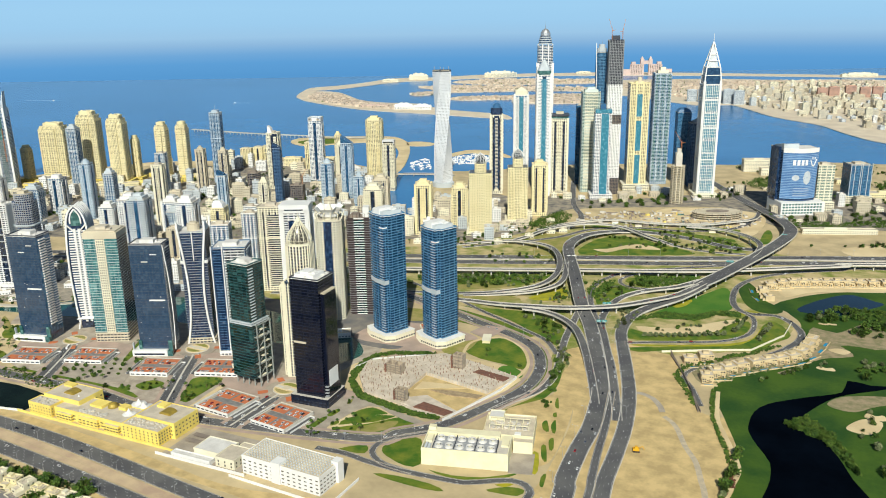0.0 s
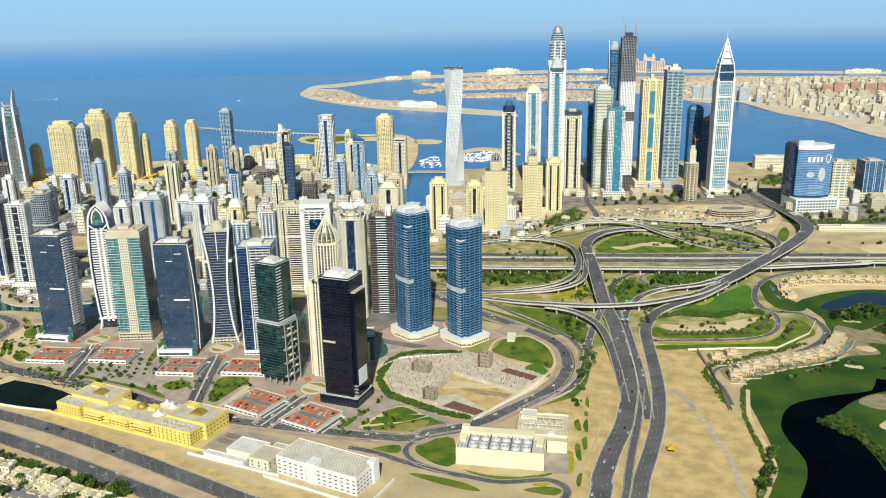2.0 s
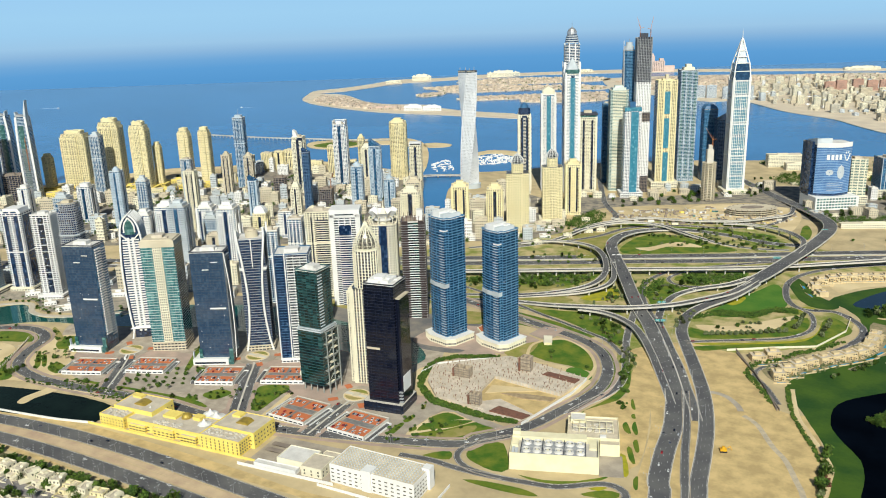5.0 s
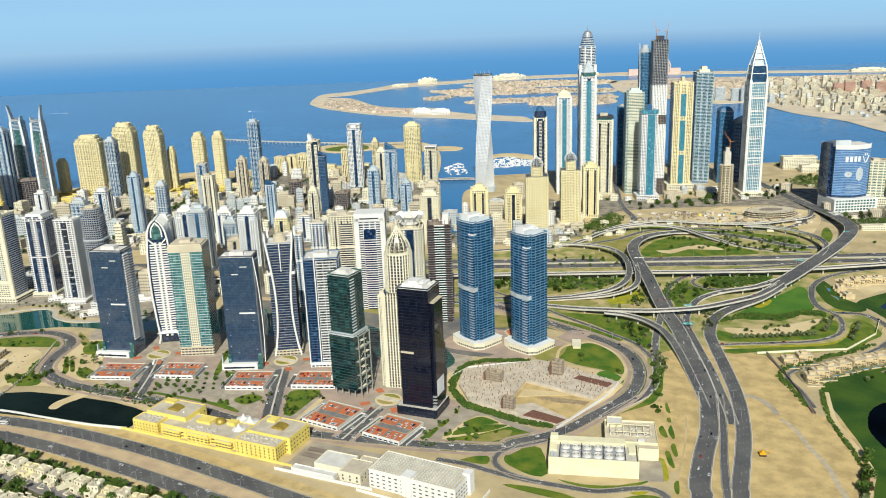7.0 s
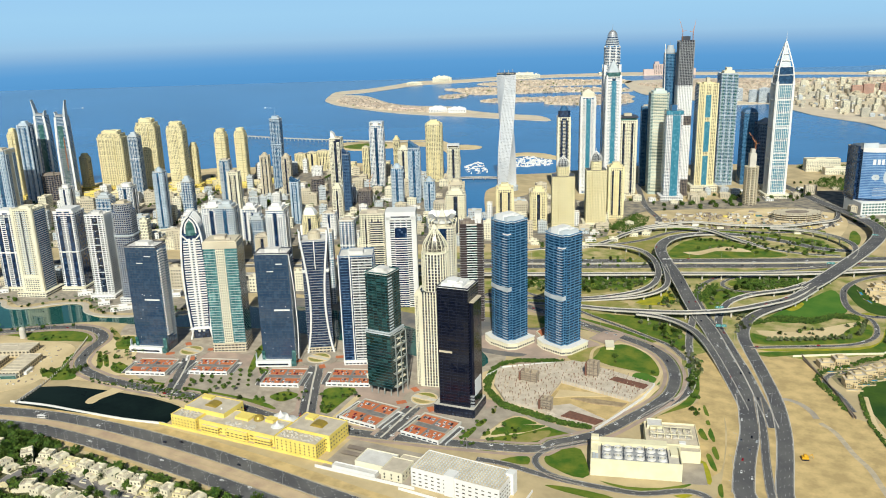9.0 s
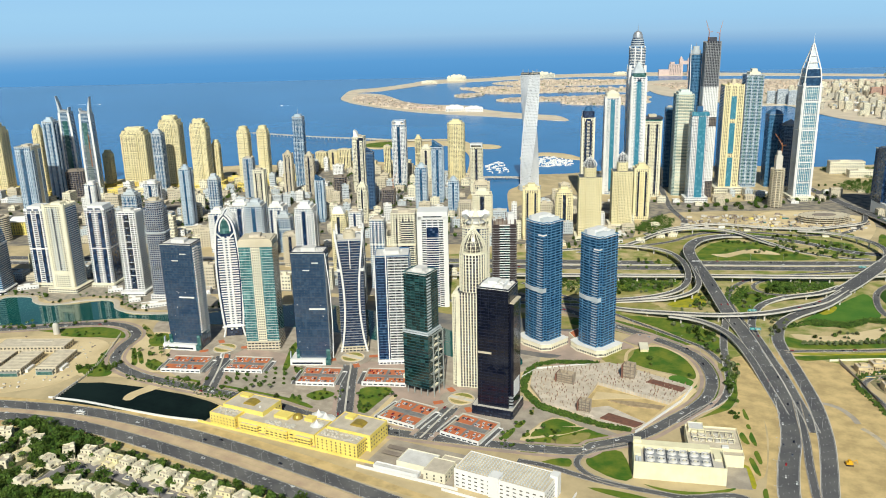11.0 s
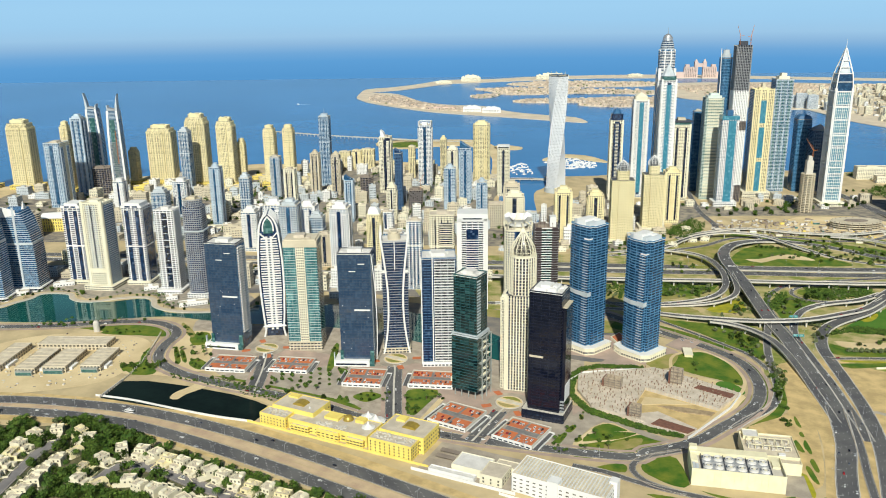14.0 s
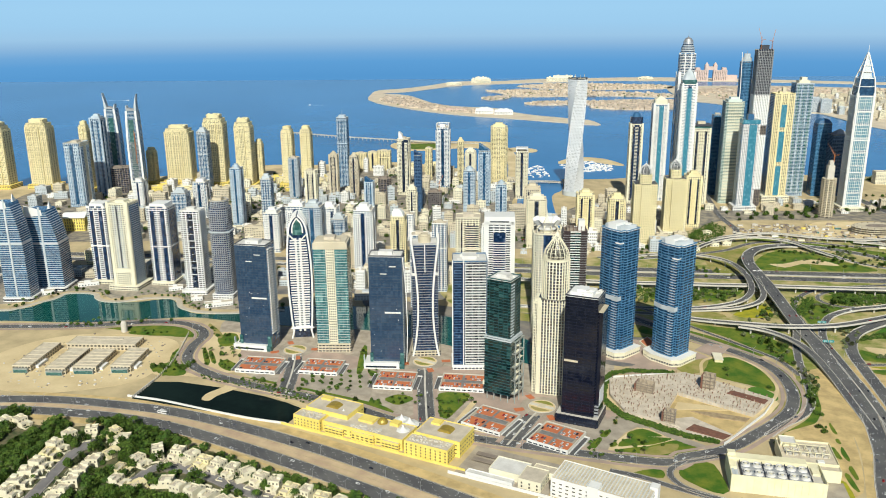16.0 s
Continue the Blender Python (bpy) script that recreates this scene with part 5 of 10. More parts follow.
for k, z in enumerate((9, 22, 35, 48, 60)):
    part("frame_beam", Geo().box(16, -10, z, 17, 10, z + 0.9).box(12.5, -9.4, z, 17, -8.6, z + 0.9).box(12.5, 8.4, z, 17, 9.2, z + 0.9), FRAMEGREY, t)
    if z < 55:
        part("terrace", Geo().box(12.6, -8 + 3 * (k % 2), z, 16, 2 + 3 * (k % 2), z + 0.5), CREAM, t)
        part("terrace", Geo().box(12.6, 1 - 4 * (k % 2), z + 6.2, 16.4, 8 - 4 * (k % 2), z + 6.6), CREAM, t)
        part("stair", Geo().rod((14.5, -8, z + 1), (14.5, 0, z + 6.3), 0.35, n=4).rod((14.5, 0, z + 6.3), (14.5, 8, z + 12), 0.35, n=4), FRAMEGREY, t)
strip(t, "side_terrace", p, [(3, 0.3, 0.8)], 40, 44, 1.6, CREAM)
strip(t, "side_terrace", p, [(3, 0.5, 1.0)], 14, 18, 1.6, CREAM)
balconies(t, rect(23, 21), [(1, 0.05, 0.35)], 62, 114, LGREY, thick=0.8, depth=0.8)

# cream tower under a ribbed dome
t = tower("domed_tower", "cream stone tower under a ribbed pointed dome", -454.8, 561.6, 15, 93, rect(28, 28, 2), G_SMOKE, 0.6, CREAM, 2.8, 0.15, (2.8, 1.0, 0.7), CREAM, ROOF, group=JLT,
          stack=[(rect(23, 23, 5.5), 93, 128)], plant=False)
strip(t, "corner_wall", rect(28, 28), [(0, 0.0, 0.1), (0, 0.9, 1.0), (1, 0, 0.08)], 0, 95, 0.9, CREAM)
part("shoulder_ring", Geo().prism(oval(25, 25, 16), 128, 129.6), CREAM, t)
wing_p = shift(rect(4, 22), -15.8, 0)
part("wing", Geo().prism(wing_p, 0, 88), G_SMOKE, t)
g = Geo()
for k in range(32):
    g.prism(grow(wing_p, 0.2), 2.75 * k, 2.75 * k + 0.6)
for e in range(4):
    for k in range(8 if e % 2 else 3):
        n = 8 if e % 2 else 3
        panel(g, wing_p, e, (k + 0.5) / n - 0.26 / n, (k + 0.5) / n + 0.26 / n, 0, 88, 0.7)
part("wing_pier_grid", g, CREAM, t, kind="stuff")
part("wing_roof", Geo().prism(grow(wing_p, 0.6), 88, 90).prism(shift(rect(3, 18), -15.8, 0), 90, 92), CREAM, t)
dome_ribs(t, 11.6, 129.5, 24, CREAM, 16, core_m=G_BROWN)

p = rect(31, 25)
t = tower("black_tower", "black glass tower with a low dark podium", -411, 520, 6, 115, rect(28, 25), G_BLACK, 0.3, BLACKSLAB, 2.8, 0.10, (7, 0.12, 0.12), BLACKSLAB, WROOF, (38, 32, 8, BLACKSLAB), group=JLT)
part("podium_roof", Geo().box(-18.5, -15.5, 8.0, 18.5, 15.5, 8.3), CONCRETE, t)
part("roof_plant", Geo().box(-11, -9, 115.5, 8, 8, 118.5).box(-6, -7, 118.5, 2, 4, 120.5).box(4, -5, 118.5, 7, 0, 120), WHITE, t)
part("side_shaft", Geo().box(14, -9, 8, 17.5, 10, 103), G_BLACK, t)
part("side_shaft_roof", Geo().box(13.9, -9.2, 103, 17.8, 10.2, 104), BEIGE, t)
strip(t, "light_bar", rect(28, 25), [(0, 0.03, 0.46)], 57, 58.6, 0.8, BEIGE, "pale horizontal facade bar")
part("billboard", Geo().box(17.55, -8.5, 18, 17.8, 6.5, 33), WHITE, t, "blank white advertising hoarding")
for k in range(4):
    part("terrace", Geo().box(14.2, -11.5, 9 + 3 * k, 17.6, -9.2, 9.6 + 3 * k), GREY, t)

for x, y, h, w in ((-432.9, 677.8, 134, 29), (-377.5, 687.3, 123, 28)):
    p = [(-w / 2, -11), (-4, -14), (w / 2 - 3, -14), (w / 2 - 3, -9), (w / 2, -9), (w / 2, 12), (-w / 2, 12)]
    t = tower("blue_tower", "blue glass twin tower with a pale middle band", x, y, -20, h, p, G_BLUE, 0.8, TWINSLAB, 2.8, 0.45, (8, 0.4, 0.4), TWINSLAB, WHITE, group=JLT, plant=False)
    part("middle_band", Geo().prism(grow(p[:3] + [(w / 2 - 3, 0), (-w / 2, 0)], 0.7), h * 0.46, h * 0.46 + 4.2), LGREY, t)
    balconies(t, p, [(1, 0.55, 1.0)], 8, h - 14, LGREY, thick=0.4, depth=0.9)
    part("shoulder", Geo().box(w / 2 - 9, -14.6, h - 12.5, w / 2 - 2.6, -8, h - 11), WHITE, t)
    part("roof_screen", Geo().prism([(-w / 2 + 2, -9), (-2, -12), (w / 2 - 6, -11), (w / 2 - 2, 9), (-w / 2 + 2, 10)], h + 0.5, h + 4.5), LGREY, t)
    part("roof_plant", Geo().box(-6, -12.5, h + 1, 4, 6, h + 7).box(5, 0, h + 4.5, 9, 6, h + 6), WHITE, t)
    base = [(-21, -15), (-9, -20), (15, -19), (21, -11), (21, 16), (-21, 16)]
    part("podium", Geo().prism(base, 0.1, 7.5), CREAM, t)
    part("podium_glazing", Geo().prism(grow(base, 0.1), 1.6, 3.4), G_SMOKE, t)
    g = Geo()
    for e in range(6):
        for k in range(8):
            panel(g, base, e, k / 8 + 0.02, k / 8 + 0.055, 0.1, 8.3, 0.5)
    part("podium_pier_grid", g, CREAM, t, kind="stuff")
    part("podium_cornice", Geo().prism(grow(base, 0.6), 7.5, 8.1), WHITE, t)

# white tower with a gate frame
p = rect(34, 26)
t = tower("gate_tower", "white tower with a square gate-like frame", -597, 735, 27, 108, p, G_SMOKE, 1.2, WHITE, 2.8, 0.4, (6.8, 1.4, 0.55), WHITE, WROOF, group=JLT, plant=False)
strip(t, "gate_leg", p, [(0, 0.0, 0.13), (0, 0.87, 1.0), (1, 0.0, 0.2), (3, 0.8, 1.0)], 0, 112, 1.2, WHITE)
strip(t, "recess_glass", p, [(0, 0.29, 0.71)], 0, 99, 0.75, G_NAVY)
balconies(t, p, [(0, 0.29, 0.71)], 2, 88, WHITE, thick=0.85, depth=1.3)
part("lintel", Geo().box(-17.8, -14.2, 109, 17.8, 13.5, 118).box(-14, -14.4, 106, 14, -12.8, 107), WHITE, t)
part("lintel_slot", Geo().box(-11, -14.5, 111.5, 11, -14.1, 113), G_GREY, t)

p = rect(29, 29, 4)
t = tower("crown_tower", "cream tower with a flared open crown", -521.9, 699, 27, 114, p, G_NAVY, 1.2, CREAM, 2.8, 0.45, (3.2, 1.0, 0.5), CREAM, ROOF, group=JLT, plant=False)
strip(t, "glass_strip", p, [(0, 0.3, 0.7)], 4, 114, 0.6, G_NAVY)
for i in range(12):
    a = 2 * math.pi * (i + 0.5) / 12
    rib(t, [(r * math.cos(a), r * math.sin(a), z) for r, z in ((13.4, 106), (14.2, 114), (16.4, 121), (14, 122.5), (8, 124))], 0.6, CREAM, name="crown_rib")
part("crown_drum", Geo().prism(oval(15, 15, 16), 114, 120), CREAM, t)
flare = lambda k, z, up: [((k if i % 2 else k * 0.86) * math.cos(math.pi * i / 8) * 1.25, (k if i % 2 else k * 0.86) * math.sin(math.pi * i / 8) * 1.25, z + (up if i % 4 == 2 else 0)) for i in range(16)]
part("crown_flare", Geo().loft([flare(8.5, 118, 0), flare(8.8, 121, 0), flare(10.5, 124, 0.6), flare(13.6, 127.5, 2.6), flare(13.0, 127.5, 2.4), flare(8.0, 123, 0)]), WHITE, t, "white flared petal crown")
pyramid(t, "crown_spike", 8, 123, 11, CREAM)
mast(t, 132, 140, 0.6, CREAM)

p = rect(25, 25)
t = tower("banded_tower", "dark brown glass tower with a pale banded centre", -501, 728, 27, 112, p, G_GREEN, 0.9, WHITE, 2.8, 0.35, (0, 0, 0), WHITE, BROWN, group=JLT, plant=False)
strip(t, "dark_bay", p, [(0, 0.0, 0.28), (0, 0.74, 1.0), (1, 0.0, 1.0), (3, 0.0, 1.0)], 0, 114, 0.9, MAROON, "dark brown cladding bay")
g = Geo()
for e, u0, u1 in ((0, 0.0, 0.28), (0, 0.74, 1.0), (1, 0.0, 1.0), (3, 0.0, 1.0)):
    shelves(g, p, e, u0, u1, 3, 112, 2.8, 0.35, 1.1)
part("dark_slab_edging", g, GREY, t, kind="stuff")
g = Geo()
for k in range(6):
    for j in range(2):
        g.rod((-11 + 4.4 * k, -11 + 22 * j, 112), (-11 + 4.4 * k, -11 + 22 * j, 119 + (k * 5) % 4), 0.28, n=4)
    g.rod((-11 + 4.4 * k, -11, 117), (-11 + 4.4 * k, 11, 117), 0.2, n=4)
part("roof_scaffold", g, RUSTY, t, "brown roof scaffold")
part("lift_core", Geo().box(4, -4, 112, 11, 6, 124), WHITE, t)
part("roof_plant", Geo().box(-9, -8, 112, 0, 6, 116), BROWN, t)

# ---- towers across the lagoon ----
for x, y, w, d, h in ((-1146.5, 478, 31, 24, 126), (-1150.3, 526, 38, 29, 107)):
    t = thing("sail_tower", x, y, 0, 30, "blue-grey glass tower with a curved sail-like top", "tower", JLT)
    ring = lambda z: [(-w / 2, -d / 2), (w / 2 - w * 0.34 * max(0, (z - h * 0.45) / (h * 0.55)) ** 2, -d / 2), (w / 2 - w * 0.34 * max(0, (z - h * 0.45) / (h * 0.55)) ** 2, d / 2), (-w / 2, d / 2)]
    zs = [5 + (h - 5) * k / 10 for k in range(11)]
    part("glazing", Geo().loft([[(a, b, z) for a, b in ring(z)] for z in zs]), G_SKY, t)
    g, e2 = Geo(), Geo()
    for k in range(int((h - 6) / 2.8)):
        z = 6 + 2.8 * k
        g.prism(grow(ring(z), 0.3), z, z + 0.7)
        if k % 3 == 0:
            e2.prism(grow(ring(z), 0.5), z, z + 0.5)
    part("slab_edging", g, BLUEGREY, t, kind="stuff")
    part("ledge", e2, LGREY, t, kind="stuff")
    part("belt", Geo().prism(grow(ring(h * 0.58), 0.6), h * 0.58, h * 0.58 + 3), LGREY, t)
    part("fin", Geo().box(-w * 0.05, -d / 2 - 1.0, 5, w * 0.02, -d / 2 + 0.4, h + 5), LGREY, t)
    part("sail", Geo().loft([[(-w / 2 - 0.5, -d / 2 - 0.6, h - 8), (w * 0.08, -d / 2 - 0.6, h - 6), (w * 0.08, -d / 2 + 1, h - 6), (-w / 2 - 0.5, -d / 2 + 1, h - 8)],
                            [(-w / 2 - 0.5, -d / 2 - 0.6, h + 7), (w * 0.05, -d / 2 - 0.6, h + 1), (w * 0.05, -d / 2 + 1, h + 1), (-w / 2 - 0.5, -d / 2 + 1, h + 7)]]), WHITE, t, "pale curved sail")
    part("sail", Geo().loft([[(w * 0.12, -2, h), (w * 0.2, -2, h), (w * 0.2, 6, h), (w * 0.12, 6, h)], [(w * 0.18, -2, h + 10), (w * 0.2, -2, h + 10), (w * 0.2, -1, h + 10), (w * 0.18, -1, h + 10)]]), WHITE, t, "pale curved sail")
    part("podium", Geo().prism(rect(w + 8, d + 8, 3), 0.1, 5), WHITE, t)
    part("podium_glazing", Geo().prism(grow(rect(w + 8, d + 8, 3), 0.1), 1.5, 3.5), G_SMOKE, t)


def striped(x, y, w, h, strips, label):
    p = rect(w, w)
    t = tower("striped_tower", label, x, y, 24, h, p, G_NAVY, 1.1, WHITE, 2.75, 0.5, (5.6, 0.9, 0.55), WHITE, WROOF, (w + 6, w + 8, 5, CREAM), group=JLT)
    strip(t, "glass_strip", p, strips, 5, h - 3, 0.8, G_NAVY, "full-height navy glass strip")
    strip(t, "belt", p, [(0, 0, 1), (1, 0, 1)], h * 0.5, h * 0.5 + 1.6, 1.0, WHITE)
    part("roof_frame", Geo().box(-w / 2 - 0.6, -w / 2 - 0.6, h + 0.5, w / 2 + 0.6, -w / 2 + 1, h + 3.5).box(-w / 2 + 3, -w / 2 + 2, h + 1, w / 2 - 3, w / 2 - 2, h + 6), WHITE, t)
    part("roof_glazing", Geo().box(-w * 0.32, -w / 2 - 0.75, h + 1, -w * 0.05, -w / 2 - 0.5, h + 3).box(w * 0.05, -w / 2 - 0.75, h + 1, w * 0.32, -w / 2 - 0.5, h + 3), G_NAVY, t)
    return t


striped(-1112, 580.6, 25, 103, [(0, 0.14, 0.34), (0, 0.64, 0.84), (1, 0.12, 0.88)], "white tower with navy glass strips beside the lagoon")
striped(-1036, 616, 27, 104, [(0, 0.14, 0.34), (0, 0.66, 0.86), (1, 0.12, 0.88)], "white tower with two navy glass strips")
p = rect(29, 28)
t = tower("cream_tower", "pale cream tower with a grid of balconies", -1064, 578, 20, 114, p, G_GREY, 1.35, CREAM, 2.75, 0.4, (3.1, 0.8, 0.5), CREAM, CREAM, (42, 40, 6, CREAM), group=JLT)
strip(t, "frame_wall", p, [(0, 0, 0.12), (0, 0.88, 1.0), (1, 0, 0.1)], 0, 118, 1.0, CREAM)
balconies(t, p, [(0, 0.28, 0.72)], 30, 112, LGREY, thick=1.0, depth=1.4)
strip(t, "glass_strip", p, [(0, 0.47, 0.53)], 30, 112, 1.5, G_GREY)
strip(t, "belt", p, [(0, 0.12, 0.88)], 24, 28, 0.8, CREAM)
strip(t, "side_glazing", p, [(1, 0.14, 0.94)], 6, 112, 0.6, G_SKY)
balconies(t, p, [(1, 0.14, 0.94)], 6, 112, LGREY, thick=0.9, depth=1.0)
p = rect(24, 20)
t = tower("white_tower", "white tower with a dark central window column", -969.7, 608, 24, 108, p, G_SMOKE, 1.25, WHITE, 2.75, 0.5, (4.8, 1.0, 0.5), WHITE, WROOF, (34, 33, 5, WHITE), group=JLT)
for k in range(11):
    strip(t, "tall_window", p, [(0, 0.40, 0.68)], 8 + 9 * k, 15.6 + 9 * k, 1.2, G_SMOKE)
balconies(t, p, [(1, 0.0, 1.0)], 6, 108, WHITE, thick=1.2, depth=1.6)
t = tower("grey_tower", "navy glass tower with grey bands and a rounded top", -923.5, 610.6, 24, 117, rect(24, 23, 4), G_NAVY, 0.8, GREY, 2.75, 0.4, (2.8, 0.5, 0.4), GREY, BEIGE, (28, 28, 6, WHITE), group=JLT,
          stack=[(oval(22, 22, 16), 117, 125)])
part("terrace_ring", Geo().prism(grow(rect(24, 23, 4), 1.8), 86, 87.5), LGREY, t)

# ---- beach towers ----
for x, y, w, d, h in ((-1785, 950, 52, 34, 146), (-1860, 905, 40, 34, 140), (-1563, 1127, 60, 34, 126), (-1473, 1146, 47, 32, 152), (-1401, 1157, 37, 30, 146), (-1328, 1209, 25, 24, 128), (-1312, 1251, 24, 24, 125),
                      (-1662, 968, 18, 18, 146), (-1606, 1085, 19, 19, 80), (-1400, 1199, 16, 16, 97)):
    w, d = w * 0.90, d * 0.90
    p = [(-w / 2, -d / 2), (-w * 0.18, -d / 2), (-w * 0.18, -d / 2 - 2.5), (w * 0.18, -d / 2 - 2.5), (w * 0.18, -d / 2), (w / 2, -d / 2), (w / 2, d / 2), (-w / 2, d / 2)]
    t = tower("beach_tower", "yellow-cream residential tower with a stepped domed top", x, y, 24, h * 0.90, p, G_BROWN, 1.35, YCREAM, 2.6, 0.4, (2.9, 1.35, 0.45), YCREAM, YCREAM, (w + 14, d + 14, 9, YELLOW), group="beach towers",
              stack=[(rect(w * 0.9, d * 0.9, 2), h * 0.90, h * 0.955), (rect(w * 0.66, d * 0.7, 2), h * 0.955, h * 0.99)], plant=False)
    dress(t, p, 9, h * 0.9, G_BROWN, YCREAM, 2)
    part("roof_arch", Geo().loft([[(-w * 0.30, y0, h * 0.955)] + [(w * 0.26 * math.cos(a * math.pi / 8), y0, h * 0.975 + h * 0.035 * math.sin(a * math.pi / 8)) for a in range(8, -1, -1)] + [(w * 0.30, y0, h * 0.955)] for y0 in (d * 0.36, -d * 0.36)]), YCREAM, t)
    g = Geo()
    for e in (0, 2, 4, 5):
        shelves(g, p, e, 0.12, 0.88, 12, h * 0.88, 5.2, 1.5, 1.1)
    part("balcony_edging", g, YCREAM, t, kind="stuff")
    n = 3 if w > 30 else 1
    for k in range(n):
        c = (k - (n - 1) / 2) * w * 0.26
        part("cupola", Geo().loft([[(c + r * math.cos(a * 0.524), r * math.sin(a * 0.524), z) for a in range(12)] for r, z in ((3.4, h * 0.985), (3.2, h * 1.0), (2.0, h * 1.012), (0.3, h * 1.018))]), YCREAM, t)
    g = Geo()
    for k in range(5):
        u = -w * 0.42 + w * 0.21 * k
        g.box(u - 1.2, -d / 2 - 0.9, h * 0.9, u + 1.2, -d / 2 + 0.5, h * 0.93)
    part("battlement", g, YCREAM, t)

# ---- twin towers with curved spires ----
for x, y, s in ((-1637.7, 1021.4, 1), (-1572, 1018, -1)):
    t = thing("spired_tower", x, y, 0, 36, "white and teal twin tower with a curved spire", "tower", "spired twins")
    outer = lambda z: 13.5 - 3.2 * (z / 200.0) ** 2
    inner = lambda z: 12.5 - 4.5 * max(0.0, (z - 90) / 90.0) ** 1.6
    body = lambda z, d=0.0: [(-s * (outer(z) + d), -12.5 - d, z), (s * (inner(z) + d), -12.5 - d, z), (s * (inner(z) + d), 12.5 + d, z), (-s * (outer(z) + d), 12.5 + d, z)]
    turned = (lambda q: q) if s > 0 else (lambda q: q[::-1])
    zs = [6 * k for k in range(29)]
    part("glazing", Geo().loft([turned(body(z)) for z in zs]), G_SKY, t)
    g = Geo()
    for k in range(61):
        z = 2.75 * k
        g.loft([turned(body(z, 0.35)), turned([(a, b, c + 0.9) for a, b, c in body(z, 0.35)])])
    part("slab_edging", g, BLUEGREY, t, kind="stuff")
    for sx, f in ((-s, outer), (s, inner)):
        for y0 in (-12.9, 12.9):
            part("edge_fin", Geo().loft([[(sx * (f(z) - 3.2), y0 - 0.7, z), (sx * (f(z) + 0.7), y0 - 0.7, z), (sx * (f(z) + 0.7), y0 + 0.7, z), (sx * (f(z) - 3.2), y0 + 0.7, z)] for z in zs]), WHITE, t, "curved white edge fin")
    part("centre_glass", Geo().loft([[(-5.5, -13.3, z), (4.5, -13.3, z), (4.5, -12.4, z), (-5.5, -12.4, z)] for z in (10, 150)]), G_TEAL, t, "tall dark teal glass strip")
    part("spire", Geo().loft([[(-s * a, -11, z), (-s * (a - w), -11, z), (-s * (a - w), 8 - 0.1 * (z - 150), z), (-s * a, 8 - 0.1 * (z - 150), z)] for z, a, w in ((150, 12.0, 5.5), (166, 11.6, 5.0), (178, 11.9, 3.8), (188, 12.6, 2.4), (196, 13.4, 1.2), (201, 14.0, 0.4))]), LGREY, t, "pale curved spire")
    part("short_spire", Geo().loft([[(s * a, -10, z), (s * (a - w), -10, z), (s * (a - w), 6, z), (s * a, 6, z)] for z, a, w in ((158, 8.6, 5.0), (170, 8.8, 3.4), (178, 9.6, 1.2))]), LGREY, t, "short pale curved spire")
    part("roof_screen", Geo().loft([[(-9, -11, 166), (8, -11, 166), (8, 10, 166), (-9, 10, 166)], [(-8, -10, 173), (6, -10, 170), (6, 9, 170), (-8, 9, 173)]]), GREY, t)
    if s < 0:
        g = Geo()
        for k in range(11):
            g.rod((-9 + 1.8 * k, -14.2, 4), (-9 + 1.8 * k, -14.2, 104), 0.25, n=4)
        for k in range(26):
            g.box(-9, -14.4, 4 + 4 * k, 9, -13.6, 4.7 + 4 * k)
        part("scaffold", g, GREY, t, "grey scaffold on an unfinished face", kind="stuff")
        crane(t, 4, -15, 60, 62, 26, 2.0, 1.1)
t = tower("frame_block", "unfinished dark red concrete frame block", -1598, 990, 50, 52, rect(40, 30), G_SMOKE, 0.8, BROWN, 4.0, 0.5, (5, 0.8, 0.5), BROWN, BROWN, group="")

# ---- marina: towers standing among low blocks ----
GRID = "marina towers"
DRESS = {"cream": G_SMOKE, "ycream": G_SMOKE, "beige": G_SMOKE, "white": G_NAVY, "whiteblue": G_BLUE, "grey": G_SKY, "greyblue": G_SKY}


def simple(name, label, style, x, y, w, d, h, rot=24, ch=0.0, tops="", **kw):
    t = plain(name, label, style, x, y, w, d, h, rot, ch, group=GRID, **kw)
    bm = COMMON[style][2]
    if style in DRESS and not ch and h > 40:
        dress(t, rect(w, d), 6, h, DRESS[style], bm, int(abs(x) + abs(y)) % 4)
    if tops == "drum":
        part("roof_drum", Geo().prism(oval(w * 0.7, d * 0.7, 14), h, h + 5).prism(oval(w * 0.4, d * 0.4, 14), h + 5, h + 8), bm, t)
    elif tops == "pyramid":
        part("roof_block", Geo().prism(rect(w * 0.7, d * 0.7), h, h + 4), bm, t)
        pyramid(t, "roof_cap", w * 0.72, h + 4, w * 0.45, bm)
        mast(t, h + 4 + w * 0.4, h + 8 + w * 0.7, 0.3)
    elif tops == "steps":
        part("roof_block", Geo().prism(rect(w * 0.75, d * 0.75), h, h + 5).prism(rect(w * 0.45, d * 0.45), h + 5, h + 9), bm, t)
    elif tops == "slant":
        part("roof_wedge", Geo().loft([[(-w / 2, -d / 2, h), (w / 2, -d / 2, h), (w / 2, d / 2, h), (-w / 2, d / 2, h)], [(-w / 2, -d / 2, h + w * 0.7), (w / 2, -d / 2, h + 1), (w / 2, d / 2, h + 1), (-w / 2, d / 2, h + w * 0.7)]]), COMMON[style][0], t)
    elif tops == "spire":
        part("roof_block", Geo().prism(rect(w * 0.65, d * 0.65, 2), h, h + 6), bm, t)
        mast(t, h + 6, h + 18, 0.6)
    return t


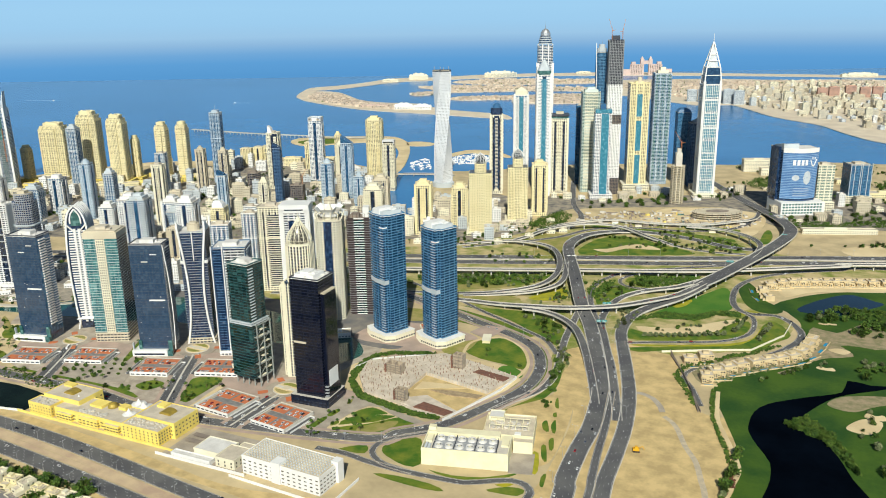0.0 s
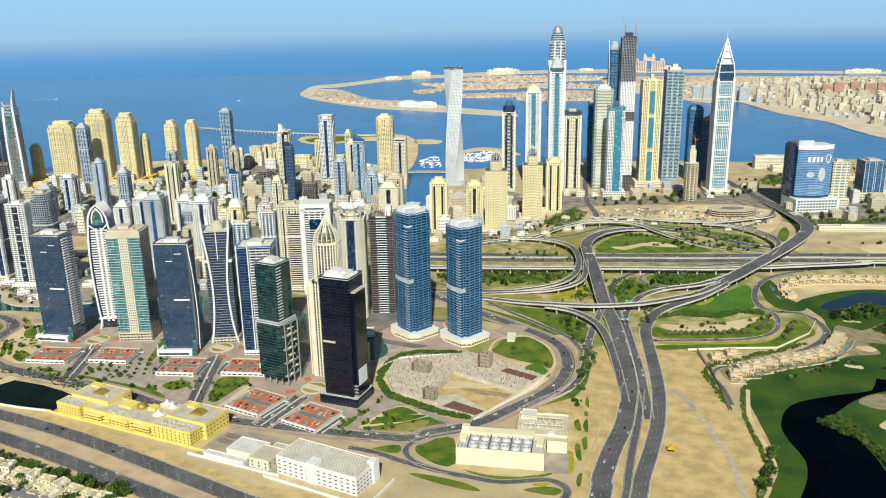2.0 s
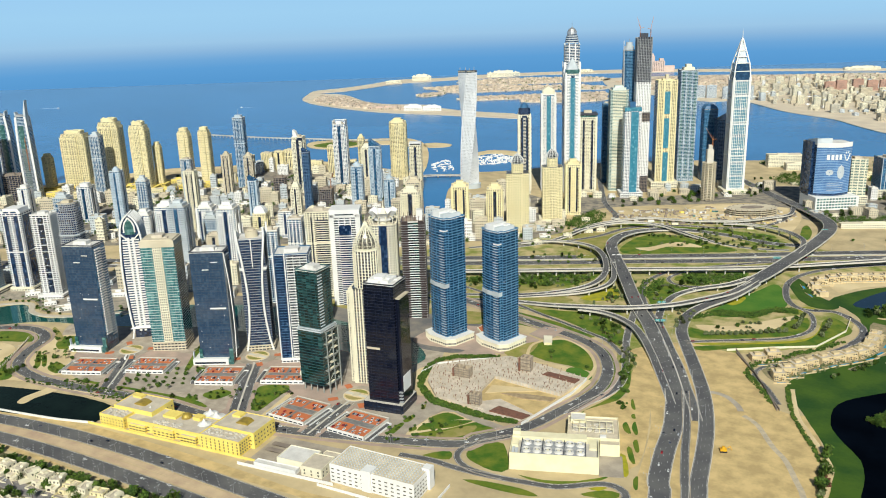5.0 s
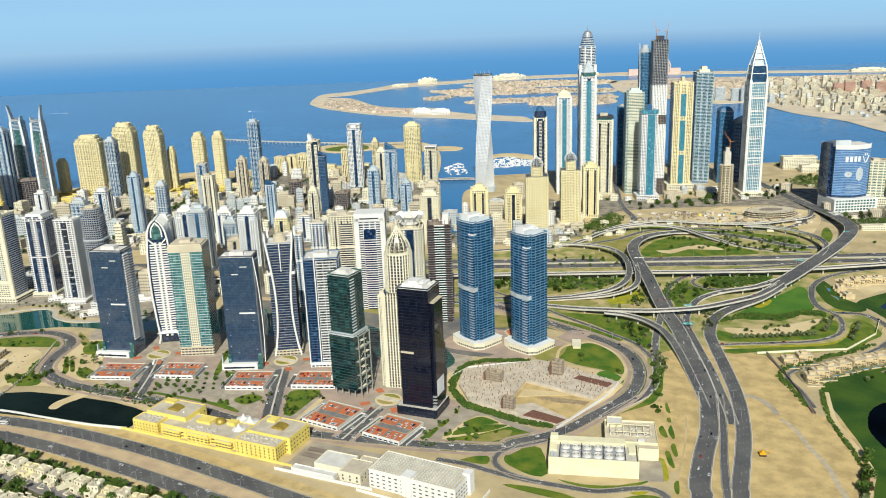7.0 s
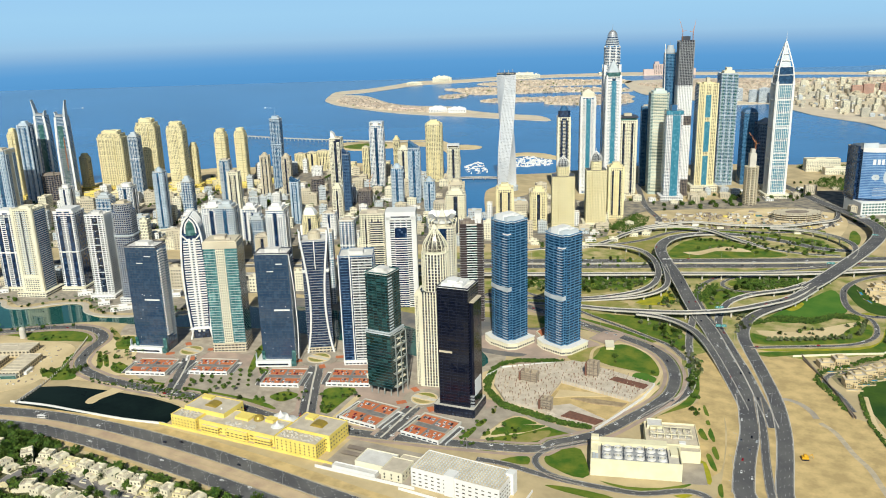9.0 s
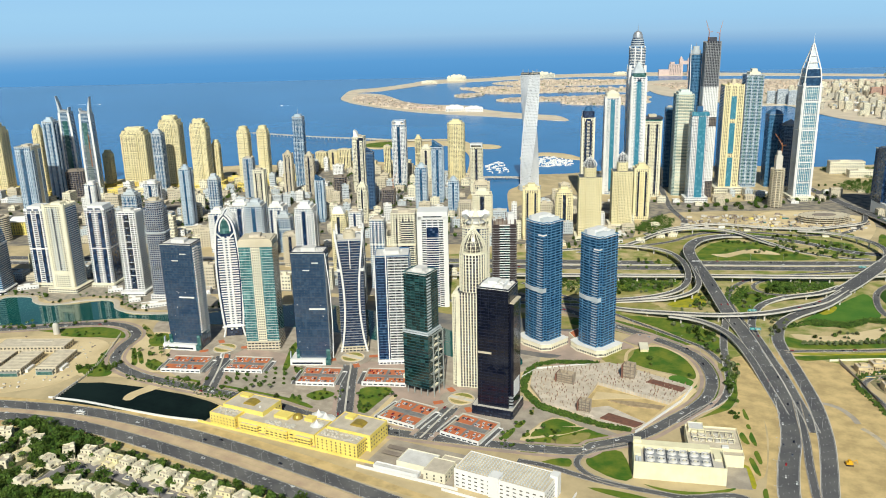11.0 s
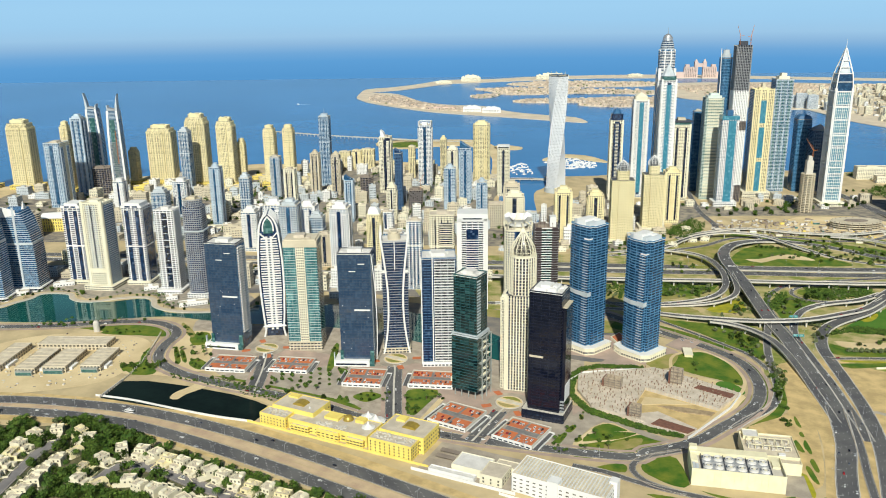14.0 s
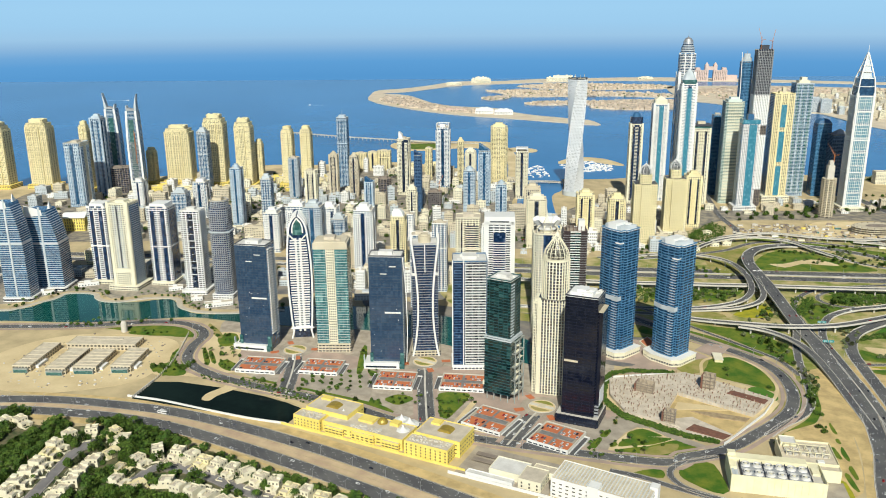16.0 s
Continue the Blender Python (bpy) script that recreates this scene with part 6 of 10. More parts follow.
simple("blue_tower", "slim pale blue banded tower with a stepped roof", "greyblue", -1602.8, 958, 22, 22, 156, rot=24, tops="steps")
t = simple("corner_tower", "blue and cream tower seen at its corner", "greyblue", -1558, 871.7, 30, 36, 122, rot=24)
strip(t, "cream_face", rect(30, 36), [(1, 0.1, 0.95)], 6, 121, 0.7, BEIGE)
balconies(t, rect(30, 36), [(1, 0.1, 0.95)], 6, 121, CREAM, thick=1.1, depth=1.3)
simple("grey_tower", "grey unfinished concrete tower", "grey", -1443, 1083, 20, 20, 124, rot=24, tops="steps")
simple("white_block", "white mid-rise tower with a small mast", "white", -1413, 890, 18, 18, 57, tops="spire")
simple("white_tower", "white tower with blue glass bays", "whiteblue", -1281, 916, 23, 23, 64, tops="spire")
simple("slim_tower", "slim grey-blue tower with a rounded head", "greyblue", -1174, 897, 17, 17, 100, tops="drum")
simple("slim_tower", "slim grey tower with a stepped head", "grey", -1075, 863, 16, 16, 96, tops="steps")
simple("grey_tower", "grey tower with a flat roof", "grey", -1230.8, 1113, 18, 18, 82)
simple("cream_tower", "slim pale cream tower", "cream", -1040, 932, 17, 17, 101)
simple("white_block", "white stepped apartment tower", "white", -969, 887, 25, 25, 56, tops="steps")
simple("white_block", "white stepped apartment tower", "white", -1012, 803, 22, 22, 60, tops="steps")
simple("grey_tower", "grey grid-fronted apartment tower", "grey", -905, 770, 25, 25, 88, tops="steps")
simple("grey_tower", "pale grey grid-fronted apartment tower", "white", -830, 787, 25, 25, 88, tops="steps")
for x, y, h in ((-1160, 1148, 88), (-1144, 1193, 80)):
    simple("beige_tower", "slim beige tower with a pale head", "beige", x, y, 15.5, 15.5, h, tops="drum")
simple("spire_tower", "blue-grey tower with a sharp mast", "greyblue", -1221, 1261, 21, 21, 146, tops="spire")
t = simple("cream_tower", "cream tower with a notched white head", "cream", -1067, 1258, 22, 26, 112)
strip(t, "glass_strip", rect(22, 26), [(0, 0.55, 1.0)], 10, 112, 0.7, G_SMOKE)
part("head", Geo().loft([[(-9, -9, 112), (0, -9, 112), (0, 6, 112), (-9, 6, 112)], [(-9, -9, 127), (-3, -9, 122), (-3, 6, 122), (-9, 6, 127)]]), WHITE, t)
simple("curved_dark_tower", "dark slim tower with a curved white edge", "dark", -960, 1139, 13, 14, 104, tops="slant")
simple("pale_green_tower", "small pale cream and green tower", "cream", -913.6, 1044, 15, 15, 62, tops="steps")
simple("teal_block", "small grey-blue glass tower", "greyblue", -985, 1019, 14, 14, 72, tops="slant")
t = simple("white_tower", "white tower with blue glass bays and a framed roof", "whiteblue", -1028, 1349, 26, 26, 128)
part("roof_frame", Geo().box(-13.4, -13.4, 128, -12, 13.4, 136).box(12, -13.4, 128, 13.4, 13.4, 136).box(-13.4, -13.4, 134.6, 13.4, -12, 136).box(-13.4, 12, 134.6, 13.4, 13.4, 136).box(-5, -13.6, 128, 5, -12.4, 136), WHITE, t)
for x, y, w, d, h, style, words in ((-961, 800, 28, 22, 77, "white", "white stepped apartment tower"), (-869, 958, 20, 18, 42, "white", "small white apartment tower"), (-1282, 868, 26, 20, 53, "grey", "grey mid-rise office block"),
                             (-684, 876, 14, 16, 62, "whiteblue", "slim white and blue tower"), (-918, 844, 20, 18, 53, "grey", "grey mid-rise apartment tower"), (-861, 790, 20, 18, 46, "beige", "brown-beige mid-rise city block"),
                             (-671, 1016, 28, 22, 76, "cream", "pale cream mid-rise tower"), (-1305, 1440, 26, 16, 40, "ycream", "yellow-cream beach hotel block"), (-1279, 1452, 21, 16, 43, "ycream", "yellow-cream beach hotel block"),
                             (-1258, 1468, 30, 16, 45, "ycream", "yellow-cream beach hotel block"), (-741, 1102, 30, 20, 39, "beige", "beige mid-rise block beside the canal")):
    simple("mid_rise", words, style, x, y, w, d, h, tops="steps" if h > 50 else "")
t = tower("frame_block", "round brown concrete frame under construction", -1083, 1210, 24, 38, oval(27, 27, 14), G_SMOKE, 0.9, BROWN, 3.4, 0.5, (5, 0.8, 0.5), BROWN, BROWN, group=GRID)
t = tower("frame_block", "brown concrete frame under construction", -945, 1173, 24, 31, rect(24, 20), G_SMOKE, 0.8, BROWN, 3.4, 0.5, (4, 0.8, 0.5), BROWN, BROWN, group=GRID)
crane(t, 8, 6, 28, 18, 20, 1.2, 0.7)
t = tower("sports_hall", "yellow hall with a white sloping roof", -1402, 742, 30, 22, rect(40, 26), G_SMOKE, 1.6, YELLOW, 5, 0.4, (4, 2.4, 0.5), YELLOW, WROOF, group="", plant=False)
part("sloping_roof", Geo().loft([[(-22, -15, 23), (22, -15, 23), (22, 15, 23), (-22, 15, 23)], [(-18, -2, 29), (22, -2, 31), (22, 2, 31), (-18, 2, 29)]]), WHITE, t, "white sloping roof")
tower("drum_block", "round beige block with a banded front", -1391, 692, 30, 40, oval(32, 30, 18), G_SMOKE, 1.5, BEIGE, 3.4, 0.5, (0, 0, 0), BEIGE, ROOF, group="")
simple("yellow_block", "small yellow-cream apartment tower", "ycream", -1106, 1420, 14, 14, 68)
simple("yellow_block", "slim yellow-cream apartment tower", "ycream", -1027, 1423, 13, 13, 88, tops="steps")
simple("cream_tower", "pale cream apartment tower block", "cream", -953, 1330, 20, 20, 84, tops="steps")
simple("domed_blue_tower", "grey-blue tower with a rounded head", "greyblue", -865.7, 1162, 19, 19, 80, tops="drum")
simple("slant_tower", "pale blue glass tower with a slanted roof", "greyblue", -876, 1241, 20, 20, 104, tops="slant")
t = simple("yellow_tower", "yellow-cream tower with dark balconies and stepped roof", "ycream", -946, 1445, 34, 30, 122, ch=4, tops="steps")
balconies(t, rect(34, 30, 4), [(0, 0.0, 0.3), (0, 0.7, 1.0), (2, 0, 1)], 6, 120, YCREAM, thick=1.2, depth=1.8)
t = simple("white_tower", "pale tower with a square roof frame", "cream", -841, 1334, 22, 22, 93)
part("roof_frame", Geo().box(-11.6, -11.6, 98, 11.6, 11.6, 100).box(-11.6, -11.6, 93, -10, -10, 98).box(10, -11.6, 93, 11.6, -10, 98).box(10, 10, 93, 11.6, 11.6, 98).box(-11.6, 10, 93, -10, 11.6, 98), WHITE, t)
simple("round_tower", "grey-blue tower with a round top", "greyblue", -814, 1187, 17, 17, 55, tops="drum")
simple("beige_tower", "beige and white apartment tower", "beige", -724, 1120, 25, 25, 68, tops="steps")
t = simple("yellow_striped_tower", "yellow-cream tower with a curved white roof", "ycream", -780, 797, 18, 19, 82)
part("roof_shell", Geo().loft([[(-8, -8, 82), (8, -8, 82), (8, 8, 82), (-8, 8, 82)], [(-8, -7, 88), (6, -7, 88), (6, 7, 88), (-8, 7, 88)], [(-6, -4, 92), (2, -4, 92), (2, 4, 92), (-6, 4, 92)]]), WHITE, t)
simple("banded_block", "white and teal banded office tower", "whiteblue", -695, 763, 18, 17, 90)
t = simple("beige_tower", "cream office tower with dark bands", "cream", -646, 748, 29, 24, 107, rot=27)
strip(t, "dark_bay", rect(29, 24), [(0, 0.4, 0.95)], 6, 98, 0.6, G_SMOKE)
balconies(t, rect(29, 24), [(0, 0.4, 0.95)], 6, 98, CREAM, thick=1.1, depth=0.8)
simple("banded_block", "white and teal banded office tower", "whiteblue", -688, 702, 22, 18, 90, rot=30)
simple("cream_tower", "yellow-cream apartment tower with stepped top", "ycream", -612, 1068, 25, 26, 78, tops="steps")
simple("cream_tower", "yellow-cream apartment tower with stepped top", "ycream", -585, 1140, 25, 24, 62, tops="steps")

for x, y, w, d, h in ((-531, 1106, 34, 27, 98), (-510, 1204, 32, 26, 92)):
    p = [(-w / 2, -d / 2), (-w * 0.2, -d / 2), (-w * 0.2, -d / 2 - 3), (w * 0.2, -d / 2 - 3), (w * 0.2, -d / 2), (w / 2, -d / 2), (w / 2, d / 2), (-w / 2, d / 2)]
    t = tower("domed_tower", "yellow-cream tower with a white ribbed dome", x, y, 24, h, p, G_BROWN, 1.3, YCREAM, 2.6, 0.4, (2.7, 1.2, 0.45), YCREAM, YCREAM, (w + 10, d + 12, 5, CREAM), group=GRID,
              stack=[(rect(w * 0.5, d * 0.8, 3), h, h + 12)], plant=False)
    dome_ribs(t, w * 0.30, h + 12.5, 17, WHITE, 12, core_m=G_GREY, prof=((0.86, 0.0), (1.0, 0.16), (1.02, 0.32), (0.92, 0.48), (0.72, 0.64), (0.46, 0.79), (0.20, 0.92), (0.04, 1.0)))
simple("cream_tower", "yellow-cream tower with a pale glazed roof", "ycream", -494, 1262, 25, 24, 86, tops="steps")

t = simple("navy_topped_tower", "cream tower with a navy glass head", "cream", -636, 1396, 23, 23, 150)
strip(t, "glass_strip", rect(23, 23), [(0, 0.3, 0.7), (1, 0.3, 0.7)], 10, 150, 0.8, G_NAVY)
part("head", Geo().prism(rect(22, 22, 4), 150, 164), G_NAVY, t)
part("dome", Geo().loft([[(r * math.cos(a * 0.524), r * math.sin(a * 0.524), z) for a in range(12)] for r, z in ((8, 164), (7, 168), (4.5, 171.5), (0.4, 173))]), BLUESLAB, t)
t = simple("white_tower", "white tower with a blue centre strip and cream cap", "whiteblue", -605, 1442, 27, 27, 184)
strip(t, "glass_strip", rect(27, 27), [(0, 0.34, 0.66), (1, 0.34, 0.66)], 10, 182, 0.8, G_AQUA)
strip(t, "corner_pier", rect(27, 27), [(0, 0, 0.1), (0, 0.9, 1), (1, 0.9, 1), (3, 0.9, 1)], 0, 188, 1.0, WHITE)
part("cap", Geo().prism(rect(24, 24, 2), 185, 193), CREAM, t)
pyramid(t, "cap_roof", 23, 193, 7, CREAM)
mast(t, 199, 208, 0.4)

# the tallest pair
t = simple("domed_skyscraper", "very tall white and blue tower with a ringed dome", "whiteblue", -568.7, 1470, 30, 30, 236, plant=False)
strip(t, "corner_pier", rect(30, 30), [(0, 0, 0.12), (0, 0.88, 1), (1, 0, 0.12), (1, 0.88, 1), (3, 0, 0.12), (3, 0.88, 1)], 0, 244, 1.2, WHITE)
strip(t, "glass_strip", rect(30, 30), [(0, 0.3, 0.7), (1, 0.3, 0.7), (3, 0.3, 0.7)], 5, 236, 0.9, G_BLUE)
part("upper_shaft", Geo().prism(rect(28, 28, 4), 236, 276), G_BLUE, t)
g = Geo()
for i in range(8):
    a = 2 * math.pi * (i + 0.5) / 8
    g.rod((14.6 * math.cos(a), 14.6 * math.sin(a), 236), (14.6 * math.cos(a), 14.6 * math.sin(a), 278), 1.4, n=4)
for k in range(14):
    g.prism(grow(rect(28, 28, 4), 0.4), 238 + 2.8 * k, 239 + 2.8 * k)
part("upper_frame", g, WHITE, t, kind="stuff")
for z, r in ((278, 13.5), (282, 12.8), (286, 12), (290, 10.5)):
    part("dome_ring", Geo().prism(oval(2 * r, 2 * r, 20), z, z + 2.2), LGREY, t)
    part("dome_gallery", Geo().prism(oval(2 * r - 2, 2 * r - 2, 20), z + 2.2, z + 4), G_NAVY, t)
part("dome", Geo().loft([[(r * math.cos(a * 0.314), r * math.sin(a * 0.314), z) for a in range(20)] for r, z in ((9.8, 294), (9, 299), (6.5, 303.5), (3, 306), (0.6, 307))]), STEEL, t, "silver metal dome")
mast(t, 306, 319, 0.6)
t = simple("pyramid_skyscraper", "tall white and aqua tower with a pyramid roof", "whiteblue", -549.8, 1418, 27, 27, 224, plant=False)
strip(t, "glass_strip", rect(27, 27), [(0, 0.28, 0.72), (1, 0.28, 0.72)], 5, 218, 0.9, G_AQUA)
strip(t, "corner_pier", rect(27, 27), [(0, 0, 0.1), (0, 0.9, 1), (1, 0.9, 1)], 0, 228, 1.2, WHITE)
part("cap", Geo().prism(rect(25, 25, 3), 224, 233), G_TEAL, t)
part("cap_roof", Geo().loft([[(r * math.cos(a * 0.785), r * math.sin(a * 0.785), z) for a in range(8)] for r, z in ((12.5, 233), (9, 241), (4, 249), (0.3, 254))]), LGREY, t)
t = simple("flat_roofed_tower", "cream tower with a dark overhanging roof", "cream", -530, 1450, 33, 33, 142)
part("roof_slab", Geo().prism(grow(rect(33, 33), 1.6), 148, 150.5), DGREY, t)
part("top_glazing", Geo().prism(rect(32, 32), 142, 148), G_TEAL, t)
part("lift_core", Geo().box(-6, -4, 150, 8, 8, 155), BEIGE, t)
simple("navy_tower", "slim navy glass tower", "navy", -520, 1546, 17, 17, 158)
t = simple("pale_green_tower", "pale green and cream banded tower", "teal", -481, 1486, 33, 33, 190, ch=3, tops="steps")
balconies(t, rect(33, 33, 3), [(0, 0.05, 0.95), (2, 0.1, 0.9)], 6, 190, CREAM, thick=1.2, depth=1.0)
p = rect(29, 24)
t = tower("aqua_tower", "white tower with a broad aqua glass face", -440, 1434, 24, 158, p, G_NAVY, 1.1, WHITE, 2.7, 0.4, (3, 1.0, 0.5), WHITE, G_BLUE, (42, 36, 9, WHITE), group=GRID)
strip(t, "glass_face", p, [(0, 0.36, 0.84)], 9, 157, 1.0, G_AQUA, "bright aqua glass facade")
# left face in its own blue: sky-lit shade put into the glass colour
strip(t, "side_face", p, [(3, 0.0, 1.0)], 9, 158, 0.8, G_SKY)
balconies(t, p, [(3, 0.0, 1.0)], 9, 157, BLUEGREY, thick=0.8, depth=1.1)
part("head", Geo().prism(grow(p, 0.5), 158, 165), G_AQUA, t)
part("head_block", Geo().box(-5, -4, 165, 5, 8, 174), BLUESLAB, t)
# unfinished skyscraper, clad in stages
p = rect(26, 26)
t = thing("unfinished_skyscraper", -435, 1481, 0, 24, "unfinished skyscraper, dark concrete frame above white cladding", "tower", GRID)
for z0, z1, m, bm in ((0, 32, BLACKSLAB, BROWN), (32, 134, G_GREY, WHITE), (134, 151, BLACKSLAB, BROWN), (151, 206, G_GREY, WHITE), (206, 286, BLACKSLAB, GREY)):
    part("shaft", Geo().prism(p if z0 < 200 else rect(25, 25), z0, z1), m, t)
    g = Geo()
    for k in range(int((z1 - z0) / 2.8)):
        g.prism(grow(p, 0.4), z0 + 2.8 * k, z0 + 2.8 * k + (1.2 if bm is WHITE else 0.6))
    for e in range(4):
        for j in range(9):
            panel(g, p, e, (j + 0.5) / 9 - (0.032 if bm is WHITE else 0.012), (j + 0.5) / 9 + (0.032 if bm is WHITE else 0.012), z0, z1, 0.6)
    part("facade_grid", g, bm, t, kind="stuff")
part("core", Geo().box(-7, -7, 286, 6, 7, 293), DGREY, t)
crane(t, -9, -10, 280, 22, 22, 2.6, 1.25)
crane(t, 10, -9, 280, 20, 22, 0.4, 1.35)
t = simple("twisted_blue_tower", "tall navy glass tower with white edges", "navy", -467, 1500, 21, 21, 262, ch=5, plant=False)
for s, e in ((1, 0), (-1, 0)):
    rib(t, [(s * (10.8 + 1.2 * math.sin(z / 40)), -10.8, z) for z in range(0, 281, 20)], 0.8, WHITE)
part("crown", Geo().prism(oval(18, 18, 12), 262, 270).prism(oval(12, 12, 12), 270, 277), LGREY, t)
mast(t, 277, 284, 0.5)
p = rect(36, 29)
t = tower("cream_skyscraper", "yellow-cream tower with stacked blue glass panels", -403, 1536, 24, 204, p, G_BROWN, 1.1, YCREAM, 2.7, 0.4, (3, 1.2, 0.5), YCREAM, YCREAM, (52, 40, 13, CREAM), group=GRID)
for z0, z1 in ((14, 70), (78, 135), (143, 185)):
    strip(t, "glass_panel", p, [(0, 0.36, 0.64)], z0, z1, 1.0, G_AQUA, "tall aqua glass panel")
# blue glass here paints the sky-lit shade of the left face
strip(t, "side_face", p, [(3, 0.0, 1.0)], 12, 203, 0.8, G_SKY)
balconies(t, p, [(3, 0.0, 1.0)], 12, 202, BEIGE, thick=0.8, depth=1.1)
for u in (0.0, 0.3, 0.64, 0.93):
    strip(t, "pilaster", p, [(0, u, u + 0.06)], 12, 207, 1.4, YCREAM)
part("roof_pylon", Geo().box(-3, -6, 204, 3, 2, 216), BEIGE, t)
t = simple("grey_green_tower", "tall blue-grey tower with a broken roofline", "greyblue", -380, 1618, 32, 32, 218, tops="")
strip(t, "glass_strip", rect(32, 32), [(0, 0.06, 0.28), (0, 0.4, 0.6), (0, 0.72, 0.94), (1, 0.1, 0.9)], 6, 217, 0.55, G_TEAL)
balconies(t, rect(32, 32), [(0, 0.0, 1.0), (1, 0.0, 1.0), (3, 0, 1)], 6, 217, BLUEGREY, thick=0.8, depth=0.8)
part("crown", Geo().prism(rect(20, 20), 218, 224).prism(rect(10, 14), 224, 230), CREAM, t)
t = simple("navy_tower", "navy glass tower with rounded shoulders", "navy", -337.6, 1635, 26, 26, 142)
part("shoulder", Geo().loft([[(-13, -13, 142), (13, -13, 142), (13, 13, 142), (-13, 13, 142)], [(-10, -11, 148), (10, -11, 148), (10, 11, 148), (-10, 11, 148)], [(-5, -8, 151), (5, -8, 151), (5, 8, 151), (-5, 8, 151)]]), BLUESLAB, t)
t = simple("navy_tower", "broad grey-navy glass tower", "dark", -305, 1621, 33, 33, 124)
pyramid(t, "cap_roof", 24, 126, 9, GREY)
# concrete shell under construction
t = thing("concrete_shell", -301, 1442, 0, 24, "round concrete tower shell under construction", "tower", GRID)
part("core", Geo().prism(rect(11, 11), 0, 92).prism(rect(7, 7), 92, 100), CONCRETE, t)
for k in range(23):
    part("floor_slab", Geo().prism(oval(25, 25, 18), 3 * k + 2, 3 * k + 2.9), BEIGE, t)
for i in range(10):
    a = 2 * math.pi * i / 10
    part("column", Geo().obox(11 * math.cos(a), 11 * math.sin(a), 0, 1.4, 1.4, 69, a), BEIGE, t)
crane(t, 3, -3, 98, 12, 24, 2.5, 0.95)
# white tower with an open pyramid spire
p = rect(29, 29)
t = tower("spired_skyscraper", "white-framed blue glass tower with a pyramid spire", -270, 1524, 24, 205, p, G_SKY, 0.9, WHITE, 2.8, 0.5, (9, 1.4, 0.8), WHITE, LGREY, (44, 42, 8, CREAM), group=GRID, plant=False)
strip(t, "corner_pier", p, [(0, 0, 0.09), (0, 0.91, 1), (1, 0, 0.09), (1, 0.91, 1), (3, 0, 0.09), (3, 0.91, 1)], 0, 212, 1.6, WHITE)
for z in (70, 128, 178, 205):
    part("belt", Geo().prism(grow(p, 1.7), z, z + 2.2), WHITE, t)
for k in range(4):
    for i in range(4):
        part("glass_panel", Geo().box(-11.6 + 12 * (i % 2), -15.3, 12 + 49 * k + 24 * (i // 2), -0.4 + 12 * (i % 2), -14.6, 33 + 49 * k + 24 * (i // 2)), G_AQUA, t)
g = Geo()
for e in (0, 1, 3):
    for k in range(7):
        panel(g, p, e, 0.1 + 0.8 * (k + 0.5) / 7 - 0.011, 0.1 + 0.8 * (k + 0.5) / 7 + 0.011, 8, 205, 1.15)
    shelves(g, p, e, 0.08, 0.92, 10, 204, 5.6, 0.7, 1.1)
part("mullion_grid", g, WHITE, t, kind="stuff")
part("upper_shaft", Geo().loft([[(-w, -w, z), (w, -w, z), (w, w, z), (-w, w, z)] for w, z in ((14, 207), (13, 222), (11.5, 236))]), G_BLUE, t)
for s, u in ((-1, -1), (1, -1), (1, 1), (-1, 1)):
    rib(t, [(s * w, u * w, z) for w, z in ((14.4, 207), (13.4, 222), (11.9, 236), (7.8, 252), (3.6, 268), (0.5, 280))], 1.3, WHITE, name="spire_rib")
for z, w in ((222, 13.5), (236, 12), (247, 9.2), (258, 6.2)):
    part("spire_belt", Geo().prism(rect(2 * w, 2 * w), z, z + 1.2), WHITE, t)
part("spire_core", Geo().loft([[(-w, -w, z), (w, -w, z), (w, w, z), (-w, w, z)] for w, z in ((9, 236), (5, 256), (0.4, 276))]), LGREY, t)
mast(t, 274, 297, 0.9, WHITE)

# twisting tower beside the canal
t = thing("twisted_tower", -760, 1409, 0, 0, "pale grey tower twisting a quarter turn", "tower", GRID)
turn = lambda k: [(15 * math.cos(0.785 + 1.571 * i + k) * 1.25, 15 * math.sin(0.785 + 1.571 * i + k) * 1.1) for i in range(4)]
zs = [(z, radians(-30 + 95 * z / 232)) for z in range(0, 233, 4)]
part("glazing", Geo().loft([[(a, b, z) for a, b in turn(k)] for z, k in zs]), G_GREY, t)
g, col = Geo(), Geo()
for j in range(78):
    z = 2.9 * j + 2
    q = turn(radians(-30 + 95 * z / 232))
    g.prism(grow(q, 0.4), z, z + 1.75)
    for e in range(4):
        for m in range(9):
            panel(col, q, e, m / 9 + 0.02, m / 9 + 0.09, z, z + 2.9, 0.55)
part("slab_edging", g, PEARL, t, kind="stuff")
part("column_grid", col, PEARL, t, kind="stuff")
part("roof_frame", Geo().prism(turn(radians(65)), 230, 231).rod((-12, -8, 231), (-12, -8, 238), 0.4).rod((10, 9, 231), (10, 9, 238), 0.4).rod((9, -10, 231), (9, -10, 237), 0.4).rod((-9, 11, 231), (-9, 11, 237), 0.4), BEIGE, t)
part("podium", Geo().prism(oval(46, 40, 20), 0.1, 9), LGREY, t)

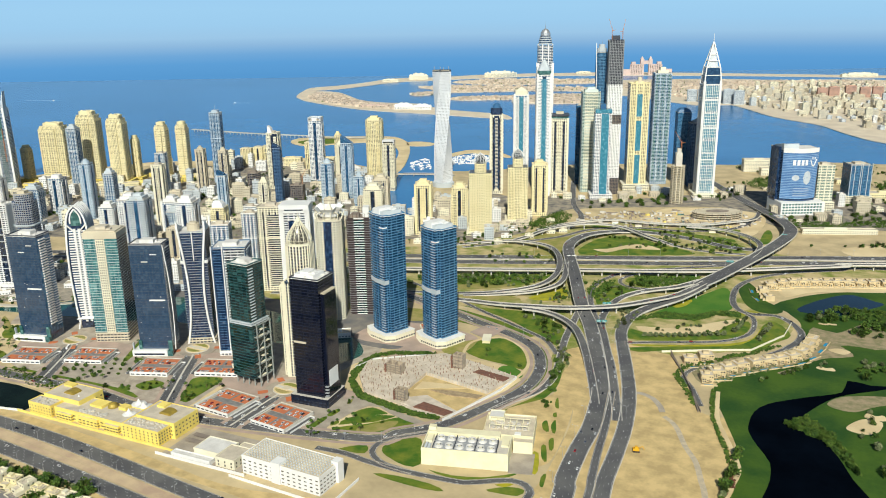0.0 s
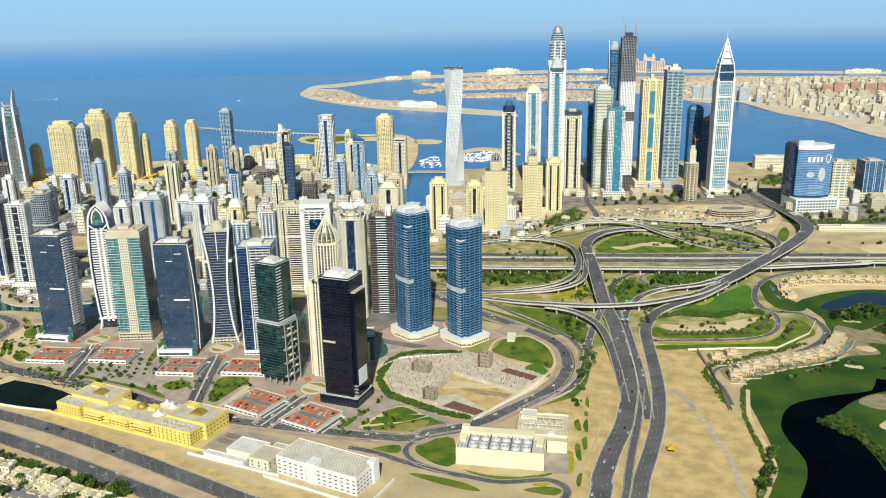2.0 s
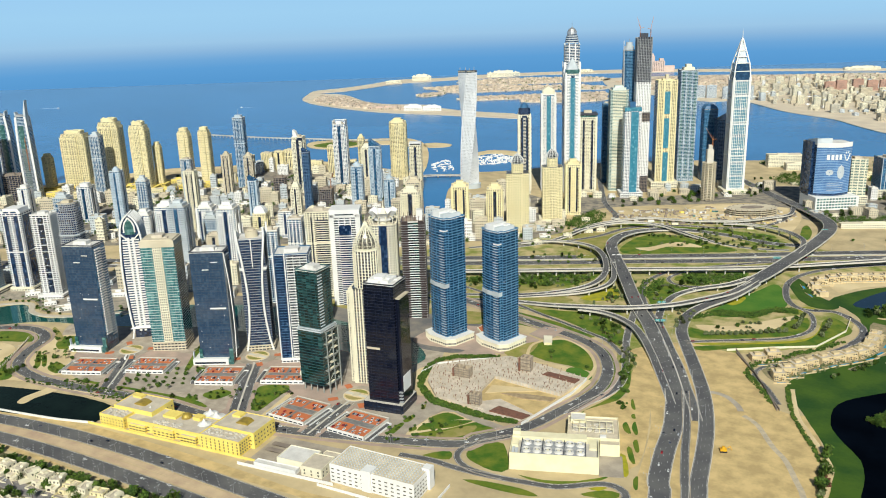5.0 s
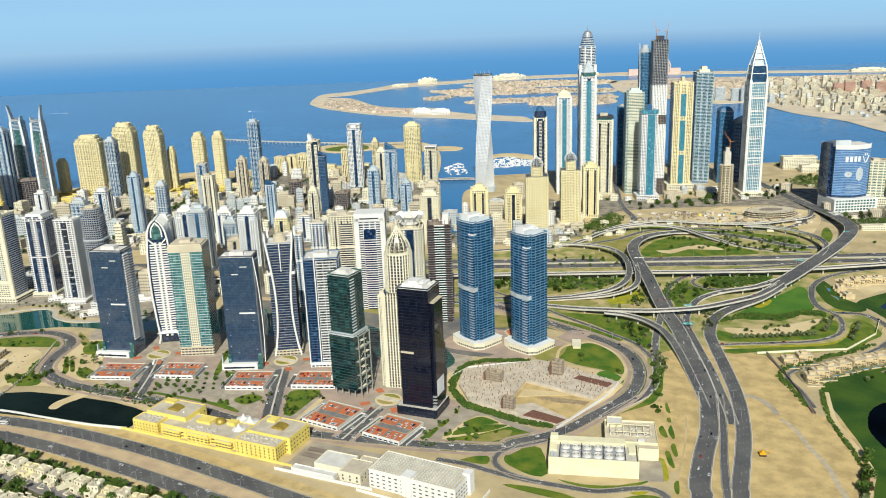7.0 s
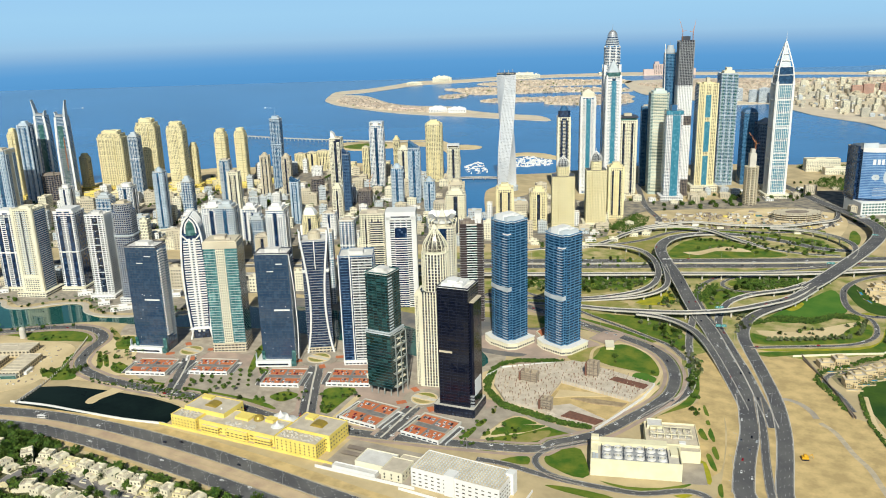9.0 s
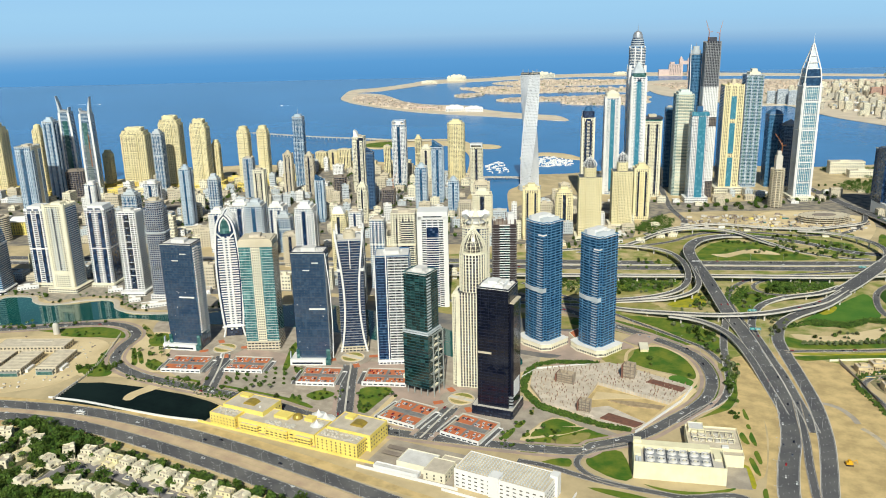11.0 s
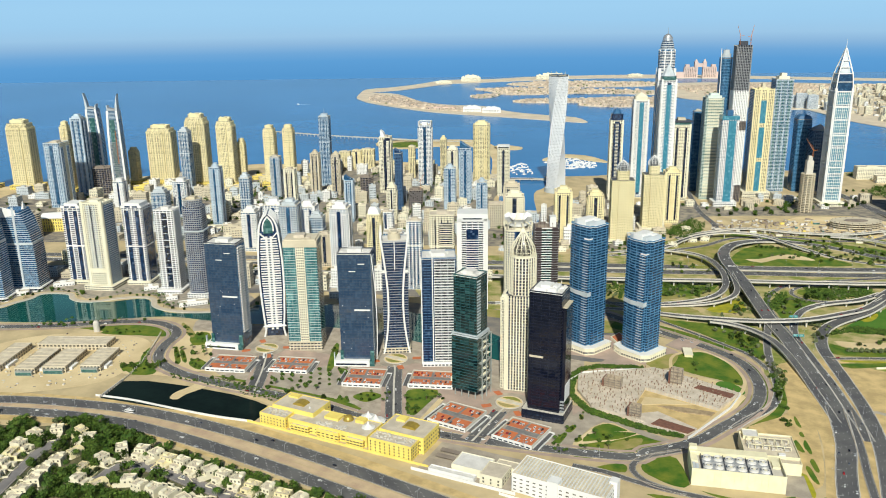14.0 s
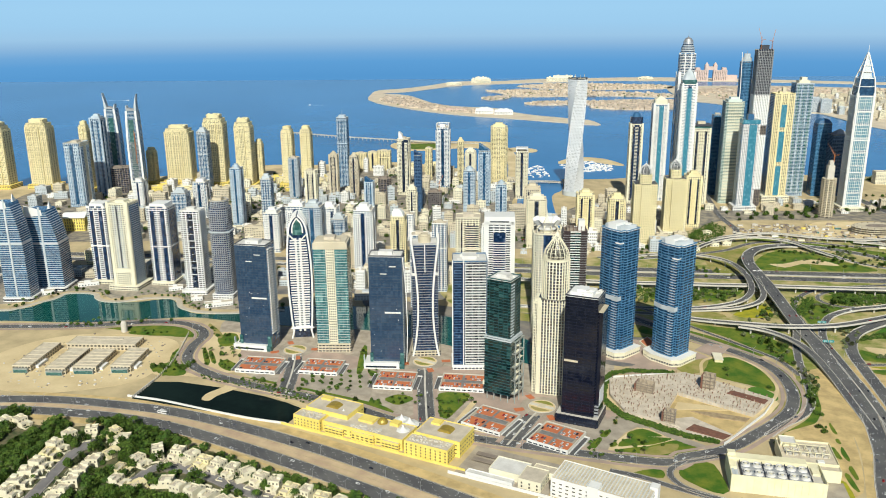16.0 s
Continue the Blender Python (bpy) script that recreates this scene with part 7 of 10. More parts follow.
# office block with a curved printed front
t = thing("curved_office", -110, 1462, 0, 30, "navy glass office block with a curved printed front", "office tower")
front = [(-30 + 60 * k / 12, -14 - 10 * math.sin(math.pi * k / 12)) for k in range(13)]
p = front + [(30, 20), (-30, 34)]
part("glazing", Geo().prism(p, 22, 108), G_NAVY, t)
g, lines = Geo(), Geo()
for k in range(31):
    g.prism(grow(p, 0.25), 23 + 2.8 * k, 23.5 + 2.8 * k)
part("slab_edging", g, NAVYSLAB, t, kind="stuff")
for k in range(27):
    lines.loft([[(x, y - 1.0, z) for x, y in front] + [(x, y - 0.7, z) for x, y in reversed(front)] for z in (27 + 2.8 * k, 27.9 + 2.8 * k)])
part("banner_line", lines, mat("printed_pale_blue", (0.30, 0.44, 0.62), (0.22, 0.36, 0.55), size=9, fine=3, rough=0.5), t, kind="stuff")
part("front_cornice", Geo().loft([[(x, y - 1.0, z) for x, y in front] + [(x, y + 1.0, z) for x, y in reversed(front)] for z in (103.5, 111)]), WHITE, t, "white curved cornice")
part("side_tower", Geo().box(-34, -6, 20, -30, 20, 112), G_NAVY, t)
part("printed_front", Geo().loft([[(x, y - 0.8, z) for x, y in front] + [(x, y - 0.2, z) for x, y in reversed(front)] for z in (26, 104)]), mat("printed_blue", (0.075, 0.20, 0.42), (0.05, 0.14, 0.32), size=9, fine=3, rough=0.5), t, "blue printed mesh banner")
on = lambda u, z, d=1.3: (-30 + 60 * u, -14 - 10 * math.sin(math.pi * u) - d, z)
for u0 in (0.24, 0.35, 0.46, 0.57):
    part("sign_block", Geo().loft([[on(u0, 83), on(u0 + 0.07, 83), on(u0 + 0.07, 83, 0.8), on(u0, 83, 0.8)], [on(u0, 92), on(u0 + 0.07, 92), on(u0 + 0.07, 92, 0.8), on(u0, 92, 0.8)]]), WHITE, t, "plain white sign block")
rib(t, [on(0.72 + 0.2 * k / 8, 92 - 11 * math.sin(math.pi * k / 8)) for k in range(9)], 1.0, WHITE, "white curved stroke", "sign_curve")
for u0 in (0.78, 0.86):
    rib(t, [on(u0, 93), on(u0, 96)], 1.0, WHITE, name="sign_dot")
part("printed_light", Geo().loft([[on(0.66 + r * math.cos(a * 0.785) * 0.12, 62 + 12 * r * math.sin(a * 0.785), 1.1) for a in range(8)] for r in (1.0, 0.1)], caps=False), LGREY, t, "pale printed burst")
part("printed_light", Geo().loft([[on(0.34 + r * math.cos(a * 0.785) * 0.1, 62 + 5 * r * math.sin(a * 0.785), 1.1) for a in range(8)] for r in (1.0, 0.1)], caps=False), LGREY, t, "pale printed patch")
for z in (44, 40, 36, 32):
    rib(t, [on(0.30 + 0.45 * k / 6, z) for k in range(7)], 0.45, LGREY, name="text_bar")
part("roof", Geo().prism(grow(p, 0.3), 108, 109.5), WROOF, t)
part("roof_fin", Geo().loft([[(-30, -14, 109), (-29, -14, 109), (-29, 20, 109), (-30, 20, 109)], [(-30, -14, 119), (-29, -14, 119), (-29, 20, 113), (-30, 20, 113)]]).box(-30, -13, 109, -4, -12, 118), LGREY, t)
part("podium", Geo().box(-34, -34, 0.1, 40, 22, 22), WHITE, t)
g = Geo()
for r in range(4):
    for c in range(13):
        g.box(-31 + 5.2 * c, -34.3, 3 + 4.8 * r, -27.6 + 5.2 * c, -33.9, 5.8 + 4.8 * r)
part("podium_glazing", g, G_TEAL, t, kind="stuff")
simple("striped_office", "cream and green striped office block", "greenstripe", -68, 1495, 27, 26, 78, podium=(36, 34, 16, CREAM))
t = simple("dark_office", "dark blue office tower with pale ribs", "navy", -18, 1573, 37, 34, 70, podium=(46, 40, 16, CREAM))
for u in (0.02, 0.2, 0.46, 0.54, 0.8, 0.98):
    strip(t, "pale_rib", rect(37, 34), [(0, u - 0.012, u + 0.012)], 10, 74, 1.0, LGREY)

# ---- low buildings in the foreground ----
def wing(root, name, x0, y0, x1, y1, h, wall, roof, rows, cols_f, cols_s, ww=1.1, wh=1.3, rim=0.9, z0=0.1):
    """A flat-roofed wing with parapet and windows on its four sides."""
    part(name, Geo().box(x0, y0, z0, x1, y1, h), wall, root)
    part("roof", Geo().box(x0 + 0.4, y0 + 0.4, h, x1 - 0.4, y1 - 0.4, h + 0.25), roof, root)
    g = Geo()
    for a in ((x0, y0, x1, y0 + 0.4), (x0, y1 - 0.4, x1, y1), (x0, y0 + 0.4, x0 + 0.4, y1 - 0.4), (x1 - 0.4, y0 + 0.4, x1, y1 - 0.4)):
        g.box(a[0], a[1], h, a[2], a[3], h + rim)
    part("parapet", g, wall, root)
    g = Geo()
    for z in rows:
        for k in range(cols_f):
            u = x0 + (x1 - x0) * (k + 0.5) / cols_f
            g.box(u - ww / 2, y0 - 0.06, z, u + ww / 2, y0 + 0.1, z + wh)
            g.box(u - ww / 2, y1 - 0.1, z, u + ww / 2, y1 + 0.06, z + wh)
        for k in range(cols_s):
            v = y0 + (y1 - y0) * (k + 0.5) / cols_s
            g.box(x1 - 0.1, v - ww / 2, z, x1 + 0.06, v + ww / 2, z + wh)
            g.box(x0 - 0.06, v - ww / 2, z, x0 + 0.1, v + ww / 2, z + wh)
    if g.v:
        part("window_grid", g, G_BROWN, root, kind="stuff")


def roof_units(root, x0, y0, x1, y1, z, n, seed, lo=0.5, hi=1.1, material=None):
    rng = random.Random(seed)
    g = Geo()
    for _ in range(n):
        a, b, s = rng.uniform(x0, x1), rng.uniform(y0, y1), rng.uniform(lo, hi)
        g.box(a - s, b - s * 0.8, z, a + s, b + s * 0.8, z + rng.uniform(0.7, 1.4))
    part("roof_plant", g, material or CONCRETE, root, kind="stuff")


def tent(root, x, y, z, r, h):
    """A peaked white canopy."""
    part("canopy", Geo().loft([[(x + r * k * math.cos(a * 0.785), y + r * k * math.sin(a * 0.785), z + h * q) for a in range(8)] for k, q in ((1.0, 0), (0.55, 0.18), (0.25, 0.45), (0.04, 1.0))]), WHITE, root, "white peaked fabric canopy")


# yellow school-like complex
GOLD = mat("gold_roof", (0.42, 0.30, 0.05), (0.32, 0.23, 0.05), size=3, fine=0.6, rough=0.45, metal=0.3)
t = thing("yellow_complex", -622, 384, 0, 3.5, "bright yellow school building with flat pale roofs", "school")
wing(t, "left_block", 0, 1, 27, 14, 10, YELLOW, ROOF, (1.6, 4.2, 6.9), 8, 4)
wing(t, "left_hall", 4, 14, 47, 40, 12.5, YELLOW, ROOF, (4, 8), 6, 5, 1.6, 1.2)
wing(t, "middle_wing", 28, 4, 106, 30, 9, YELLOW, ROOF, (1.8, 4.8), 12, 3, 3.2, 1.0)
wing(t, "right_block", 110, 0, 149, 14, 12, YELLOW, ROOF, (1.6, 4.2, 6.9, 9.4), 9, 5)
wing(t, "right_hall", 112, 14, 153, 42, 13.5, YELLOW, ROOF, (3, 6.5, 10), 6, 7, 1.4, 1.2)
for x0, x1, y0, h in ((32, 50, 1.5, 6.2), (58, 80, 2.0, 7.2), (88, 104, 1.2, 6.4)):
    wing(t, "front_bay", x0, y0, x1, 4.2, h, YELLOW, ROOF, (1.6, 4.0), 5, 1, 2.4, 1.0, rim=0.6)
part("roof_step", Geo().box(56, 17, 9.2, 70, 27, 11.4).box(84, 22, 9.2, 92, 29, 12), YELLOW, t)
part("roof_step", Geo().box(118, 32, 13.7, 126, 40, 15.6).box(8, 32, 12.7, 18, 38, 14.4), YELLOW, t)
roof_units(t, 3, 3, 24, 12, 10.2, 26, 3)
roof_units(t, 55, 6, 84, 12, 9.2, 40, 4)
roof_units(t, 113, 3, 146, 12, 12.2, 40, 5)
for x, y, z in ((26, 26, 12.7), (134, 28, 13.7)):
    part("gold_vault", Geo().loft([[(x + 6 * math.cos(a * 0.39), y - 4.5, z + 2.6 * math.sin(a * 0.39)) for a in range(9)], [(x + 6 * math.cos(a * 0.39), y + 4.5, z + 2.6 * math.sin(a * 0.39)) for a in range(9)]]), GOLD, t, "gold barrel-vault rooflight")
part("gold_dome", Geo().loft([[(76 + r * math.cos(a * 0.45), 24 + r * math.sin(a * 0.45), z) for a in range(14)] for r, z in ((4.6, 9.2), (4.4, 10.6), (3.2, 12.6), (1.4, 13.6), (0.2, 14))]), GOLD, t, "gold dome")
tent(t, 38, 22, 9.2, 6, 5)
tent(t, 98, 20, 9.2, 6, 5)
tent(t, 92, 42, 3, 9, 6)
tent(t, 82, 46, 3, 7, 5)
part("garden_wall", Geo().box(-12, -2.0, 0.1, 165, -1.5, 2.2), YELLOW, t)
part("forecourt", Geo().box(50, 30, 0.1, 112, 46, 0.35), PAVING, t)

# car-park yard and cream annex
SHEDROOF = mat("dusty_roof", (0.66, 0.58, 0.44), (0.52, 0.45, 0.34), size=6, fine=0.8, rough=0.95)
PALE = mat("pale_cream_render", (0.82, 0.76, 0.52), (0.74, 0.68, 0.45), size=9, fine=1.0, rough=0.85)
t = thing("cream_annex", -468, 386, 0, 4, "cream low annex with a white hall roof", "building")
wing(t, "hall", 30, 8, 58, 28, 6, CREAM, WROOF, (), 0, 0)
wing(t, "office", 56, 2, 74, 22, 7.5, CREAM, ROOF, (1.5, 4.4), 3, 4, 1.2, 1.6)
wing(t, "office_step", 60, 22, 78, 32, 5, CREAM, ROOF, (1.5,), 4, 2)
wing(t, "long_shed", 14, 0, 52, 6, 3, WHITE, WROOF, (), 0, 0)
part("yard", Geo().box(4, -1, 0.1, 80, 46, 0.3), PAVING, t)
for k in range(2):
    part("car_shelter", Geo().box(10, 20 + 9 * k, 2.5, 27, 25 + 9 * k, 2.8).box(10.2, 24.5 + 9 * k, 0.3, 10.5, 24.8 + 9 * k, 2.5).box(26.5, 24.5 + 9 * k, 0.3, 26.8, 24.8 + 9 * k, 2.5).box(18, 24.5 + 9 * k, 0.3, 18.3, 24.8 + 9 * k, 2.5), BROWN, t)
part("yard_wall", Geo().box(0, -2.4, 0.1, 86, -1.9, 2.6), WHITE, t)

# white parking block
t = thing("parking_block", -387, 394, 0, 0.5, "white multi-storey parking block with vented roof", "car park")
wing(t, "body", 0, 0, 71, 28, 14.5, WHITE, SHEDROOF, (1.8, 4.9, 8.0, 11.1), 14, 7, 2.2, 0.9)
part("stair_core", Geo().box(28, -1.0, 0.1, 36, 8, 17), WHITE, t)
part("stair_core", Geo().box(67, 20, 0.1, 73, 27, 17), WHITE, t)
g = Geo()
for i in range(26):
    for j in range(9):
        if not (9 < i < 13 and j < 3):
            g.obox(3 + 2.6 * i, 3 + 2.8 * j, 14.75, 0.8, 0.8, 0.9)
part("roof_vent_grid", g, LGREY, t, kind="stuff")
part("boundary_wall", Geo().box(-6, -9, 0.1, 84, -8.5, 2.2).box(83.5, -8.5, 0.1, 84, 30, 2.2), WHITE, t)

# district cooling plant
t = thing("cooling_plant", -273.5, 464.5, 0, 17.5, "cream cooling plant with rows of roof fans", "plant building")
part("body", Geo().box(0, 0, 0.1, 66, 34, 10.6), PALE, t)
part("well_floor", Geo().box(0.7, 0.7, 10.6, 65.3, 26, 10.75), CONCRETE, t, "grey floor of the sunken fan well")
part("parapet", Geo().box(0, 0, 10.6, 66, 0.7, 14.2).box(0, 0.7, 10.6, 0.7, 26, 14.2).box(65.3, 0.7, 10.6, 66, 26, 14.2), PALE, t)
part("roof_band", Geo().box(0, 26, 10.6, 57, 34, 14.0).box(0.7, 15, 10.75, 5.5, 26, 12.6), PALE, t, "flat cream roof band behind the fans")
part("stair_head", Geo().box(0.2, 29, 14.0, 6, 33.8, 16.4), PALE, t)
part("roof_hatch", Geo().box(59, 16, 10.75, 64.5, 25, 12.4), PALE, t)
part("duct", Geo().box(1.4, 3, 10.75, 3.2, 13, 12.4).box(3.6, 5, 10.75, 5.6, 12, 11.9), LGREY, t)
for k in range(14):
    part("pilaster", Geo().box(2 + 4.7 * k, -0.25, 0.1, 2.4 + 4.7 * k, 0.1, 13.6), PALE, t)
ring = lambda cx, cy, r, z: [(cx + r * math.cos(math.pi * i / 9), cy + r * math.sin(math.pi * i / 9), z) for i in range(18)]
for r in range(2):
    y = 7.4 + 11.4 * r
    part("fan_deck", Geo().box(8, y - 4.4, 10.75, 56.6, y + 4.4, 12.6), GREY, t, "grey fan deck")
    for k in range(6):
        x = 12.2 + 8.05 * k
        part("fan", Geo().loft([ring(x, y, 3.4, 12.6), ring(x, y, 3.0, 13.4), ring(x, y, 3.0, 14.7), ring(x, y, 2.6, 14.7), ring(x, y, 2.6, 12.8)], caps=False), WROOF, t)
        part("fan_grille", Geo().prism(shift(oval(5.2, 5.2, 18), x, y), 12.7, 13.3), DGREY, t)
        part("fan_hub", Geo().prism(shift(oval(2.4, 2.4, 10), x, y), 13.3, 14.1), CREAM, t)
        part("fan_blade", Geo().box(x - 2.5, y - 0.3, 13.6, x + 2.5, y + 0.3, 13.75).box(x - 0.3, y - 2.5, 13.6, x + 0.3, y + 2.5, 13.75), LGREY, t)
    for k in range(4):
        part("partition", Geo().box(7.9 + 16.1 * k, y - 4.8, 10.75, 8.3 + 16.1 * k, y + 4.8, 13.9), DGREY, t)
wing(t, "rear_wing", 42, 35, 82, 70, 9.5, PALE, SHEDROOF, (), 0, 0, rim=1.6)
wing(t, "side_wing", 67, 27, 82, 34.8, 9.0, PALE, SHEDROOF, (), 0, 0, rim=1.2)
wing(t, "rear_tower", 44, 60, 56, 72, 12, PALE, WROOF, (), 0, 0)
roof_units(t, 46, 46, 78, 58, 9.7, 60, 9, 0.5, 1.4)
part("roof_unit", Geo().box(67, 37, 9.75, 72, 40, 11.4), WHITE, t)
frame_geo = Geo()
for k in range(7):
    frame_geo.box(46 + 5.2 * k, 46, 9.75, 46.4 + 5.2 * k, 46.4, 13.2).box(46 + 5.2 * k, 58, 9.75, 46.4 + 5.2 * k, 58.4, 13.2).box(46 + 5.2 * k, 46, 13.2, 46.4 + 5.2 * k, 58.4, 13.6)
frame_geo.box(46, 46, 13.2, 77.6, 46.4, 13.6).box(46, 58, 13.2, 77.6, 58.4, 13.6)
part("open_frame", frame_geo, PALE, t, "open cream roof frame over the pipework")
part("loading_yard", Geo().box(66, -2, 0.1, 84, 28, 0.32), PAVING, t)

# low sheds in the sandy yard
for x, y, l, w in ((-943, 333, 60, 19), (-908, 345, 52, 21), (-887, 361, 46, 24), (-856, 381, 46, 21)):
    t = thing("site_shed", x, y, 0, 27, "long low unfinished shed with a dusty roof", "shed", "yard sheds")
    wing(t, "body", 0, 0, w, l, 6.5, BEIGE, SHEDROOF, (0.5, 3.8), 6, 13, 2.3, 1.9, rim=0.6)
    part("entrance_bay", Geo().box(2, -3, 0.1, w - 2, 0, 4.6), FRAMEGREY, t)
    part("entrance_glazing", Geo().box(2.6, -3.1, 0.4, w - 2.6, -2.9, 3.6), G_TEAL, t)
    for k in range(5):
        part("roof_beam", Geo().box(0.6, l * (k + 0.7) / 6, 6.75, w - 0.6, l * (k + 0.7) / 6 + 0.7, 7.2), BEIGE, t)
    part("lean_to", Geo().box(w, l * 0.15, 0.1, w + 3, l * 0.45, 3), WHITE, t)
t = thing("site_shed", -955, 416, 0, 27, "long low unfinished shed with a dusty roof", "shed", "yard sheds")
wing(t, "body", 0, -22, 75, 0, 6.5, BEIGE, SHEDROOF, (0.5, 3.8), 18, 5, 2.3, 1.9, rim=0.6)
part("inner_court", Geo().box(20, -8, 6.7, 55, -5, 7.3), ROOF, t)
t = thing("vent_tower", -935, 462, 0, 20, "pale domed ventilation tower", "vent tower")
part("shaft", Geo().prism(oval(7, 7, 14), 0, 9), CONCRETE, t)
part("dome", Geo().loft([[(r * math.cos(a * 0.45), r * math.sin(a * 0.45), z) for a in range(14)] for r, z in ((3.5, 9), (3.2, 11), (2, 12.6), (0.2, 13.2))]), CONCRETE, t)

# parking decks in front of the towers, each with red bays
DECKS = [(-745.4, 441.7, 21, 41, 33), (-687.4, 469.6, 21, 39, 31), (-603.2, 477.8, 22, 37, 35), (-546.3, 505.4, 22, 42, 32), (-494.9, 455.4, -2, 37, 38), (-433.4, 456.1, -3, 36, 37)]
CARS = []
for x, y, rot, w, d in DECKS:
    t = thing("parking_deck", x, y, 0, rot, "low white parking deck with red marked bays", "parking deck", "parking decks")
    part("deck", Geo().box(0, 0, 0.1, w, d, 3.0), PAVING, t)
    part("front_wall", Geo().box(-0.4, -0.4, 0.1, w + 0.4, 0.2, 4.2), WHITE, t, "white front wall")
    g = Geo()
    for a in ((-0.4, d - 0.2, w + 0.4, d + 0.4), (-0.4, 0.2, 0.2, d - 0.2), (w - 0.2, 0.2, w + 0.4, d - 0.2)):
        g.box(a[0], a[1], 0.1, a[2], a[3], 3.7)
    part("parapet", g, CONCRETE, t)
    for u in (-5.2, w + 1.0):
        part("ramp_lane", Geo().loft([[(u, 2, 0.1), (u + 4.2, 2, 0.1), (u + 4.2, 2, 0.62), (u, 2, 0.62)], [(u, d - 4, 0.1), (u + 4.2, d - 4, 0.1), (u + 4.2, d - 4, 0.75), (u, d - 4, 0.75)]]), ASPHALT, t, "sunken grey ramp lane")
        part("ramp_wall", Geo().box(u - 0.4, 2, 0.1, u, d - 4, 1.9).box(u + 4.2, 2, 0.1, u + 4.6, d - 4, 1.9).box(u, d - 4.4, 0.1, u + 4.2, d - 4, 1.9), WHITE, t)
    n = int(w / 5)
    g = Geo()
    for k in range(n):
        g.box(w * (k + 0.15) / n, -0.5, 1.2, w * (k + 0.85) / n, -0.35, 2.3)
    part("wall_slot_grid", g, G_SMOKE, t, kind="stuff")
    part("lane", Geo().box(3, d * 0.42, 3.0, w - 3, d * 0.58, 3.06).box(w * 0.44, 3, 3.0, w * 0.56, d - 3, 3.05), mat("deck_grey", (0.24, 0.23, 0.22), (0.17, 0.165, 0.16), size=4, fine=0.8, rough=0.9), t)
    for a in ((0.03, 0.05, 0.47, 0.40), (0.53, 0.05, 0.97, 0.38), (0.03, 0.60, 0.46, 0.95), (0.52, 0.60, 0.97, 0.95)):
        part("red_bay", Geo().box(w * a[0], d * a[1], 3.0, w * a[2], d * a[3], 3.07), RED, t)
        rng = random.Random(int(x * 3 + a[0] * 100 + a[1] * 10))
        m = int(w * (a[2] - a[0]) / 2.3)
        for k in range(m):
            if rng.random() < 0.85:
                u, v = w * a[0] + 1.2 + 2.3 * k, d * (a[1] + (0.06 if rng.random() < 0.5 else 0.20))
                c, s = math.cos(radians(rot)), math.sin(radians(rot))
                CARS.append((x + c * u - s * v, y + s * u + c * v, 3.08, radians(rot) + math.pi / 2))
for x, y, r in ((-448, 521, 12.5), (-592, 555, 12.5), (-729, 514, 12.5)):
    setting("roundabout", Geo().prism(shift(oval(2 * r + 15, 2 * r + 15, 28), x, y), 0.1, 0.62), PAVING, "pinkish paved circle round a fountain island", "roundabout")
    t = thing("fountain_island", x, y, 0.6, 0, "round planted island with a paved cross path", "roundabout island")
    part("kerb", Geo().prism(oval(2 * r, 2 * r, 28), 0, 0.5), CONCRETE, t)
    part("inner_floor", Geo().prism(oval(2 * r - 1.2, 2 * r - 1.2, 28), 0.5, 0.65), SAND2, t)
    for k in (0, 1):
        part("planting", Geo().prism([(0.82 * r * math.cos(math.pi * (k + 0.16 + 0.68 * i / 10)), 0.82 * r * math.sin(math.pi * (k + 0.16 + 0.68 * i / 10))) for i in range(11)], 0.65, 0.9), DRYGRASS, t, "half-moon yellow-green planted bed")
    part("path", Geo().box(-r + 1, -2, 0.66, r - 1, 2, 0.95), CONCRETE, t)
    part("basin", Geo().box(-3, -3.5, 0.8, 3, 3.5, 1.3), BEIGE, t)
    for a in (0.6, 2.5, 3.9, 5.5):
        part("red_apron", Geo().obox((r + 9) * math.cos(a), (r + 9) * math.sin(a), -0.1, 9, 6, 0.22, a), RED, t)
for pts in ([(-800, 448), (-745, 462), (-690, 500), (-640, 495), (-640, 530), (-700, 525), (-760, 490), (-810, 480)], [(-640, 500), (-600, 530), (-560, 560), (-520, 560), (-505, 530), (-530, 520), (-560, 540), (-600, 515), (-630, 490)],
            [(-530, 505), (-495, 495), (-440, 500), (-380, 500), (-380, 540), (-430, 545), (-480, 540), (-520, 530)], [(-465, 655), (-400, 655), (-345, 670), (-340, 705), (-380, 720), (-450, 710)]):
    area("plaza", pts, 0.2, PINK, "pinkish paved plaza between the towers", "plaza")
for pts in ([(-690, 445), (-610, 458), (-600, 470), (-650, 490), (-685, 470)], [(-395, 470), (-380, 500), (-400, 545), (-420, 545), (-415, 470)], [(-440, 460), (-395, 462), (-370, 475), (-400, 470)]):
    area("forecourt", pts, 0.22, PAVING, "grey paved forecourt with parking", "forecourt")

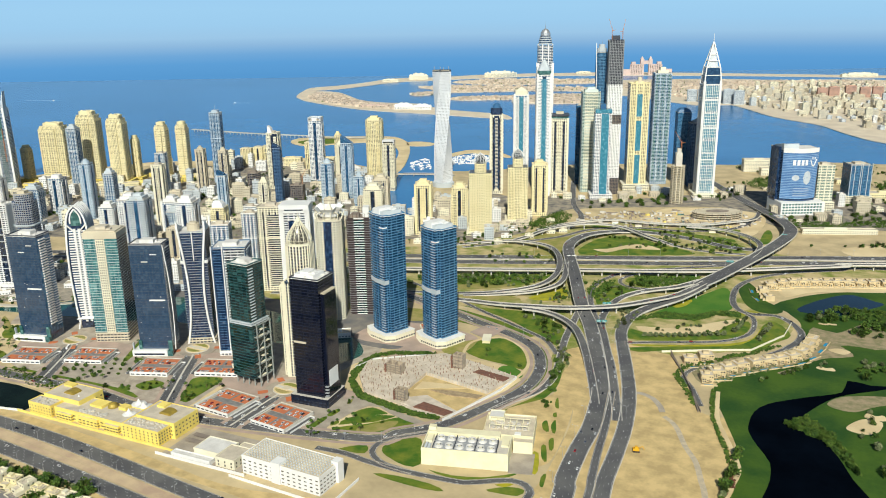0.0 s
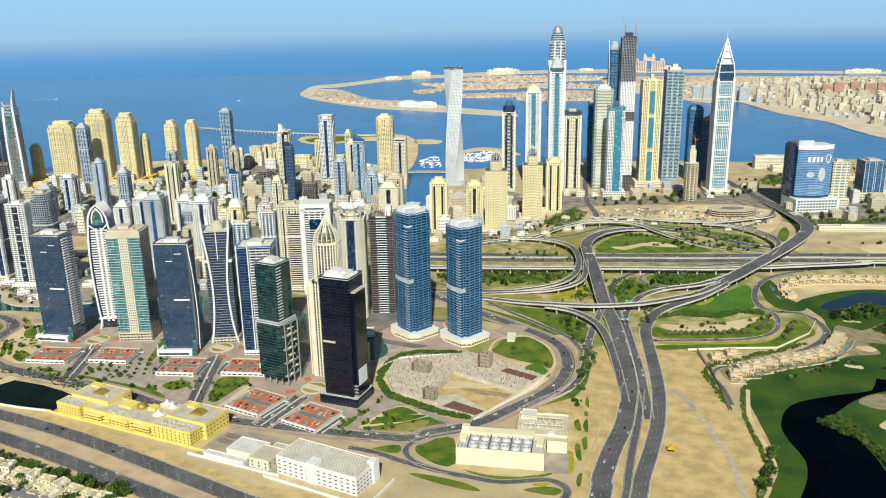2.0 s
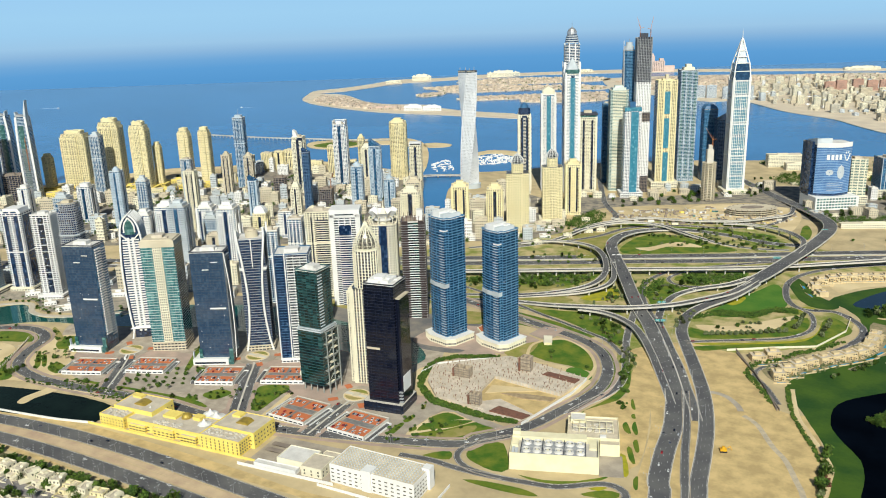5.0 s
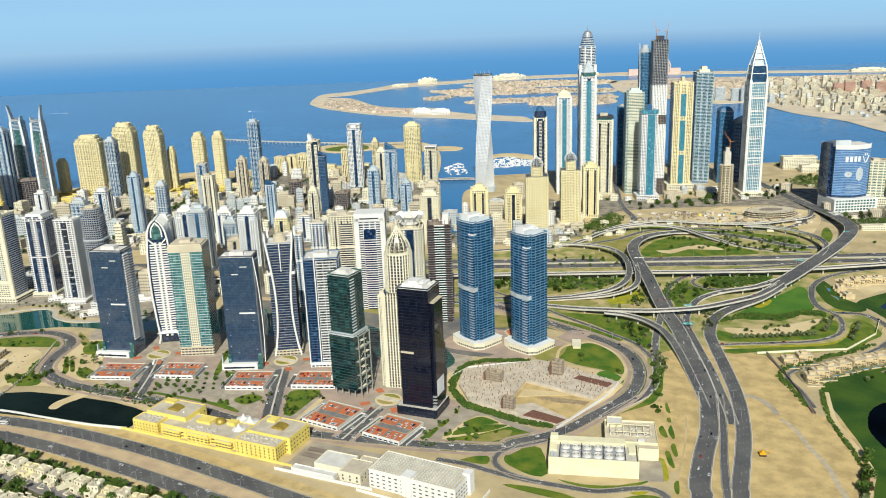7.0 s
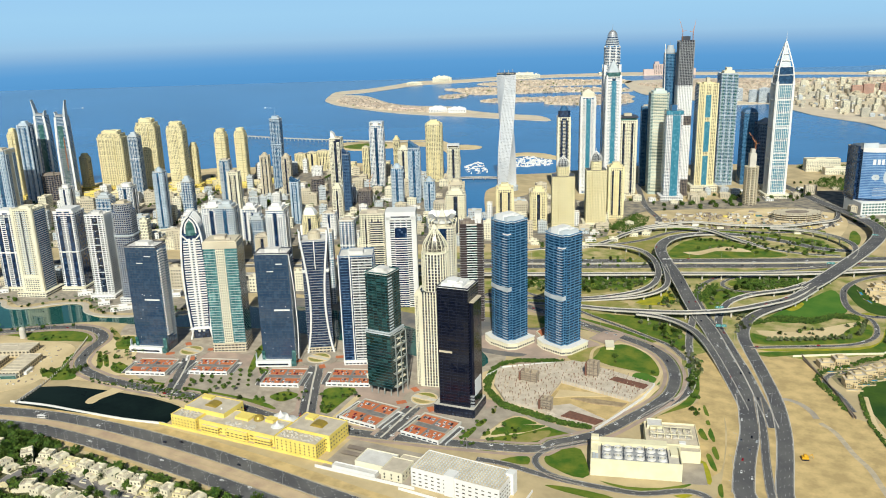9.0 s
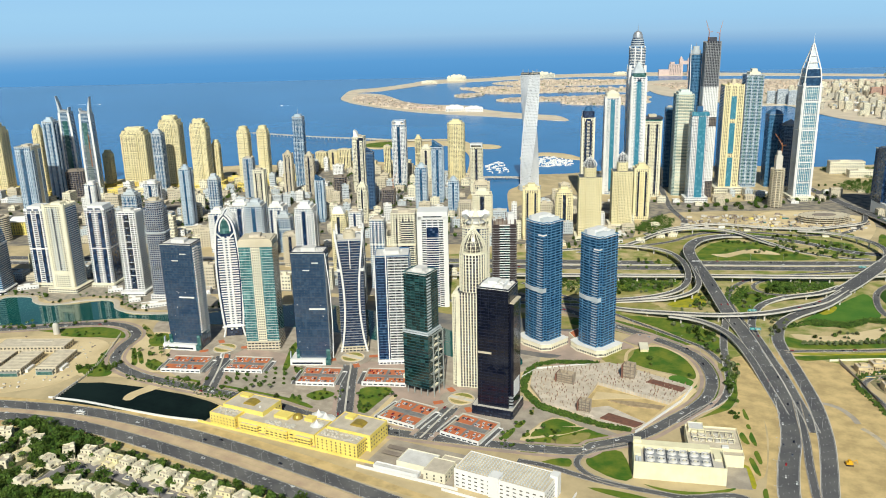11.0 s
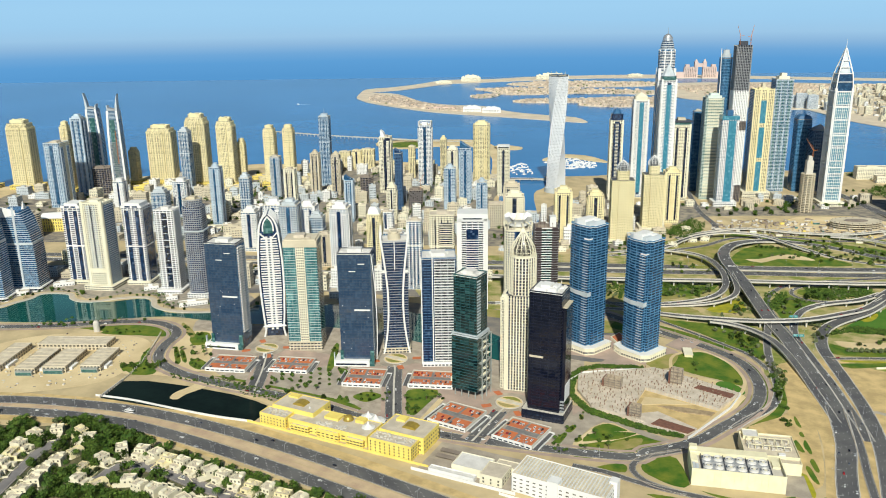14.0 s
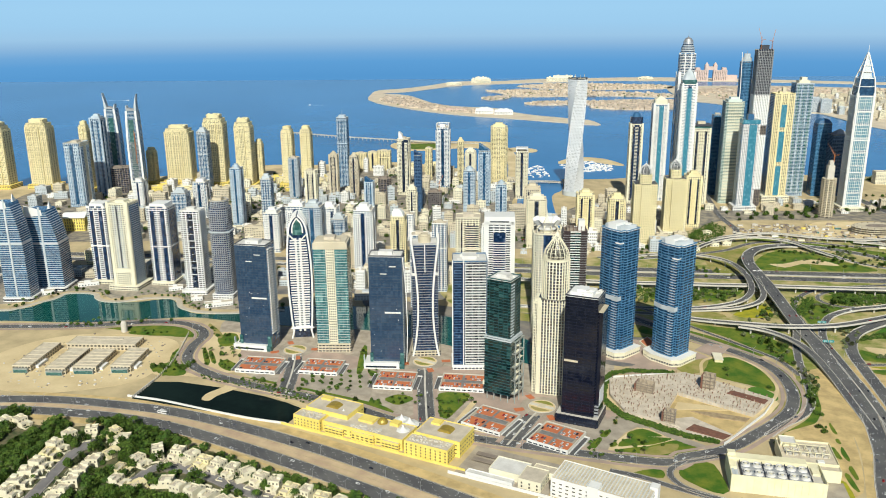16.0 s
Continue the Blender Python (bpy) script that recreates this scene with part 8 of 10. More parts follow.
area("plaza", [(-424, 626), (-408, 634), (-400, 664), (-391, 680), (-377, 663), (-361, 649), (-380, 634), (-400, 628)], 0.3, PINK, "pinkish terrace between the twin towers", "plaza", smooth=False)
for quad, words in (([(-416, 711), (-397, 690), (-392, 706), (-412, 729)], "red paved court between the twin towers"), ([(-359, 720), (-334, 710), (-326, 747), (-352, 748)], "pinkish paved deck beside the twin tower")):
    t = thing("parking_deck", quad[0][0], quad[0][1], 0, 0, words, "parking deck", "parking decks")
    rel = [(x - quad[0][0], y - quad[0][1]) for x, y in quad]
    top = 2.4 if "court" in words else 0.5
    part("deck", Geo().prism(rel, 0.1, top), CREAM if top > 1 else PAVING, t)
    part("bay", Geo().prism(grow(rel, -1.2), top, top + 0.15), RED if "court" in words else PINK, t)
t = thing("terrace_pavilion", -333, 708, 0, 20, "low yellow-cream pavilion beside the park", "building")
part("body", Geo().box(-4, -9, 0.1, 4, 9, 3), YCREAM, t)
part("roof", Geo().box(-4.5, -9.5, 3, 4.5, 9.5, 3.4), CREAM, t)
# halted building plot: slab, pit, concrete stubs
t = thing("building_slab", 0, 0, 0, 0, "halted foundation deck with a pit, cores and column stubs", "building site")
slab = [(-413, 604), (-402, 572), (-380, 547), (-342, 541), (-330, 540), (-347, 556), (-348, 605), (-279, 594), (-269, 634), (-302, 643), (-340, 652), (-353, 653)]
part("slab", Geo().prism(slab, 0.1, 3.0), mat("site_concrete", (0.64, 0.56, 0.46), (0.50, 0.43, 0.34), size=7, fine=1.0, rough=0.9), t)
low = [(-347, 556), (-336, 559), (-325, 568), (-288, 553), (-280, 592), (-347, 603)]
part("pit_floor", Geo().prism(low, 0.1, 0.45), SAND, t, "sandy floor of the excavated pit")
part("lower_slab", Geo().prism([(-347, 553), (-336, 556), (-325, 565), (-288, 550), (-294, 537), (-318, 535), (-340, 540)], 0.1, 1.9), MATS["site_concrete"], t, "lower concrete deck beside the pit")
part("pit_bank", Geo().prism([(-329, 577), (-310, 584), (-281, 588), (-283, 580), (-307, 575)], 0.45, 1.3), mat("dark_spoil", (0.30, 0.22, 0.13), (0.42, 0.32, 0.19), size=4, fine=0.8, rough=0.95), t, "long brown spoil bank in the pit")
part("pit_bank", Geo().prism([(-343, 572), (-326, 583), (-300, 595), (-318, 596), (-344, 590)], 0.45, 0.7), SAND2, t, "pale sand heap in the pit")
RAWCORE = mat("raw_core", (0.46, 0.38, 0.28), (0.32, 0.26, 0.19), size=3, fine=0.6, rough=0.95)
RUST = mat("rusty_steel", (0.22, 0.10, 0.065), (0.15, 0.075, 0.055), size=2.5, fine=0.5, rough=0.9)
for quad, z in (([(-307, 624), (-274, 618), (-272, 627), (-305, 632)], 3.0), ([(-324, 539), (-293, 537), (-289, 546), (-320, 551)], 1.9)):
    part("steel_stack", Geo().prism(quad, z, z + 0.9), RUST, t, "rust-brown stack of steel sheets")
for x, y, w, d, h in ((-375, 594, 15, 9, 9), (-325, 629, 10, 8, 14), (-340, 547, 9, 7, 10)):
    core = Geo()
    for u0, v0, u1, v1 in ((-w / 2, -d / 2, w / 2, -d / 2 + 0.7), (-w / 2, d / 2 - 0.7, w / 2, d / 2), (-w / 2, -d / 2 + 0.7, -w / 2 + 0.7, d / 2 - 0.7), (w / 2 - 0.7, -d / 2 + 0.7, w / 2, d / 2 - 0.7), (-0.4, -d / 2 + 0.7, 0.4, d / 2 - 0.7)):
        core.box(x + u0, y + v0, 2.9 if y > 560 else 0.4, x + u1, y + v1, 3 + h)
    part("core", core, RAWCORE, t, "open raw concrete stair core")
    for q in range(4):
        part("scaffold", Geo().rod((x - w / 2 - 1 + (w + 2) * q / 3, y - d / 2 - 1, 2.9 if y > 560 else 1.8), (x - w / 2 - 1 + (w + 2) * q / 3, y - d / 2 - 1, 4.5 + h), 0.22).box(x - w / 2 - 1, y - d / 2 - 1.2, 3 + h * (q + 0.5) / 4, x + w / 2 + 1, y - d / 2 - 0.8, 3.35 + h * (q + 0.5) / 4), BROWN, t, "brown timber scaffold")
    part("scaffold", Geo().box(x - w / 2 - 1.6, y - d / 2 - 1.4, 2.9 if y > 560 else 0.4, x - w / 2 - 0.2, y + d / 2 + 1.0, 3 + h * 0.9), RUST, t, "brown timber scaffold")
g = Geo()
for k in range(18):
    g.box(-346 + 3.8 * k, 604.2 - 0.62 * k * 1.0, 0.4, -345.2 + 3.8 * k, 605.4 - 0.62 * k, 3.8)
part("pit_column_grid", g, CONCRETE, t, kind="stuff")
rng = random.Random(8)
stubs, rods = Geo(), Geo()
for x, y in strewn(slab, 420, rng, 2.4):
    h = rng.choice((0.3, 0.5, 0.8, 1.2, 1.8))
    stubs.obox(x, y, 3.0, rng.uniform(0.5, 1.1), rng.uniform(0.5, 0.9), h, 0.6)
    if rng.random() < 0.6:
        rods.obox(x, y, 3.0 + h, 0.55, 0.5, rng.uniform(0.5, 1.6), 0.6)
part("column_stub_grid", stubs, RAWCORE, t, kind="stuff")
part("rebar", rods, RUST, t, kind="stuff")

# fence of pale posts between the yard and the road
t = thing("yard_fence", 0, 0, 0, 0, "pale concrete post fence round the sandy yard", "fence")
g = Geo()
for c, yaw in along(spline([(-787, 353, 0), (-800, 388, 0), (-816, 422, 0), (-840, 458, 0), (-865, 492, 0)], 4), 4.0, 0):
    g.obox(c.x, c.y, 0.1, 0.6, 0.5, 3.0, yaw)
part("post_grid", g, CONCRETE, t, kind="stuff")
g = Geo()
ribbon(g, spline([(-800, 388, 0), (-816, 422, 0), (-840, 458, 0), (-865, 492, 0)], 4), -0.15, 0.15, 0.1, 1.4)
part("low_wall", g, BEIGE, t)
# storm-pond walls
t = thing("pond_wall", 0, 0, 0, 0, "white retaining wall along the dark pond", "wall")
pw = spline([(-795, 352, 0), (-758, 361, 0), (-713, 367, 0), (-666, 374, 0), (-629, 383, 0)], 6)
g = Geo()
ribbon(g, pw, -0.4, 0.4, 0.1, 2.0)
part("wall", g, WHITE, t)
g = Geo()
ribbon(g, [Vector((-788, 351, 0)), Vector((-794, 368, 0)), Vector((-800, 387, 0))], -0.35, 0.35, 0.1, 2.2)
part("side_wall", g, CONCRETE, t)
area("sandbar", [(-729, 381), (-734, 392), (-731, 409), (-731, 418), (-718, 419), (-718, 409), (-722, 394), (-721, 383)], 0.45, SAND2, "pale sandbar in the pond", "sand", step=3)
area("bank", [(-812, 398), (-770, 414), (-721, 419), (-655, 417), (-630, 414), (-630, 420), (-700, 425), (-770, 420), (-815, 404)], 0.4, SAND2, "sandy pond bank", "bank", step=6)

# building site near the far towers
t = thing("unfinished_podium", -215, 1360, 0, 30, "unfinished oval concrete podium building", "building site")
for k in range(4):
    part("floor_slab", Geo().prism(oval(84, 50, 24), 3.4 * k + 0.2, 3.4 * k + 0.9), BEIGE, t)
for i in range(22):
    a = 2 * math.pi * i / 22
    part("column", Geo().obox(39 * math.cos(a), 22.5 * math.sin(a), 0, 1.2, 1.2, 12, a), BROWN, t)
part("timber_deck", Geo().prism(oval(40, 20, 12), 11.2, 11.8), BROWN, t)
rng = random.Random(8)
for x, y in strewn([(-400, 1225), (-330, 1300), (-290, 1400), (-260, 1400), (-270, 1310), (-200, 1290), (-180, 1245)], 14, rng, 14):
    t = thing("site_cabin", x, y, 0, rng.choice((24, 114)), "small site cabin with a flat roof", "cabin", "site cabins")
    part("body", Geo().box(-5, -2, 0.1, 5, 2, 3), rng.choice((WHITE, BEIGE, G_TEAL, CREAM)), t)
    part("roof", Geo().box(-5.2, -2.2, 3, 5.2, 2.2, 3.3), ROOF, t)
t = thing("digger", -134, 556, 0, 20, "small yellow digger parked on sand", "digger")
part("body", Geo().box(-2.4, -1.8, 0.9, 2.4, 1.8, 2.6).box(-1, -1.2, 2.6, 1.2, 1.2, 4.2), mat("digger_yellow", (0.75, 0.40, 0.02), rough=0.5), t)
for s in (-1, 1):
    part("track", Geo().box(-2.6, s * 1.9 - 0.5, 0.1, 2.6, s * 1.9 + 0.5, 1.0), BLACKSLAB, t)
part("arm", Geo().rod((2, 0, 2.4), (5, 0, 4.6), 0.3).rod((5, 0, 4.6), (6.4, 0, 1.2), 0.25), MATS["digger_yellow"], t)
for pts in ([(-152, 752), (-126, 700), (-104, 642)],):
    t = thing("field_wall", 0, 0, 0, 0, "dark boundary wall between sand and villas", "wall")
    g = Geo()
    ribbon(g, spline([(*p, 0) for p in pts], 8), -0.4, 0.4, 0.1, 2.4)
    part("wall", g, BROWN, t)

# ---- low blocks between the towers ----
TOWERS = [(o.matrix_world.translation.x, o.matrix_world.translation.y) for o in scene.objects if o.type == "EMPTY"]


def block(x, y, rot, w, d, h, wall, group, label, roof=None):
    t = thing("low_block", x, y, 0, rot, label, "building", group)
    part("wall", Geo().box(-w / 2, -d / 2, -0.4, w / 2, d / 2, h), wall, t)
    part("roof", Geo().box(-w / 2 + 0.3, -d / 2 + 0.3, h, w / 2 - 0.3, d / 2 - 0.3, h + 0.2), roof or ROOF, t)
    g = Geo()
    for k in range(max(1, int(h / 3))):
        n = max(2, int(w / 3.4))
        for j in range(n):
            u = -w / 2 + w * (j + 0.5) / n
            g.box(u - 0.9, -d / 2 - 0.08, 1 + 3 * k, u + 0.9, d / 2 + 0.08, 2.3 + 3 * k)
        n = max(2, int(d / 3.4))
        for j in range(n):
            u = -d / 2 + d * (j + 0.5) / n
            g.box(-w / 2 - 0.08, u - 0.9, 1 + 3 * k, w / 2 + 0.08, u + 0.9, 2.3 + 3 * k)
    part("window_grid", g, G_GREY, t, kind="stuff")
    rim = Geo()
    for a in ((-w / 2, -d / 2, w / 2, -d / 2 + 0.3), (-w / 2, d / 2 - 0.3, w / 2, d / 2), (-w / 2, -d / 2 + 0.3, -w / 2 + 0.3, d / 2 - 0.3), (w / 2 - 0.3, -d / 2 + 0.3, w / 2, d / 2 - 0.3)):
        rim.box(a[0], a[1], h, a[2], a[3], h + 0.9)
    part("parapet", rim, wall, t)
    if w > 12:
        part("stair_head", Geo().box(-w * 0.2, -d * 0.15, h + 0.2, w * 0.1, d * 0.2, h + 2.6), wall, t)
    return t


rng = random.Random(21)
CITYPOLY = [(-1500, 640), (-1150, 770), (-560, 1020), (-560, 1080), (-690, 1050), (-830, 1250), (-930, 1470), (-1150, 1510), (-1300, 1470), (-1420, 1330), (-1560, 1060), (-1740, 900)]
WORDS = {"cream_render": "low cream block with a flat roof", "beige_render": "low beige block with a flat roof", "white_paint": "low white block with a flat roof", "bare_concrete": "low unfinished concrete block",
         "yellow_cream_render": "low yellow-cream block with a flat roof", "light_grey_cladding": "low grey block with a flat roof"}
for x, y in strewn(CITYPOLY, 138, rng, 24):
    if min((x - a) ** 2 + (y - b) ** 2 for a, b in TOWERS) > 27 ** 2:
        m = rng.choice((CREAM, BEIGE, BEIGE, WHITE, WHITE, LGREY, LGREY))
        block(x, y, rng.choice((24, 24, 114, 40)), rng.uniform(12, 26), rng.uniform(10, 18), rng.choice((4, 6, 7, 9, 12, 16, 22)), m, "low city blocks", WORDS[m.name])
for x, y in strewn([(-1760, 930), (-1600, 1000), (-1300, 1130), (-1250, 1260), (-1300, 1330), (-1500, 1200), (-1700, 1030)], 34, rng, 26):
    if min((x - a) ** 2 + (y - b) ** 2 for a, b in TOWERS) > 24 ** 2:
        block(x, y, 50, rng.uniform(24, 40), rng.uniform(14, 20), rng.uniform(6, 12), YELLOW if rng.random() < 0.6 else YCREAM, "beach podium blocks", "low yellow podium block under the beach towers")
for x, y, w, h in ((-1130, 1500, 60, 22), (-1200, 1480, 40, 20), (-1060, 1500, 30, 16)):
    block(x, y, 24, w, 18, h, YCREAM, "beach hotel blocks", "long yellow-cream beachside block")
for x, y, w, d, h in ((-210, 1830, 70, 22, 26), (-175, 1800, 60, 20, 14), (-130, 1850, 50, 18, 9), (-90, 1900, 46, 18, 8), (-40, 1760, 40, 26, 8), (30, 1620, 60, 24, 14), (60, 1480, 46, 30, 20), (100, 1420, 50, 30, 12), (80, 1340, 30, 34, 26), (-30, 1330, 110, 12, 7)):
    block(x, y, 22, w, d, h, rng.choice((CREAM, YCREAM)), "shore blocks", "low yellow-cream block near the shore")
for x, y in ((-590, 1010), (-560, 1055), (-630, 1000), (-480, 1060), (-450, 1110), (-430, 1150), (-455, 1215), (-415, 1165)):
    block(x, y, 24, 13, 10, 5, CREAM, "garden blocks", "small cream garden block with a flat roof")
for x, y, w, h in ((-1180, 620, 34, 9), (-1220, 640, 22, 14), (-1130, 650, 22, 6), (-1010, 690, 30, 6), (-880, 690, 34, 7), (-760, 690, 30, 8)):
    block(x, y, 30, w, 18, h, YCREAM if h > 8 else LGREY, "blocks behind the lagoon", "low pale block behind the lagoon towers")
for x, y in ((-480, 650), (-1010, 640), (-890, 640)):
    block(x, y, 35, 24, 14, 5, WHITE, "lagoon pavilions", "low white pavilion beside the lagoon")

# the crowd of smaller blocks, joined
CITY_FILL = []
kinds = [o for o in scene.objects if o.type == "EMPTY" and o.name.startswith("low_block")][:60]
for poly, n, lo, hi in ((CITYPOLY, 250, 0.6, 1.7), ([(-1350, 470), (-1180, 590), (-860, 745), (-620, 850), (-600, 790), (-800, 700), (-900, 655), (-1000, 640), (-1130, 590), (-1220, 470)], 70, 0.7, 1.6),
                        ([(-700, 1060), (-560, 1040), (-470, 1090), (-500, 1240), (-560, 1340), (-690, 1390), (-700, 1200)], 60, 0.6, 1.4)):
    for x, y in strewn(poly, n, rng, 15):
        if min((x - a) ** 2 + (y - b) ** 2 for a, b in TOWERS) > 19 ** 2:
            m = pose(x, y, 0.1, 0, 0, rng.choice((24, 24, 114, 40))) @ Matrix.Diagonal((rng.uniform(0.7, 1.1), rng.uniform(0.7, 1.1), rng.uniform(lo, hi), 1))
            CITY_FILL.append((rng.choice(kinds), m))
for x, y in strewn([(-140, 1370), (-20, 1400), (80, 1440), (120, 1620), (-20, 1660), (-60, 1560), (-140, 1420)], 26, rng, 22) + strewn([(-540, 1390), (-330, 1400), (-240, 1480), (-160, 1640), (-330, 1580), (-430, 1440)], 26, rng, 22):
    if min((x - a) ** 2 + (y - b) ** 2 for a, b in TOWERS) > 34 ** 2:
        CITY_FILL.append((rng.choice(kinds), pose(x, y, 0.1, 0, 0, rng.choice((24, 114))) @ Matrix.Diagonal((0.9, 0.9, rng.uniform(0.5, 1.1), 1))))
mass("small_blocks", "crowd of low pale blocks between marina towers", "buildings", CITY_FILL)

# ---- far shore and island ----
APART = []
for k, (w, d, h, m) in enumerate(((46, 22, 46, mat("pale_stone_render", (0.62, 0.58, 0.47), (0.52, 0.48, 0.39), size=12, rough=0.85)), (34, 24, 62, CREAM), (60, 26, 34, BEIGE), (40, 22, 52, mat("terracotta_render", (0.56, 0.34, 0.25), (0.49, 0.30, 0.23), size=12, rough=0.85)), (50, 18, 56, LGREY))):
    glass = G_GREY if k != 4 else G_BLUE
    t = tower("far_block", "pale apartment block on the far shore" if k != 3 else "terracotta apartment block on the far shore", 100 + 60 * k, 3000, 20, h, rect(w, d, 2), glass, 1.5, m, 3.2, 0.4, (4, 1.6, 0.5), m, m, group="far apartments")
    APART.append(t)
rng = random.Random(33)
FAR = [(-493, 3314), (-409, 3165), (-257, 2985), (-108, 2804), (30, 2578), (300, 2480), (900, 3100), (900, 3900), (93, 3951), (-260, 4328), (-534, 4068), (-571, 3737)]
SHORE = []
spots = strewn(FAR, 330, rng, 34)
for k, (x, y) in enumerate(spots):
    src = APART[rng.choice((0, 0, 1, 1, 2, 2, 0, 1, 2, 1))]
    SHORE.append((src, pose(x, y, 0.3, 0, 0, rng.choice((20, 20, 110, 35))) @ Matrix.Diagonal((0.6, 0.6, rng.choice((0.25, 0.3, 0.35, 0.45, 0.6)), 1))))
SHORE += [(APART[4], pose(x, y, 0.3, 0, 0, 20) @ Matrix.Diagonal((0.75, 0.8, k, 1))) for x, y, k in ((-655, 3310, 0.8), (-612, 3305, 0.85), (-548, 3280, 0.8), (-510, 3265, 0.95), (-468, 3245, 0.9))]
SHORE += [(APART[3], pose(x, y, 0.3, 0, 0, 20) @ Matrix.Diagonal((1.0, 0.8, 0.8 * k, 1))) for x, y, k in ((-204, 3640, 0.9), (-163, 3655, 1.0), (-104, 3700, 1.05), (-51, 3700, 0.95), (-6, 3700, 1.0))]
SHORE.sort(key=lambda c: c[1].translation.y)
settle(SHORE, 55, "far_blocks", "many pale apartment blocks on the far shore", "buildings")
TOWN_FILL = []
for x, y in strewn(FAR, 620, rng, 20):
    TOWN_FILL.append((rng.choice(kinds), pose(x, y, 0.3, 0, 0, rng.choice((20, 110, 35))) @ Matrix.Diagonal((0.9, 0.9, rng.uniform(0.6, 1.4), 1))))
mass("far_town", "dense pale town on the far shore", "buildings", TOWN_FILL)
ROOFS = mat("tan_roof", (0.60, 0.51, 0.41), (0.50, 0.40, 0.31), size=30, rough=0.9, island=0.25)
for pts in FRONDS + [[(-2295, 2965), (-2367, 3125), (-2224, 3109), (-1921, 2845), (-1777, 2795), (-1610, 2783), (-1547, 2673), (-1736, 2648), (-1944, 2713), (-2196, 2856)], [(-1210, 4046), (-950, 4405), (23, 4679), (25, 4141), (-376, 4221), (-582, 3887), (-631, 3364), (-882, 3548)], [(-1210, 4046), (-950, 4405), (-600, 4480), (-640, 4200), (-900, 3900)]]:
    g = Geo()
    for x, y in strewn(pts, 330 if pts in FRONDS else 560, rng, 12):
        g.obox(x, y, 0.3, rng.uniform(9, 16), rng.uniform(8, 13), rng.uniform(4, 8), rng.uniform(0, 3.1))
    ob = new("far_houses", g.mesh("far_houses"))
    ob.data.materials.append(ROOFS)
    tagged(ob, "dense rows of small tan villas", "houses", kind="stuff")
    g = Geo()
    for x, y in strewn(pts, 90, rng, 10):
        r = rng.uniform(3, 6)
        g.loft([[(x + r * q * math.cos(a * 1.05), y + r * q * math.sin(a * 1.05), z) for a in range(6)] for q, z in ((0.6, 0.4), (1, 2), (0.7, 4.5), (0.1, 5.5))])
    ob = new("far_bushes", g.mesh("far_bushes"))
    ob.data.materials.append(LEAF_G)
    tagged(ob, "grey-green far bushes among villas", "bushes", kind="stuff")
PINKW = mat("pink_render", (0.66, 0.50, 0.43), (0.58, 0.44, 0.38), size=15, rough=0.85)
t = thing("arch_hotel", -1225, 4800, 0.3, 24, "pink island hotel with a great pointed arch", "hotel")
for s in (-1, 1):
    part("wing", Geo().box(s * 14 if s > 0 else -92, -12, 0, 92 if s > 0 else -14, 12, 62), PINKW, t)
    part("end_tower", Geo().box(s * 74 - 12, -14, 62, s * 74 + 12, 14, 76), PINKW, t)
    part("inner_tower", Geo().box(s * 24 - 10, -14, 62, s * 24 + 10, 14, 92), PINKW, t)
    part("cupola", Geo().loft([[(s * 24 + r * math.cos(a * 0.785), r * math.sin(a * 0.785), z) for a in range(8)] for r, z in ((9, 92), (6, 100), (0.3, 108))]), PINKW, t)
part("arch_head", Geo().loft([[(-14, -11, 62), (14, -11, 62), (14, 11, 62), (-14, 11, 62)], [(-14, -11, 82), (14, -11, 82), (14, 11, 82), (-14, 11, 82)]]), PINKW, t)
for s in (-121, 121):
    part("low_wing", Geo().box(s - 29, -10, 0, s + 29, 10, 34), PINKW, t)
g = Geo()
for r in range(8):
    for c in range(18):
        if abs(-86 + 10 * c) > 16:
            g.box(-88 + 10 * c, -12.6, 5 + 7 * r, -84 + 10 * c, -11.8, 9 + 7 * r)
part("window_grid", g, G_BROWN, t, kind="stuff")
for x, y, w, h in ((-1988, 4420, 190, 40), (-2363, 4100, 110, 40), (-2430, 3900, 90, 18), (-1606, 4800, 90, 18), (-107, 4960, 190, 24), (-1526, 2670, 70, 24), (-1605, 2665, 70, 26), (-1760, 2700, 110, 10)):
    t = thing("island_hotel", x, y, 0.3, 25, "pale hotel on the crescent island", "hotel", "island hotels")
    mm = WHITE if y < 3000 and h > 10 else (PINKW if h == 10 else CREAM)
    part("body", Geo().box(-w / 2, -12, 0, w / 2, 12, h * 0.6).box(-w * 0.3, -10, h * 0.6, w * 0.3, 10, h * 0.85), mm, t)
    for k in range(4):
        part("turret", Geo().box(-w * 0.4 + w * 0.26 * k - 5, -8, h * 0.6, -w * 0.4 + w * 0.26 * k + 5, 8, h * (0.95 if k in (1, 2) else 0.75)), mm, t)
    g = Geo()
    for k in range(int(w / 6)):
        for r in range(max(1, int(h / 9))):
            g.box(-w / 2 + 2 + 6 * k, -12.3, 2 + 5 * r, -w / 2 + 5 + 6 * k, -11.9, 4.5 + 5 * r)
    part("window_grid", g, G_GREY, t, kind="stuff")

